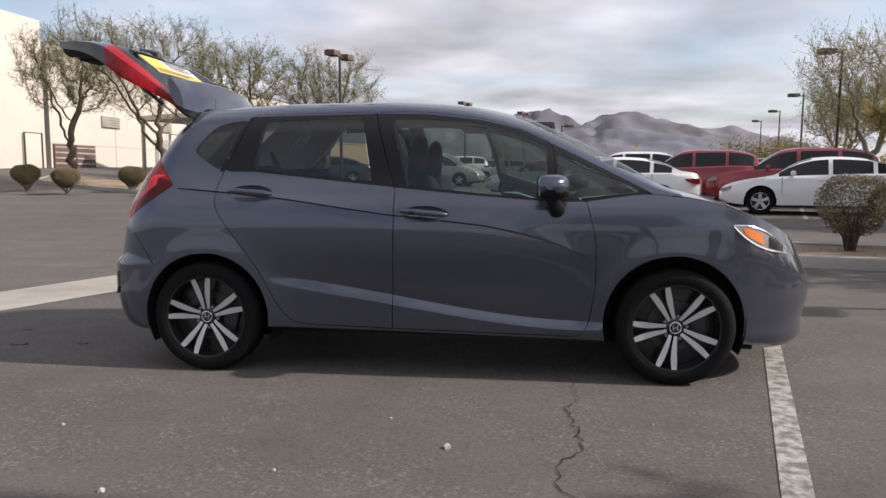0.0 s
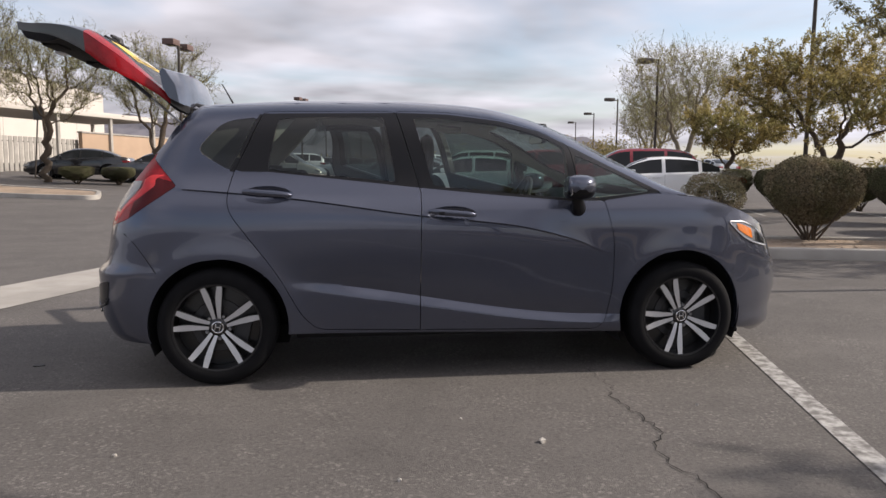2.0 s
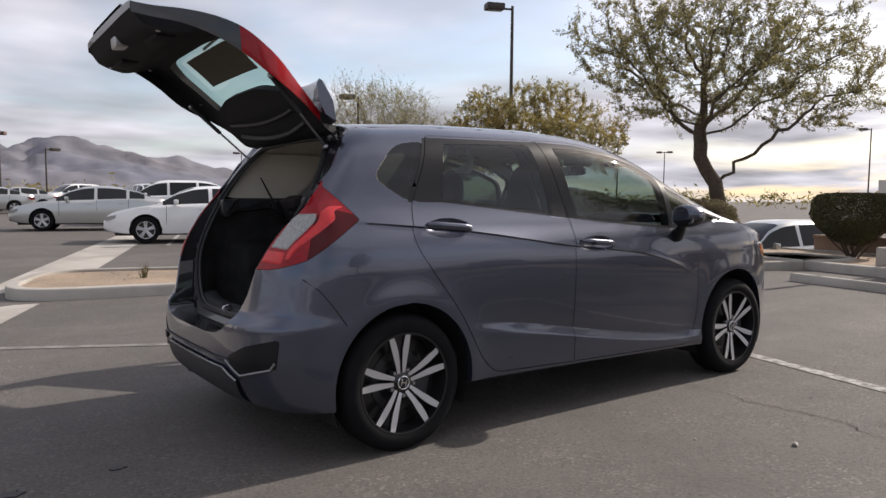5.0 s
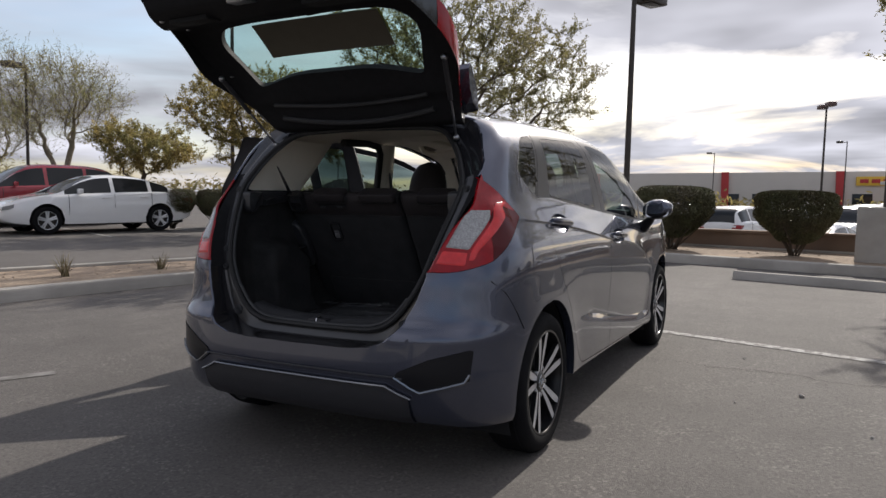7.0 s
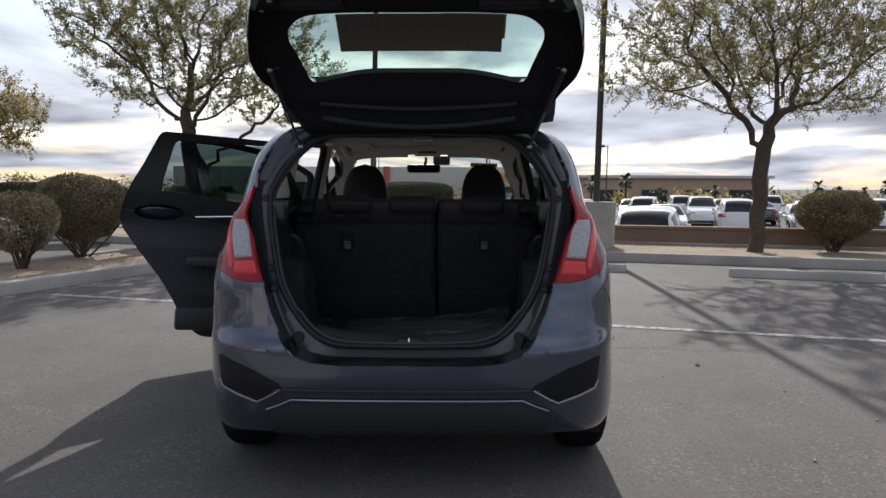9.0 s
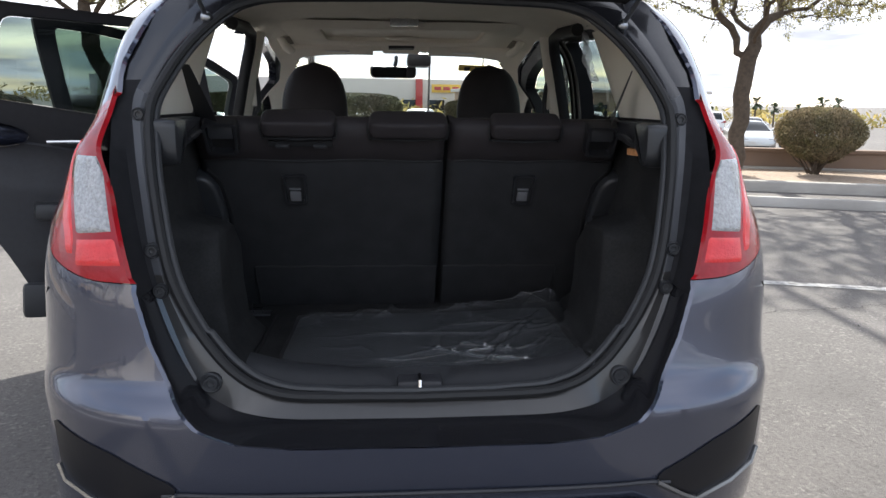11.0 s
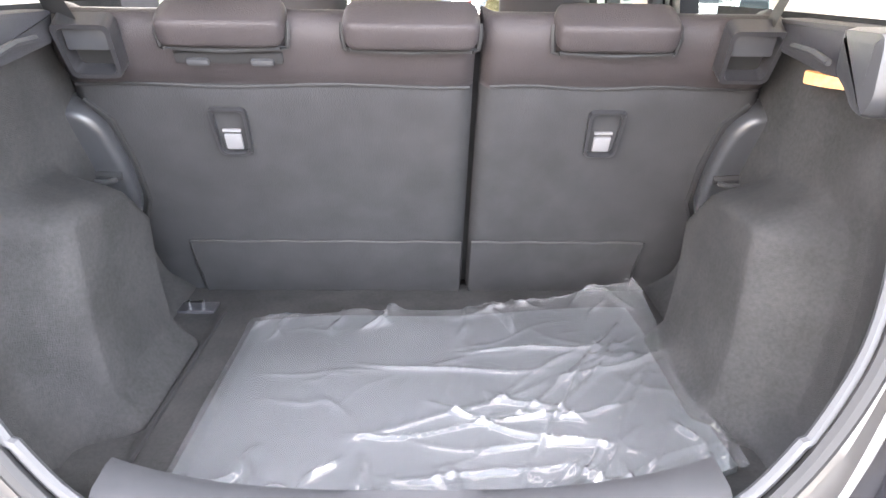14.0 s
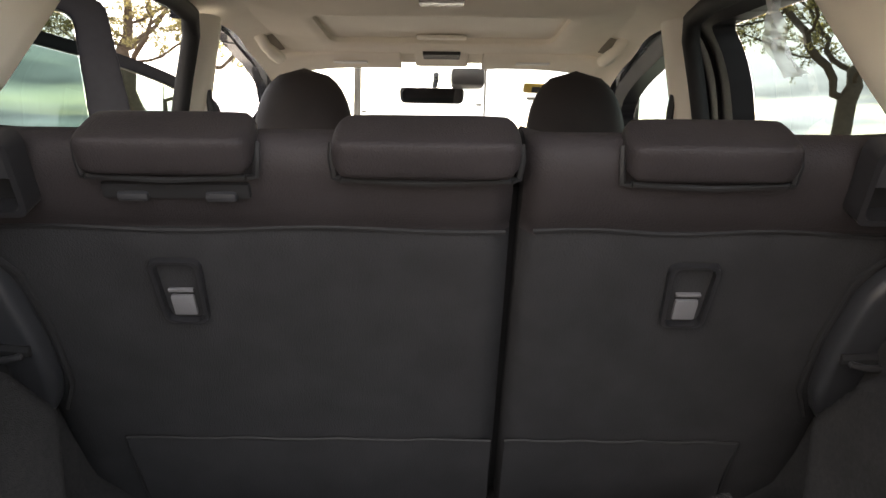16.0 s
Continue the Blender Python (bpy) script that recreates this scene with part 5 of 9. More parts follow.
for k in range(5):
    bm = bmesh.new()
    add_box(bm, (-14 + 6 * k, 6.0, -2), (-10.5 + 6 * k, 6.06, 1.8), 0.02)
    part("window", bm, FAR_GLASS, tan)


# palms far in front
def palm(seed, h):
    rnd = random.Random(seed)
    t = thing("palm_tree", "far fan palm with a thin trunk", "palm", group="palms")
    bm = bmesh.new()
    add_tube(bm, [(0, 0, -0.5), (0.1, 0, h * 0.5), (0.05, 0, h)], [0.28, 0.20, 0.18], 8)
    part("trunk", bm, BARK, t, angle=80)
    bm = bmesh.new()
    for k in range(46):
        a, e = rnd.uniform(0, 2 * math.pi), rnd.uniform(-0.9, 1.2)
        d = Vector((math.cos(a) * math.cos(e), math.sin(a) * math.cos(e), math.sin(e)))
        s = d.cross(Vector((0, 0, 1))).normalized()
        l = rnd.uniform(1.3, 2.0)
        b = Vector((0.05, 0, h))
        add_grid(bm, [[b, b + s * 0.02], [b + d * l * 0.5 - s * 0.12, b + d * l * 0.5 + s * 0.12], [b + d * l * 0.8 - s * 0.42 - Vector((0, 0, 0.15)), b + d * l * 0.8 + s * 0.42 - Vector((0, 0, 0.15))], [b + d * l - s * 0.1 - Vector((0, 0, 0.35)), b + d * l + s * 0.1 - Vector((0, 0, 0.35))]])
    tagged(part("fronds", bm, PALM, t, smooth=False), kind="stuff")
    return t


palms = [palm(1, 5.0), palm(2, 6.2)]
spots = [(70 + 3 * math.sin(k * 2.1), -6 - 4.1 * k, 0.62 + 0.1 * math.sin(k * 1.7)) for k in range(2, 13)] + [(60, -33, 0.8), (58, -38, 0.85), (62, -42, 0.8), (57, -46, 0.9)]
for k, (x, y, s) in enumerate(spots):
    m = Matrix.Translation((x, y, -1.2)) @ Matrix.Rotation(k * 1.3, 4, "Z") @ Matrix.Scale(s, 4)
    if k < 2:
        palms[k].matrix_basis = m
    else:
        copy_thing(palms[k % 2], m)
# far scrub line
rnd = random.Random(23)
bm = bmesh.new()
cents = []
for k in range(330):
    a = math.radians(rnd.uniform(-45, 130))
    d = rnd.uniform(75, 120)
    x, y = d * math.cos(a), d * math.sin(a)
    cents.append((Vector((x, y, ground_z(x, y) + rnd.uniform(0.2, 1.3))), rnd.uniform(1.4, 3.4)))
leaf_cloud(bm, cents, 15000, 0.34, rnd, 0.42, 0.45)
piece("far_shrubs", "far line of dull desert shrubs", "shrubs", bm, LEAF_YELLOW, kind="stuff", smooth=False)
# yellowed mass of scrub past the parked cars
bm = bmesh.new()
cents = [(Vector((x, y, ground_z(x, y) + rnd.uniform(0.3, 2.0))), 1.0) for x, y in [(12.8 + rnd.uniform(-2.2, 2.6), 31.5 + rnd.uniform(-1.5, 1.5)) for _ in range(30)]]
leaf_cloud(bm, cents, 16000, 0.07, rnd, 0.55, 0.55)
piece("scrub", "yellowed scrub behind the parked cars", "shrubs", bm, LEAF_YELLOW, kind="stuff", smooth=False)

# mountains
bm = bmesh.new()
rows = []
n = 420
for j in range(27):
    row = []
    for i in range(n + 1):
        az = math.radians(20 + 130 * i / n)
        d = 2400 - 18 * j
        env = smooth_table(math.degrees(az), [20, 45, 60, 74, 85, 92, 104, 118, 135, 150], [-260, -150, -10, 95, 165, 185, 130, 90, 60, 30])
        q = Vector((math.cos(az) * 9, math.sin(az) * 9, 0.13 * j))
        ridge = noise.fractal(q, 1.0, 2.0, 6) * 0.32 + abs(noise.noise(q * 3.1)) * 0.25
        gully = 0.06 * (1 - abs(noise.noise(Vector((az * 42, 0.08 * j, 3.0))))) * min(1.0, j / 5)
        h = env * ((0.85 + ridge) * (1 - j / 25) ** 1.05 - gully) + smooth_table(math.degrees(az), [40, 52, 66, 76], [-30, -10, 40, 56])
        row.append(Vector((d * math.cos(az), d * math.sin(az), h if j < 26 else -40)))
    rows.append(row)
add_grid(bm, rows, flip=False)
piece("mountains", "desert mountains on the horizon, haze painted in as blue-grey", "mountains", bm, MOUNTAIN, kind="structure", angle=60)

# ---- the car ----
# x forward, y to its left, z up; the axles lie at x = -1.265 and 1.265
BELT = ([-2.0, -1.75, -1.5, -1.35, -1.17, -1.0, -0.2, 0.3, 0.62, 0.80, 1.10, 1.3, 1.5, 1.8, 2.0, 2.1],
        [1.10, 1.13, 1.14, 1.13, 1.105, 1.10, 1.025, 0.980, 0.955, 0.955, 0.995, 0.98, 0.935, 0.815, 0.68, 0.62])
CREASE_LOW = ([-2.0, -1.7, -1.3, -0.76, 0.82, 1.2, 1.7, 2.1], [0.60, 0.60, 0.58, 0.53, 0.33, 0.34, 0.38, 0.38])
CREASE_TOP = ([-2.0, -1.45, -0.92, -0.21, 0.27, 0.45, 0.65, 0.86, 1.2, 1.6, 2.1], [1.05, 1.02, 0.975, 0.88, 0.83, 0.795, 0.74, 0.66, 0.66, 0.62, 0.50])
SILL = ([-2.0, -1.75, -1.6, -0.9, 0.9, 1.6, 1.8, 2.1], [0.28, 0.23, 0.225, 0.262, 0.230, 0.22, 0.18, 0.20])
ROOF = ([-1.60, -1.45, -1.2, -0.8, -0.3, 0.0, 0.2, 0.4, 0.6, 0.8, 1.02, 1.30],
        [1.462, 1.478, 1.497, 1.517, 1.522, 1.508, 1.487, 1.447, 1.385, 1.295, 1.18, 1.005])
WIDTH = ([0.15, 0.19, 0.22, 0.27, 0.40, 0.55, 0.70, 0.80, 0.90, 1.0, 1.1, 1.2], [0.74, 0.785, 0.82, 0.838, 0.842, 0.843, 0.846, 0.845, 0.834, 0.795, 0.752, 0.725])
REAR = ([0.17, 0.23, 0.28, 0.36, 0.46, 0.585, 0.60, 0.63, 0.70, 0.81, 1.0, 1.14, 1.30, 1.46, 1.53],
        [-1.785, -1.862, -1.912, -1.942, -1.955, -1.955, -1.945, -1.915, -1.895, -1.875, -1.80, -1.705, -1.57, -1.425, -1.40])
FRONT = ([0.15, 0.18, 0.22, 0.30, 0.36, 0.45, 0.55, 0.62, 0.7, 0.8, 0.9, 1.0], [2.02, 2.065, 2.085, 2.08, 2.095, 2.115, 2.105, 2.07, 2.01, 1.92, 1.80, 1.66])
X_FRONT, X_REAR = 1.15, -1.25
N_FRONT, N_REAR = 2.7, 4.0
NF, NM, NR = 40, 166, 92


def crease_offset(x, z):
    """How far the pressed lines stand out of the plain body side."""
    out = 0.0
    fade = max(0.0, min(1.0, (x + 0.92) / 0.4)) * max(0.0, min(1.0, (0.95 - x) / 0.2))
    zc = smooth_table(x, *CREASE_LOW)
    d = z - zc
    if d >= 0:
        out -= 0.018 * fade * math.exp(-d / 0.10)
    else:
        out += fade * (-0.018 + 0.022 * min(1.0, -d / 0.045)) * math.exp(d / 0.35)
    zw = smooth_table(x, *CREASE_TOP)
    fw = max(0.0, min(1.0, (x + 1.50) / 0.2)) * max(0.0, min(1.0, (0.86 - x) / 0.45))
    d = z - zw
    if d >= 0.0:
        out += 0.010 * fw * math.exp(-d / 0.05)
    else:
        out -= 0.003 * fw * math.exp(d / 0.03)
    # flare round the wheel arches
    for ax, az, r in ((-1.255, 0.31, 0.35), (1.252, 0.322, 0.355)):
        rr = math.hypot(x - ax, z - az)
        out += 0.008 * math.exp(-((rr - r) / 0.08) ** 2)
    return out


def side_rows():
    """Heights of the rows between sill, lower crease, upper crease and belt."""
    rows = []
    for k in range(22):
        rows.append((0, (k / 22) ** 1.15))
    for k in range(28):
        rows.append((1, k / 28))
    rows.append((1, 0.98))
    for k in range(29):
        rows.append((2, k / 28))
    return rows


def row_z(x, row):
    band, f = row
    zs = [smooth_table(x, *SILL), smooth_table(x, *CREASE_LOW), smooth_table(x, *CREASE_TOP), smooth_table(x, *BELT)]
    return zs[band] + (zs[band + 1] - zs[band]) * f


def cabin_point(x, f):
    """Point of the upper body at a station; f runs from the belt (0) over the roof to the middle (1)."""
    zb, zt = smooth_table(x, *BELT), smooth_table(x, *ROOF)
    wb = smooth_table(zb, *WIDTH)
    n = smooth_table(x, [0.2, 0.7, 1.2], [4.6, 3.4, 2.2])
    th = math.pi / 2 * f
    c, s = max(math.cos(th), 0.0) ** (2 / n), max(math.sin(th), 0.0) ** (2 / n)
    y = wb * c - 0.075 * s * c ** 0.4 * min(1, (zt - zb) / 0.4)
    return y, zb + (zt - zb) * s


def columns():
    """Stations round the body from the nose to the tail: kind, parameter and how much of the width is left there."""
    cols = []
    for i in range(NF):
        th = math.pi / 2 * (1 - i / NF)
        cols.append(("f", math.sin(th) ** (2 / N_FRONT), max(math.cos(th), 0.0) ** (2 / N_FRONT)))
    for i in range(NM + 1):
        cols.append(("m", X_FRONT + (X_REAR - X_FRONT) * i / NM, 1.0))
    for i in range(1, NR + 1):
        th = math.pi / 2 * i / NR
        cols.append(("r", math.sin(th) ** (2 / N_REAR), max(math.cos(th), 0.0) ** (2 / N_REAR)))
    return cols


def column_x(col, F, R):
    kind, p, _ = col
    return p if kind == "m" else (X_FRONT + (F - X_FRONT) * p if kind == "f" else X_REAR + (R - X_REAR) * p)


def lower_body():
    """Right half of the body below the belt: rows of points from the nose round the side to the middle of the tail."""
    rows = []
    for row in side_rows():
        zf, zr = row_z(1.98, row), row_z(-1.85, row)
        F, R = smooth_table(zf, *FRONT), smooth_table(zr, *REAR)
        pts = []
        for col in columns():
            x = column_x(col, F, R)
            z = row_z(x, row)
            pts.append(Vector((x, -(smooth_table(z, *WIDTH) + crease_offset(x, z)) * col[2], z)))
        rows.append(pts)
    return rows


def cabin(shrink=0.0, nf=64):
    """Right half of the upper body from the belt to the middle of the roof, on the same stations."""
    rows = []
    zf = smooth_table(1.98, *BELT)
    F = smooth_table(zf, *FRONT)
    for k in range(nf + 1):
        f = k / nf
        R = smooth_table(cabin_point(-1.85, f)[1], *REAR)
        pts = []
        for col in columns():
            x = column_x(col, F, R)
            if x > 1.30:
                continue
            y, z = cabin_point(x, f)
            y = (y + crease_offset(x, z) * (1 - f) ** 6) * col[2]
            pts.append(Vector((x + (shrink if col[0] == "r" else 0), -max(y - shrink, 0), z - shrink * f)))
        rows.append(pts)
    return rows


def tail_x(y, z):
    """How far back the body reaches at a place on its tail."""
    w = smooth_table(z, *WIDTH) if z < 1.12 else smooth_table(1.12, *WIDTH) - 0.075 * (z - 1.12) / 0.35
    u = min(abs(y) / w, 0.999)
    return X_REAR + (smooth_table(z, *REAR) - X_REAR) * (1 - u ** N_REAR) ** (1 / N_REAR)


def side_y(x, z):
    return -(smooth_table(z, *WIDTH) + crease_offset(x, z))


ARCHES = ((-1.255, 0.31, 0.352), (1.252, 0.322, 0.358))
REAR_DOOR = round_poly([(-1.025, 1.425), (-1.10, 1.25), (-1.175, 1.10), (-1.215, 0.93), (-1.10, 0.77), (-0.96, 0.59), (-0.835, 0.36), (-0.755, 0.285), (-0.215, 0.270), (-0.205, 1.0), (-0.33, 1.435)],
                       [0.03, 0.0, 0.04, 0.10, 0.1, 0.1, 0.05, 0.05, 0.0, 0.0, 0.03])
FRONT_DOOR = round_poly([(-0.33, 1.435), (-0.205, 1.0), (-0.215, 0.270), (0.76, 0.250), (0.815, 0.30), (0.855, 0.52), (0.85, 0.76), (0.80, 0.955), (0.66, 0.955), (0.625, 1.265), (0.45, 1.345), (0.26, 1.395), (-0.05, 1.435)],
                        [0.02, 0.0, 0.0, 0.06, 0.05, 0.1, 0.05, 0.02, 0.0, 0.05, 0.05, 0.1, 0.1])
FRONT_PANE = round_poly([(-0.235, 1.395), (-0.14, 1.035), (0.23, 0.998), (0.60, 0.968), (0.595, 1.245), (0.45, 1.31), (0.25, 1.36), (-0.05, 1.395)], [0.02, 0.01, 0.0, 0.01, 0.03, 0.1, 0.1, 0.1])
REAR_PANE = round_poly([(-0.945, 1.385), (-1.005, 1.118), (-0.335, 1.056), (-0.40, 1.405)], [0.03, 0.01, 0.01, 0.03])
QUARTER_PANE = round_poly([(-1.36, 1.215), (-1.225, 1.370), (-1.06, 1.390), (-1.125, 1.25), (-1.185, 1.122), (-1.215, 1.125)], [0.05, 0.08, 0.02, 0.0, 0.02, 0.04])
FRONT_QUARTER_PANE = round_poly([(0.655, 0.975), (0.65, 1.205), (0.82, 1.135), (1.08, 1.005), (0.76, 0.972)], [0.01, 0.02, 0.05, 0.03, 0.02])
BLACK_AREA = round_poly([(-1.20, 1.108), (-1.14, 1.22), (-1.045, 1.412), (-0.93, 1.415), (-0.30, 1.425), (-0.05, 1.42), (0.25, 1.385), (0.46, 1.335), (0.66, 1.24), (0.85, 1.145), (1.13, 1.0), (0.80, 0.955), (0.62, 0.952), (0.23, 0.982), (-0.2, 1.022), (-0.99, 1.105)], 0.005)


def hem(bm, gap=0.0022, depth=0.03, mat=None):
    """Draws the open edge of a panel in by half a gap and folds it inwards."""
    bm.normal_update()
    rim = [v for v in bm.verts if v.is_boundary]
    step = {}
    for v in rim:
        c = Vector((0, 0, 0))
        for f in v.link_faces:
            c += f.calc_center_median() - v.co
        if c.length > 1e-9:
            step[v] = c.normalized() * gap
    for v, d in step.items():
        v.co += d
    edges = [e for e in bm.edges if e.is_boundary]
    made = {}
    for e in edges:
        for v in e.verts:
            if v not in made:
                d = depth if v.co.x > -1.42 else min(depth, 0.007)      # a narrow fold round the tail opening
                made[v] = bm.verts.new(v.co - v.normal * 0.004 + Vector((0, d if v.co.y < 0 else -d, 0)))
    for e in edges:
        f = e.link_faces[0]
        a, b = e.verts
        vl = list(f.verts)
        if vl[(vl.index(a) + 1) % len(vl)] == b:
            a, b = b, a
        try:
            g = bm.faces.new((a, b, made[b], made[a]))
            g.material_index = f.material_index if mat is None else mat
        except ValueError:
            pass
    return bm


def mirrored(bm):
    out = bm.copy()
    for v in out.verts:
        v.co.y = -v.co.y
    bmesh.ops.reverse_faces(out, faces=out.faces)
    return out


car = thing("hatchback_car", "grey metallic hatchback with raised tailgate and two open doors", "car")

# the shell of the right half
shell = bmesh.new()
low = lower_body()
add_grid(shell, low, flip=True)
top = cabin()
add_grid(shell, top, flip=True)
# bonnet between the front row of the belt and the middle
edge = [p for p in low[-1] if p.x > 1.05]
hood_rows = []
for j in range(13):
    t = j / 12
    hood_rows.append([Vector((p.x, p.y * (1 - t), p.z + 0.045 * math.sin(t * math.pi / 2) * min(1, (2.12 - p.x) / 0.3) - 0.0)) for p in edge])
add_grid(shell, hood_rows, flip=True)
bmesh.ops.remove_doubles(shell, verts=shell.verts, dist=0.0015)
shell.normal_update()
# outward means away from the middle of the car
up = sum(1 if f.normal.y < 0 else -1 for f in shell.faces if abs(f.normal.y) > 0.9)
if up < 0:
    bmesh.ops.reverse_faces(shell, faces=shell.faces)

# wheel arches
for ax, az, r in ARCHES:
    circle = [(ax + r * math.cos(2 * math.pi * k / 96), az + r * math.sin(2 * math.pi * k / 96)) for k in range(96)]
    ins = snap(shell, circle)
    bmesh.ops.delete(shell, geom=list(ins), context="FACES")

# the tail opening (seen from behind): everything within it goes
TAIL_B = [(0.0, 0.528), (-0.25, 0.53), (-0.36, 0.54), (-0.43, 0.565), (-0.48, 0.62), (-0.528, 0.71), (-0.560, 0.81), (-0.608, 0.95), (-0.644, 1.08), (-0.660, 1.17), (-0.652, 1.26), (-0.607, 1.37), (-0.55, 1.43)]
TAIL_OUT = TAIL_B + [(-0.50, 1.6), (0.2, 1.6), (0.2, 0.528)]
before = BVHTree.FromBMesh(shell)
ins = {f for f in snap(shell, TAIL_OUT, "yz") if f.calc_center_median().x < -1.38}
bmesh.ops.delete(shell, geom=list(ins), context="FACES")
# even out the faces beside the cut, each corner staying on the surface it had
rim = {v for v in shell.verts if v.is_boundary and v.co.x < -1.38 and v.co.z < 1.45 and v.co.y < -0.2}
for v in rim:
    hit = before.ray_cast(Vector((-3, v.co.y, v.co.z)), Vector((1, 0, 0)))[0]
    if hit and abs(hit.x - v.co.x) < 0.03:
        v.co.x = hit.x
near, ring = set(), set(rim)
for k in range(5):
    ring = {e.other_vert(v) for v in ring for e in v.link_edges} - near - rim
    near |= ring
for k in range(6):
    goal = {v: sum((e.other_vert(v).co for e in v.link_edges), Vector()) / len(v.link_edges) for v in near if not v.is_boundary}
    for v, p in goal.items():
        hit = before.find_nearest(v.co.lerp(p, 0.6))[0]
        if hit:
            v.co = hit

# tail lamp on the body corner, seen from the side
LAMP = round_poly([(-1.99, 0.83), (-1.81, 0.825), (-1.70, 0.865), (-1.455, 1.032), (-1.565, 1.155), (-1.60, 1.205), (-1.95, 1.205)], [0, 0.02, 0.02, 0.015, 0.03, 0, 0])
lamp_faces = snap(shell, LAMP)
lamp_bm = take(shell, lamp_faces)
bmesh.ops.delete(shell, geom=list(lamp_faces), context="FACES")


def nose_y(x, z):
    """Half width of the body at a place on the front corner."""
    zs = [smooth_table(x, *SILL), smooth_table(x, *CREASE_LOW), smooth_table(x, *CREASE_TOP), smooth_table(x, *BELT)]
    band = 0 if z < zs[1] else (1 if z < zs[2] else 2)
    row = (band, (z - zs[band]) / (zs[band + 1] - zs[band]))
    F = smooth_table(row_z(1.98, row), *FRONT)
    p = max(0.0, min(0.999, (x - X_FRONT) / (F - X_FRONT)))
    return (smooth_table(z, *WIDTH) + crease_offset(x, z)) * (1 - p ** N_FRONT) ** (1 / N_FRONT)


HEAD_TOP = ([1.53, 1.60, 1.68, 1.76, 1.84], [0.834, 0.833, 0.812, 0.768, 0.708])
HEAD_LOW = ([1.53, 1.58, 1.64, 1.71, 1.78, 1.84], [0.831, 0.785, 0.742, 0.712, 0.695, 0.684])


def head_point(u, v, out=0.005):
    x = 1.532 + 0.306 * u
    z = smooth_table(x, *HEAD_LOW) * (1 - v) + smooth_table(x, *HEAD_TOP) * v
    n = Vector((0.45, -0.85, 0.28)).normalized()
    return Vector((x, -nose_y(x, z), z)) + n * out


def head_patch(u0, u1, v0, v1, out, nu=26, nv=12, slant=0.0):
    bm = bmesh.new()
    add_grid(bm, [[head_point(u0 + (u1 - u0) * i / nu + slant * j / nv, v0 + (v1 - v0) * j / nv, out) for j in range(nv + 1)] for i in range(nu + 1)])
    bm.normal_update()
    if sum(f.normal.y for f in bm.faces) > 0:
        bmesh.ops.reverse_faces(bm, faces=bm.faces)
    return bm


panes = {}
for key, poly in (("front", FRONT_PANE), ("rear", REAR_PANE), ("quarter", QUARTER_PANE), ("front_quarter", FRONT_QUARTER_PANE)):
    fs = {f for f in snap(shell, poly) if f.calc_center_median().y < -0.3}
    panes[key] = take(shell, fs)
    bmesh.ops.delete(shell, geom=list(fs), context="FACES")
# windscreen: the front of the upper body between the pillars
ws = [f for f in shell.faces if f.calc_center_median().z > 1.0 and 0.42 < f.calc_center_median().x < 1.28 and f.normal.z > 0.05
      and f.calc_center_median().y > -(0.665 - 0.16 * max(0, (0.9 - f.calc_center_median().x) / 0.5)) and f.calc_center_median().z > smooth_table(f.calc_center_median().x, *BELT) + 0.02]
panes["screen"] = take(shell, ws)
bmesh.ops.delete(shell, geom=ws, context="FACES")
# black window surround
black = snap(shell, BLACK_AREA)
for f in black:
    if f.calc_center_median().y < -0.3:
        f.material_index = 1
rd = snap(shell, REAR_DOOR)
rear_door_bm = take(shell, {f for f in rd if f.calc_center_median().y < -0.3})
bmesh.ops.delete(shell, geom=[f for f in rd if f.calc_center_median().y < -0.3], context="FACES")
fd = snap(shell, FRONT_DOOR)
front_door_bm = take(shell, {f for f in fd if f.calc_center_median().y < -0.3})
bmesh.ops.delete(shell, geom=[f for f in fd if f.calc_center_median().y < -0.3], context="FACES")
HANDLES = {"rear": (-1.002, 0.988, 0.127, 0.043), "front": (-0.044, 0.884, 0.129, 0.041)}
for key, bmd in (("rear", rear_door_bm), ("front", front_door_bm)):
    hx, hz, ha, hb = HANDLES[key]
    hole = snap(bmd, [(hx + ha * math.cos(2 * math.pi * k / 64), hz + hb * math.sin(2 * math.pi * k / 64)) for k in range(64)])
    bmesh.ops.delete(bmd, geom=list(hole), context="FACES")
hem(rear_door_bm, 0.0022, 0.05), hem(front_door_bm, 0.0022, 0.05)

# both halves of the body in one shell, with folded edges
left = mirrored(shell)
me_tmp = bpy.data.meshes.new("tmp")
left.to_mesh(me_tmp)
shell.from_mesh(me_tmp)
left.free()
bpy.data.meshes.remove(me_tmp)
bmesh.ops.remove_doubles(shell, verts=[v for v in shell.verts if abs(v.co.y) < 0.004], dist=0.004)
hem(shell, gap=0.0018, depth=0.035)
body = part("body", shell, (PAINT, BLACK_GLOSS), car, angle=28)

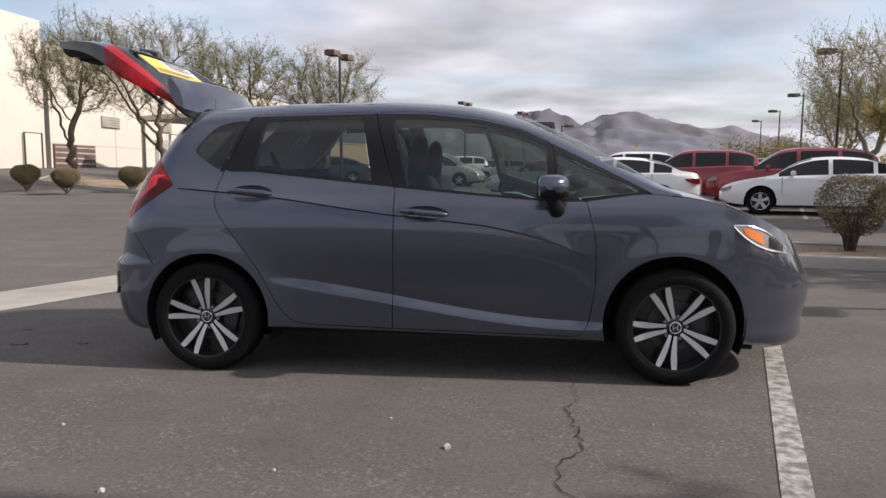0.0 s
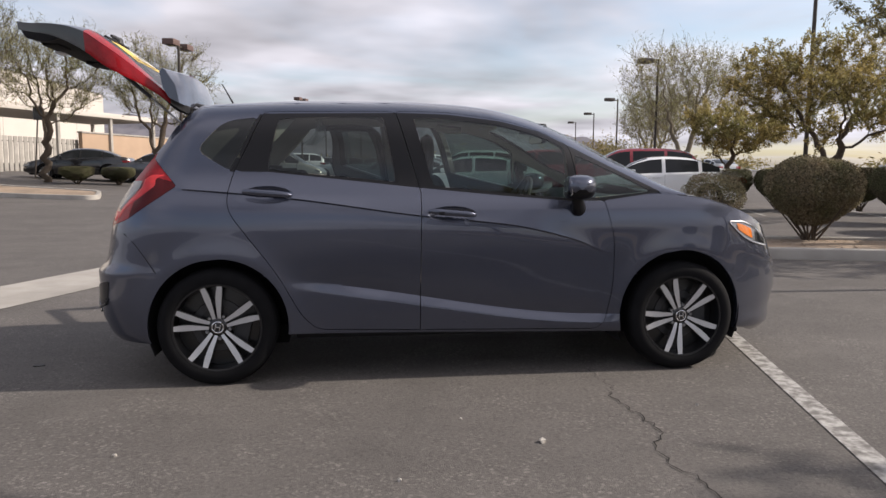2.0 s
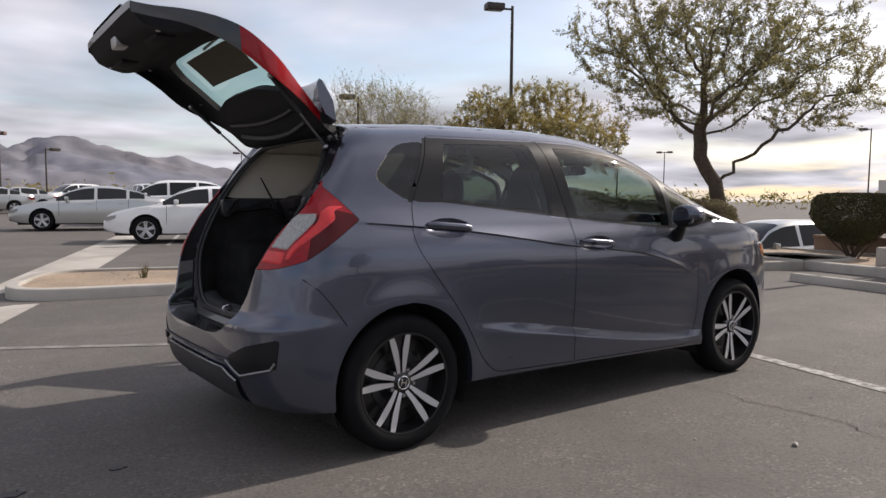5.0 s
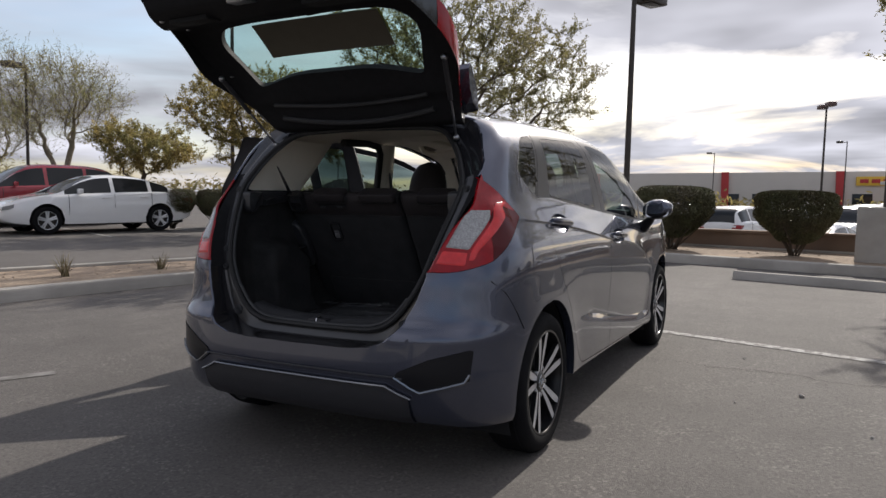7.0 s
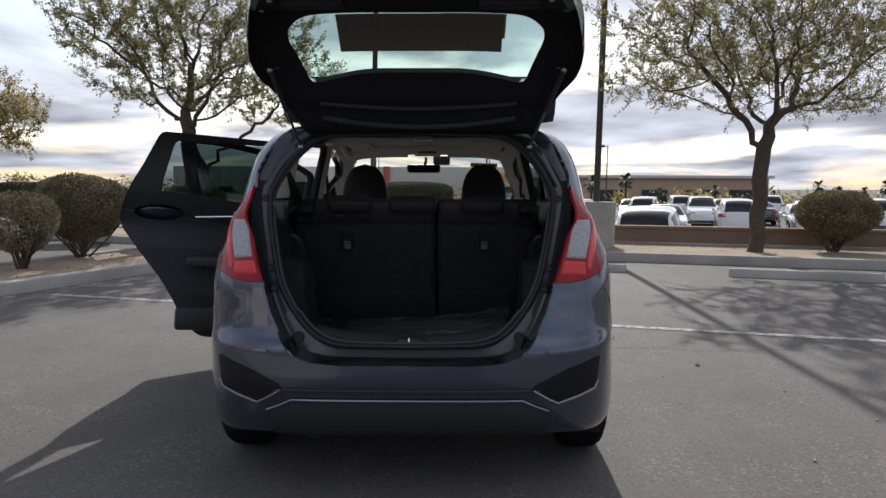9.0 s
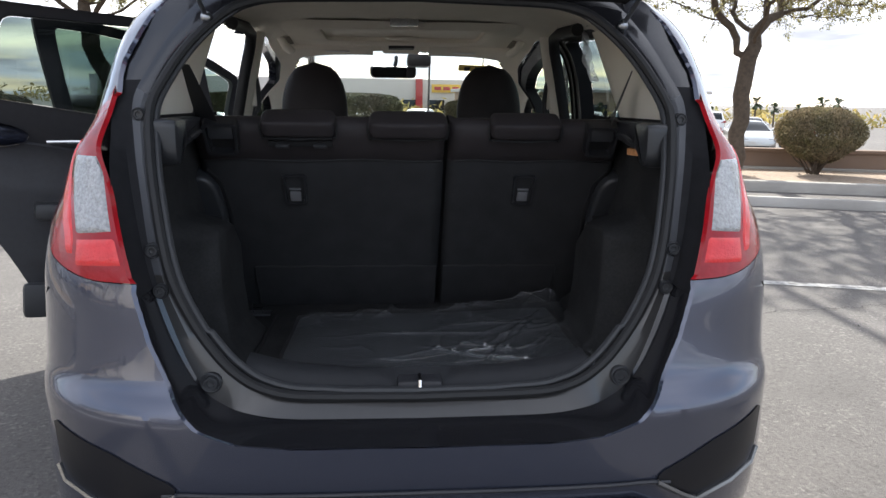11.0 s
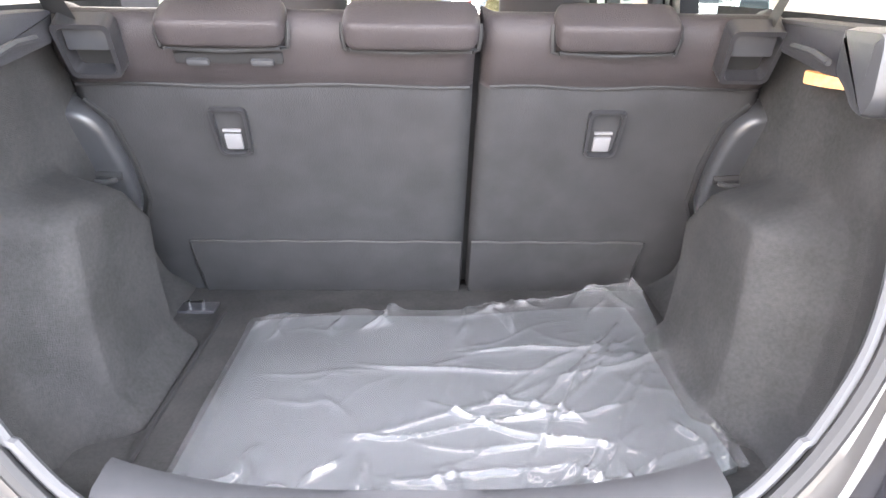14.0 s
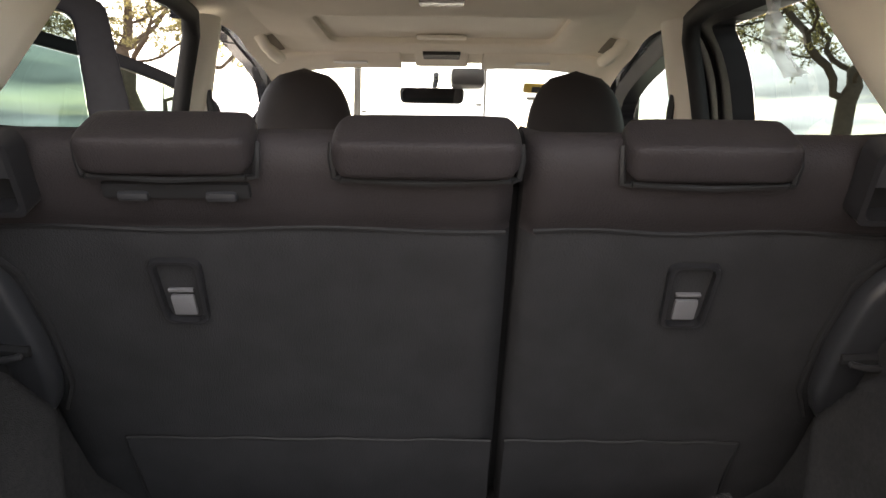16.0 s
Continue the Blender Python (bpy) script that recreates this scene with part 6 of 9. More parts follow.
CAR_DOORS = {}
LEFT_SWING = {"front": ((0.86, 0.80), -56), "rear": ((-0.20, 0.845), -64)}
for key, bmd in (("front", front_door_bm), ("rear", rear_door_bm)):
    pane = panes[key]
    lbm, lpane = mirrored(bmd), mirrored(pane)
    d = part("door", bmd, (PAINT, BLACK_GLOSS), car, "closed grey %s door" % key, angle=28)
    part("window_pane", pane, GLASS_TINT if key == "front" else GLASS_DARK, d)
    CAR_DOORS["right", key] = d
    d = part("door", lbm, (PAINT, BLACK_GLOSS), car, "%s door standing open" % key, angle=28)
    part("window_pane", lpane, GLASS_TINT if key == "front" else GLASS_DARK, d)
    (hx, hy), a = LEFT_SWING[key]
    # the hinge leans, so that the door rises as it opens
    d.matrix_basis = Matrix.Translation((hx, hy, 0)) @ Matrix.Rotation(math.radians(a), 4, "Z") @ Matrix.Rotation(math.radians(4.5), 4, "Y") @ Matrix.Translation((-hx, -hy, 0))
    CAR_DOORS["left", key] = d
for key in ("quarter", "front_quarter"):
    part("window_pane", mirrored(panes[key]), GLASS_QUARTER if key == "quarter" else GLASS_TINT, car)
    part("window_pane", panes[key], GLASS_QUARTER if key == "quarter" else GLASS_TINT, car)
sc = panes["screen"]
left = mirrored(sc)
me_tmp = bpy.data.meshes.new("tmp")
left.to_mesh(me_tmp)
sc.from_mesh(me_tmp)
left.free()
bpy.data.meshes.remove(me_tmp)
bmesh.ops.remove_doubles(sc, verts=sc.verts, dist=0.004)
screen = part("windscreen", sc, GLASS_CLEAR, car)
for o in car.children_recursive:
    if o.name.startswith(("window_pane", "windscreen")):
        o.visible_shadow = False
DARK = round_poly([(-1.40, 1.035), (-1.60, 1.085), (-1.645, 1.03), (-1.72, 0.80), (-1.60, 0.85)], 0.01)
for v in lamp_bm.verts:
    # the lamp swells out of the shoulder
    v.co.y -= 0.026 * math.exp(-((v.co.z - 1.075) / 0.062) ** 2) * max(0.0, min(1.0, (-1.52 - v.co.x) / 0.1))
lamp_bm.normal_update()
lamp_surface = BVHTree.FromBMesh(lamp_bm)
TB_Z, TB_Y = [p[1] for p in TAIL_B[5:11]], [-p[0] for p in TAIL_B[5:11]]


def lamp_sheet(place, out, nu=14, nv=24):
    """A sheet that lies on the tail lamp; place gives the distance from the middle and the height for u and v."""
    b = bmesh.new()
    rows = []
    for j in range(nv + 1):
        row = []
        for i in range(nu + 1):
            y, z = place(i / nu, j / nv)
            hit, nrm = lamp_surface.ray_cast(Vector((-3, -y, z)), Vector((1, 0, 0)))[:2]
            if hit is None:
                hit, nrm = lamp_surface.find_nearest(Vector((-1.72, -y, z)))[:2]
            if nrm.x > 0:
                nrm = -nrm
            edge = min(i, nu - i, j, nv - j)
            row.append(hit + nrm * (out if edge else -0.001))
        rows.append(row)
    add_grid(b, rows)
    b.normal_update()
    if sum(f.normal.x for f in b.faces) > 0:
        bmesh.ops.reverse_faces(b, faces=b.faces)
    return b


def lens_inner(z):
    return smooth_table(z, TB_Z, TB_Y) + 0.010


def lens_outer(z):
    return smooth_table(z, [0.90, 0.92, 1.0, 1.03, 1.07], [0.690, 0.696, 0.724, 0.730, 0.724])


def lens_place(u, v):
    z = 0.918 + 0.142 * v - 0.010 * u * (1 - v)
    return lens_inner(z) + (lens_outer(z) - lens_inner(z)) * u, z


def sunlit_place(u, v):
    z = 0.868 + 0.225 * v
    y = lens_outer(max(z, 0.90)) + 0.006
    return y + (0.004 + 0.030 * math.sin(math.pi * min(1, 0.15 + v * 0.8))) * u, z


def foot_place(u, v):
    z = 0.856 + 0.052 * v - 0.008 * u
    a = lens_inner(z) - 0.004
    return a + (0.690 - a) * u, z


clear_bm = lamp_sheet(lens_place, 0.0032)
# two bands laid on the lamp, painted brighter as if sunlit
sunlit_bm = lamp_sheet(sunlit_place, 0.0026, 6, 24)
foot_bm = lamp_sheet(foot_place, 0.0026, 14, 8)
dark_faces = snap(lamp_bm, DARK)
dark_bm = take(lamp_bm, dark_faces)
bmesh.ops.delete(lamp_bm, geom=list(dark_faces), context="FACES")
for flip in (False, True):
    one = mirrored(lamp_bm) if flip else lamp_bm.copy()
    lamp = part("tail_lamp", hem(one, 0.0006, 0.03), RED_LENS, car, "red tail lamp round the body corner")
    part("reversing_lens", mirrored(clear_bm) if flip else clear_bm.copy(), CLEAR_LENS, lamp, "clear ribbed lens")
    part("sunlit_band", mirrored(sunlit_bm) if flip else sunlit_bm.copy(), RED_SUNLIT, lamp, "bright red band, sunlit lens put into the colour")
    part("sunlit_band", mirrored(foot_bm) if flip else foot_bm.copy(), RED_SUNLIT, lamp, "bright red band, sunlit lens put into the colour")
    part("side_lens", hem(mirrored(dark_bm) if flip else dark_bm.copy(), 0.0006, 0.02), RED_DARK, lamp, "dark red side lens")


for flip in (False, True):
    def side(b):
        return mirrored(b) if flip else b
    hl = part("headlamp", side(head_patch(0, 1, 0, 1, 0.004)), HEAD_LENS, car, "clear headlamp with an amber corner")
    part("side_marker", side(head_patch(0.20, 0.56, 0.22, 0.78, 0.007, slant=-0.04)), AMBER, hl, "amber corner marker")
    part("lamp_bowl", side(head_patch(0.64, 0.93, 0.15, 0.85, 0.006)), FAR_GLASS, hl, "dark lamp bowl behind the lens")
    for v, r in ((0.0, 0.0042), (1.0, 0.0048)):
        bm = bmesh.new()
        add_tube(bm, [head_point(i / 24, v, 0.005) for i in range(25)], r, 6)
        part("headlamp_rim", side(bm), CHROME, hl, "bright edge of the headlamp")

# bumper inserts, black diffuser and bright strips at the tail
for s in (-1, 1):
    ins_poly = round_poly([(s * 0.742, 0.545), (s * 0.60, 0.508), (s * 0.475, 0.452), (s * 0.472, 0.435), (s * 0.565, 0.384), (s * 0.735, 0.425)], 0.012)
    bm = bmesh.new()
    rows = []
    for i in range(25):
        t = i / 24
        # sweep between the upper and lower edge of the insert
        yy = s * (0.474 + (0.741 - 0.474) * t)
        zs = [z for (y0, z0), (y1, z1) in zip(ins_poly, ins_poly[1:] + ins_poly[:1]) if (y0 - yy) * (y1 - yy) <= 0 and abs(y1 - y0) > 1e-6
              for z in [z0 + (z1 - z0) * (yy - y0) / (y1 - y0)]]
        if len(zs) < 2:
            continue
        za, zb = min(zs), max(zs)
        rows.append([Vector((tail_x(yy, za + (zb - za) * k / 8) - 0.003 - 0.001 * math.sin(math.pi * k / 8), yy * 1.0, za + (zb - za) * k / 8)) for k in range(9)])
    add_grid(bm, rows, flip=s > 0)
    part("bumper_insert", bm, BLACK_GLOSS, car, "gloss black corner insert")
    bm = bmesh.new()
    pts = [(0.732, 0.45), (0.715, 0.42), (0.65, 0.402), (0.565, 0.380), (0.53, 0.398), (0.47, 0.435)]
    add_tube(bm, [(tail_x(y, z) - 0.008, s * y, z) for y, z in pts], 0.0065, 6)
    part("bumper_strip", bm, DARK_CHROME, car, "bright edge of the bumper insert")
bm = bmesh.new()
rows = []
for i in range(41):
    y = -0.52 + 1.04 * i / 40
    zt = 0.395 if abs(y) < 0.43 else 0.395 - (abs(y) - 0.43) * 0.45
    rows.append([Vector((tail_x(y, zt - (zt - 0.24) * k / 8) - 0.006 - 0.003 * math.sin(math.pi * k / 8), y, zt - (zt - 0.24) * k / 8)) for k in range(9)])
add_grid(bm, rows)
part("diffuser", bm, BLACK_PLASTIC, car, "matt black lower bumper panel")
bm = bmesh.new()
add_tube(bm, [(tail_x(y, z) - 0.010, y, z) for y, z in [(-0.53, 0.352), (-0.48, 0.372), (-0.43, 0.397)] + [(-0.43 + 0.086 * k, 0.397) for k in range(1, 10)] + [(0.43, 0.397), (0.48, 0.372), (0.53, 0.352)]], 0.0055, 6)
part("bumper_strip", bm, DARK_CHROME, car, "bright strip across the rear bumper")
bm = bmesh.new()
add_tube(bm, [(tail_x(y, z) - 0.004, y, z) for y, z in [(-0.50, 0.43), (-0.46, 0.435)] + [(-0.46 + 0.092 * k, 0.435) for k in range(1, 10)] + [(0.46, 0.435), (0.50, 0.43)]], 0.004, 6)
part("bumper_groove", bm, BLACK_PLASTIC, car)
# shut lines of the bumper
for s in (-1, 1):
    bm = bmesh.new()
    pts = [(-1.72, 0.79), (-1.66, 0.74), (-1.60, 0.66), (-1.555, 0.59)]
    add_tube(bm, [(x, s * -(side_y(x, z)) * (1 - ((X_REAR - x) / (X_REAR - smooth_table(z, *REAR))) ** N_REAR) ** (1 / N_REAR) + s * 0.0005, z) for x, z in pts], 0.0022, 5)
    part("shut_line", bm, UNDER, car)
    bm = bmesh.new()
    pts = [(1.66, 0.72), (1.63, 0.66), (1.585, 0.60), (1.56, 0.56)]
    add_tube(bm, [(x, s * -(side_y(x, z)) * (1 - ((x - X_FRONT) / (smooth_table(z, *FRONT) - X_FRONT)) ** N_FRONT) ** (1 / N_FRONT) + s * 0.0005, z) for x, z in pts], 0.0022, 5)
    part("shut_line", bm, UNDER, car)
    bm = bmesh.new()
    add_tube(bm, [(p.x, s * abs(p.y) + s * 0.0003, p.z - 0.004) for p in low[-1] if 1.16 < p.x < 1.60], 0.0024, 5)
    part("shut_line", bm, UNDER, car)
    # fog lamp surround
    bm = bmesh.new()
    mfog = Matrix.Translation((1.893, s * 0.578, 0.405)) @ Matrix.Scale(0.85, 4) @ Matrix.Rotation(s * math.radians(52), 4, "Z")
    add_prism(bm, round_poly([(-0.07, -0.085), (-0.075, 0.06), (0.02, 0.095), (0.075, 0.06), (0.06, -0.07)], 0.02), -0.012, 0.02, "x", mfog, bevel=0.006)
    fog = part("fog_lamp_surround", bm, BLACK_PLASTIC, car)
    bm = bmesh.new()
    add_lathe(bm, [(0.0, 0.028), (0.03, 0.026), (0.042, 0.016), (0.044, 0.0)], 24, m=mfog @ Matrix.Rotation(-math.pi / 2, 4, "Z"))
    part("fog_lamp", bm, FAR_GLASS, fog)

# frame of the tail opening: recess, flange, rubber seal, screws and stops
PLANE = ([0.50, 0.53, 0.562, 0.605, 0.79, 0.87, 1.15, 1.30, 1.42, 1.48], [-1.842, -1.832, -1.797, -1.791, -1.760, -1.737, -1.585, -1.492, -1.410, -1.38])
F_OUT = [(0.0, 0.532), (0.25, 0.534), (0.37, 0.546), (0.432, 0.571), (0.470, 0.63), (0.512, 0.73), (0.543, 0.82), (0.577, 0.96), (0.607, 1.08), (0.622, 1.17), (0.59, 1.26), (0.542, 1.355), (0.48, 1.425), (0.38, 1.452), (0.0, 1.462)]
F_IN = [(0.0, 0.567), (0.25, 0.572), (0.33, 0.59), (0.385, 0.625), (0.43, 0.675), (0.475, 0.745), (0.51, 0.82), (0.545, 0.95), (0.57, 1.06), (0.582, 1.15), (0.55, 1.24), (0.485, 1.335), (0.41, 1.395), (0.33, 1.412), (0.0, 1.422)]
B_OUT = [(-y, z) for y, z in TAIL_B] + [(0.40, 1.468), (0.0, 1.478)]


def path_points(ctrl, n=72):
    """A smooth path through the stations, evenly by station number."""
    ks = list(range(len(ctrl)))
    return [(smooth_table(t, ks, [c[0] for c in ctrl]), smooth_table(t, ks, [c[1] for c in ctrl])) for t in [len(ctrl[:-1]) * i / n for i in range(n + 1)]]


P_B, P_O, P_I = path_points(B_OUT), path_points(F_OUT), path_points(F_IN)
def both(pts):
    """The path once round: bottom middle, right side, top, left side."""
    return [(-y, z) for y, z in pts] + [(y, z) for y, z in pts[-2:0:-1]]


def ring_grid(rows, lo=-9, hi=9, flip=False, side=0):
    bm = bmesh.new()
    n = len(rows[0])
    vs = [[bm.verts.new(p) for p in r] for r in rows]
    for i in range(len(rows) - 1):
        for j in range(n):
            k = (j + 1) % n
            zc = (rows[0][j].z + rows[0][k].z) / 2
            if lo <= zc < hi and (rows[0][j].y + rows[0][k].y) * side >= 0:
                q = (vs[i][j], vs[i][k], vs[i + 1][k], vs[i + 1][j])
                bm.faces.new(q[::-1] if flip else q)
    bmesh.ops.delete(bm, geom=[v for v in bm.verts if not v.link_faces], context="VERTS")
    return bm


row_b = [Vector((tail_x(y, z) + 0.004, y, z)) for y, z in both(P_B)]
row_b2 = [Vector((smooth_table(z, *PLANE) - 0.004, y, z)) for y, z in both([(yb * 0.45 + yo * 0.55, zb * 0.45 + zo * 0.55) for (yb, zb), (yo, zo) in zip(P_B, P_O)])]
row_o = [Vector((smooth_table(z, *PLANE), y, z)) for y, z in both(P_O)]
row_m = [Vector((smooth_table(z, *PLANE) - 0.006, y, z)) for y, z in both([(yb * 0.5 + yo * 0.5, zb * 0.5 + zo * 0.5) for (yb, zb), (yo, zo) in zip(P_I, P_O)])]
row_i = [Vector((smooth_table(z, *PLANE) + 0.004, y, z)) for y, z in both(P_I)]
# foot and top of the recess and the upper flange have shade painted in
for rows, name, bands in (([row_b, row_b2, row_o], "opening_recess", ((-1, 0.80, PAINT_SHADED, ""), (0.80, 1.21, LINING, "black plastic channel beside the tail lamp"), (1.21, 9, PAINT_SHADED, ""))),
                          ([row_o, row_m, row_i], "opening_flange", ((-1, 0.825, PAINT_INNER, "grey painted flange of the tail opening"), (0.825, 1.20, FLANGE, "grey plastic flange"), (1.20, 9, PAINT_SHADED, "upper flange with shade painted in dark")))):
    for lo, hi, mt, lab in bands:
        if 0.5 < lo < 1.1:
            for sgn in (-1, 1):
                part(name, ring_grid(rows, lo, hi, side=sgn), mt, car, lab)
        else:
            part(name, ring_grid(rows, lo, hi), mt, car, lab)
seal_path = [Vector((smooth_table(z, *PLANE) - 0.006, y, z)) for y, z in both(P_I)]
seal_path.append(seal_path[0])
bm = bmesh.new()
add_tube(bm, seal_path, 0.011, 8, caps=False)
part("rubber_seal", bm, RUBBER, car, "black rubber seal round the opening")
bm = bmesh.new()
add_tube(bm, [p + Vector((0.012, -0.012 if p.y > 0 else 0.012, 0)) * (1 if abs(p.y) > 0.2 else 0.5) + Vector((0, 0, 0.012 if p.z < 0.7 else 0)) for p in seal_path], 0.008, 8, caps=False)
part("rubber_seal", bm, GREY_PLASTIC, car)
for y, z, r in ((0.602, 1.143, 0.016), (0.546, 0.872, 0.016), (0.528, 0.792, 0.0155), (0.430, 0.605, 0.022)):
    for s in (-1, 1):
        bm = bmesh.new()
        mm = Matrix.Translation((smooth_table(z, *PLANE) - 0.006, s * y, z)) @ Matrix.Rotation(math.radians(90), 4, "Z")
        add_lathe(bm, [(0.0, 0.006), (r * 0.35, 0.007), (r * 0.4, 0.010), (r * 0.62, 0.010), (r * 0.68, 0.006), (r * 0.86, 0.008), (r, 0.004), (r, -0.01)], 24, m=mm)
        part("rubber_stop" if r > 0.02 else "screw", bm, GREY_PLASTIC, car)

# wheels
def wheel_parts(parent):
    bm = bmesh.new()
    w = 0.092
    prof = [(0.219, -w + 0.008), (0.229, -w + 0.001), (0.262, -w - 0.006), (0.288, -w + 0.004), (0.300, -w + 0.020), (0.304, -w + 0.034), (0.3045, 0.0), (0.304, w - 0.034), (0.300, w - 0.020), (0.288, w - 0.004), (0.262, w + 0.006), (0.229, w - 0.001), (0.219, w - 0.008)]
    add_lathe(bm, prof, 72)
    tyre = part("tyre", bm, TYRE, parent)
    for g in (-0.045, -0.015, 0.015, 0.045):
        bm = bmesh.new()
        add_lathe(bm, [(0.3046, g - 0.010), (0.3065, g - 0.009), (0.3065, g + 0.009), (0.3046, g + 0.010)], 72)
        part("tread_rib", bm, TYRE, tyre)
    bm = bmesh.new()
    add_lathe(bm, [(0.17, 0.09), (0.20, 0.088), (0.207, 0.07), (0.198, 0.02), (0.195, -0.062), (0.2005, -0.078), (0.2005, -0.086)], 64)
    add_lathe(bm, [(0.0, -0.02), (0.06, -0.02), (0.19, 0.0), (0.195, 0.0)], 48)
    rim = part("rim", bm, RIM_BLACK, parent, "gloss black wheel rim")
    rim.matrix_basis = Matrix.Diagonal((1.085, 1.0, 1.085, 1))
    bm = bmesh.new()
    add_lathe(bm, [(0.2005, -0.086), (0.2015, -0.0905), (0.2085, -0.0915), (0.211, -0.088), (0.209, -0.08)], 72)
    part("rim_lip", bm, RIM_BLACK, rim, "black rim edge")
    for k in range(5):
        mid = math.radians(39 + 72 * k)
        for sgn in (-1, 1):
            bm = bmesh.new()
            a1, a0 = mid + sgn * math.radians(11.5), mid + sgn * math.radians(7)
            p0 = Vector((0.042 * math.cos(mid + sgn * 0.30), 0.042 * math.sin(mid + sgn * 0.30)))
            pm = Vector((0.125 * math.cos(mid + sgn * 0.185), 0.125 * math.sin(mid + sgn * 0.185)))
            p1 = Vector((0.2025 * math.cos(a1), 0.2025 * math.sin(a1)))
            rows = []
            for t in [i / 10 for i in range(11)]:
                c = p0 * (1 - t) ** 2 + (pm * 2 - (p0 + p1) * 0.5) * 2 * t * (1 - t) + p1 * t * t
                d = (p1 - p0).normalized()
                nrm = Vector((-d.y, d.x))
                hw = 0.0075 + 0.0068 * min(1.0, t / 0.55) - 0.0025 * max(0.0, (t - 0.75) / 0.25)
                yy = -0.062 - 0.024 * t ** 0.8
                rows.append([Vector((*(c - nrm * hw), 0)).xzy + Vector((0, yy + 0.02, 0)), Vector((*(c - nrm * hw), 0)).xzy + Vector((0, yy, 0)),
                             Vector((*(c + nrm * hw), 0)).xzy + Vector((0, yy, 0)), Vector((*(c + nrm * hw), 0)).xzy + Vector((0, yy + 0.02, 0))])
            vs = add_grid(bm, rows)
            bm.normal_update()
            for f in bm.faces:
                f.material_index = 0 if abs(f.normal.y) > 0.6 else 1
            part("spoke", bm, (ALLOY, RIM_BLACK), rim, "machined alloy spoke", angle=20)
    bm = bmesh.new()
    add_lathe(bm, [(0.0, -0.073), (0.018, -0.073), (0.026, -0.071), (0.029, -0.066), (0.030, -0.05)], 32)
    add_lathe(bm, [(0.030, -0.05), (0.032, -0.067), (0.040, -0.064), (0.048, -0.055), (0.05, -0.03)], 32)
    cap = part("hub_cap", bm, RIM_BLACK, rim)
    bm = bmesh.new()
    add_lathe(bm, [(0.024, -0.0728), (0.026, -0.0738), (0.029, -0.0728), (0.0295, -0.068)], 32)
    for x0, x1, z0, z1 in ((-0.013, -0.008, -0.014, 0.014), (0.008, 0.013, -0.014, 0.014), (-0.009, 0.009, -0.002, 0.003)):
        add_box(bm, (x0, -0.0755, z0), (x1, -0.072, z1), 0.001)
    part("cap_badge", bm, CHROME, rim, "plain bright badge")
    for k in range(5):
        a = math.radians(39 + 36 + 72 * k)
        bm = bmesh.new()
        add_lathe(bm, [(0.0, -0.066), (0.007, -0.066), (0.0095, -0.062), (0.0105, -0.04)], 10, m=Matrix.Translation((0.056 * math.cos(a), 0, 0.056 * math.sin(a))))
        part("lug_nut", bm, STEEL, rim)
    bm = bmesh.new()
    add_lathe(bm, [(0.05, -0.012), (0.05, -0.015), (0.125, -0.015), (0.128, -0.010), (0.128, 0.0)], 40)
    part("brake_disc", bm, DARK_STEEL, rim)
    bm = bmesh.new()
    add_box(bm, (0.075, -0.035, -0.06), (0.15, 0.03, 0.06), 0.012)
    part("brake_caliper", bm, GREY_PLASTIC, rim)


for x in (-1.265, 1.265):
    for s in (-1, 1):
        wh = new("wheel")
        wh.parent = car
        tagged(wh, "black tyre on a five-pair spoke alloy wheel")
        wh.matrix_basis = Matrix.Translation((x, s * 0.745, 0.3045)) @ Matrix.Rotation(math.radians(14 if x < 0 else -3), 4, "Y") @ (Matrix.Rotation(math.pi, 4, "Z") if s > 0 else Matrix.Identity(4))
        wheel_parts(wh)
        # wheel house
        bm = bmesh.new()
        ax, az, r = ARCHES[0 if x < 0 else 1]
        rows = []
        for k in range(25):
            a = math.radians(-25 + 230 * k / 24)
            rows.append([Vector((ax + (r + 0.012) * math.cos(a), s * yy, az + (r + 0.012) * math.sin(a))) for yy in (0.80, 0.72, 0.56)])
        add_grid(bm, rows)
        hub = [bm.verts.new((ax + (r + 0.012) * math.cos(math.radians(-25 + 230 * k / 24)), s * 0.56, az + (r + 0.012) * math.sin(math.radians(-25 + 230 * k / 24)))) for k in range(25)]
        bm.faces.new(hub)
        part("wheel_house", bm, UNDER, car)

# floor pan and sills
bm = bmesh.new()
add_box(bm, (-0.88, -0.68, 0.20), (0.88, 0.68, 0.27), 0.02)
add_box(bm, (-1.80, -0.56, 0.24), (1.80, 0.52, 0.30), 0.02)
add_box(bm, (1.58, -0.50, 0.20), (1.88, 0.50, 0.26), 0.02)
add_box(bm, (1.64, -0.66, 0.165), (1.70, -0.60, 0.22), 0.01)
part("floor_pan", bm, UNDER, car)
bm = bmesh.new()
add_tube(bm, [(-1.25, -0.62, 0.28), (-1.25, 0.62, 0.28)], 0.035, 10)
part("rear_axle", bm, UNDER, car)
bm = bmesh.new()
add_tube(bm, [(-1.55, 0.35, 0.27), (-1.86, 0.36, 0.29)], [0.07, 0.07], 14)
part("silencer", bm, UNDER, car)

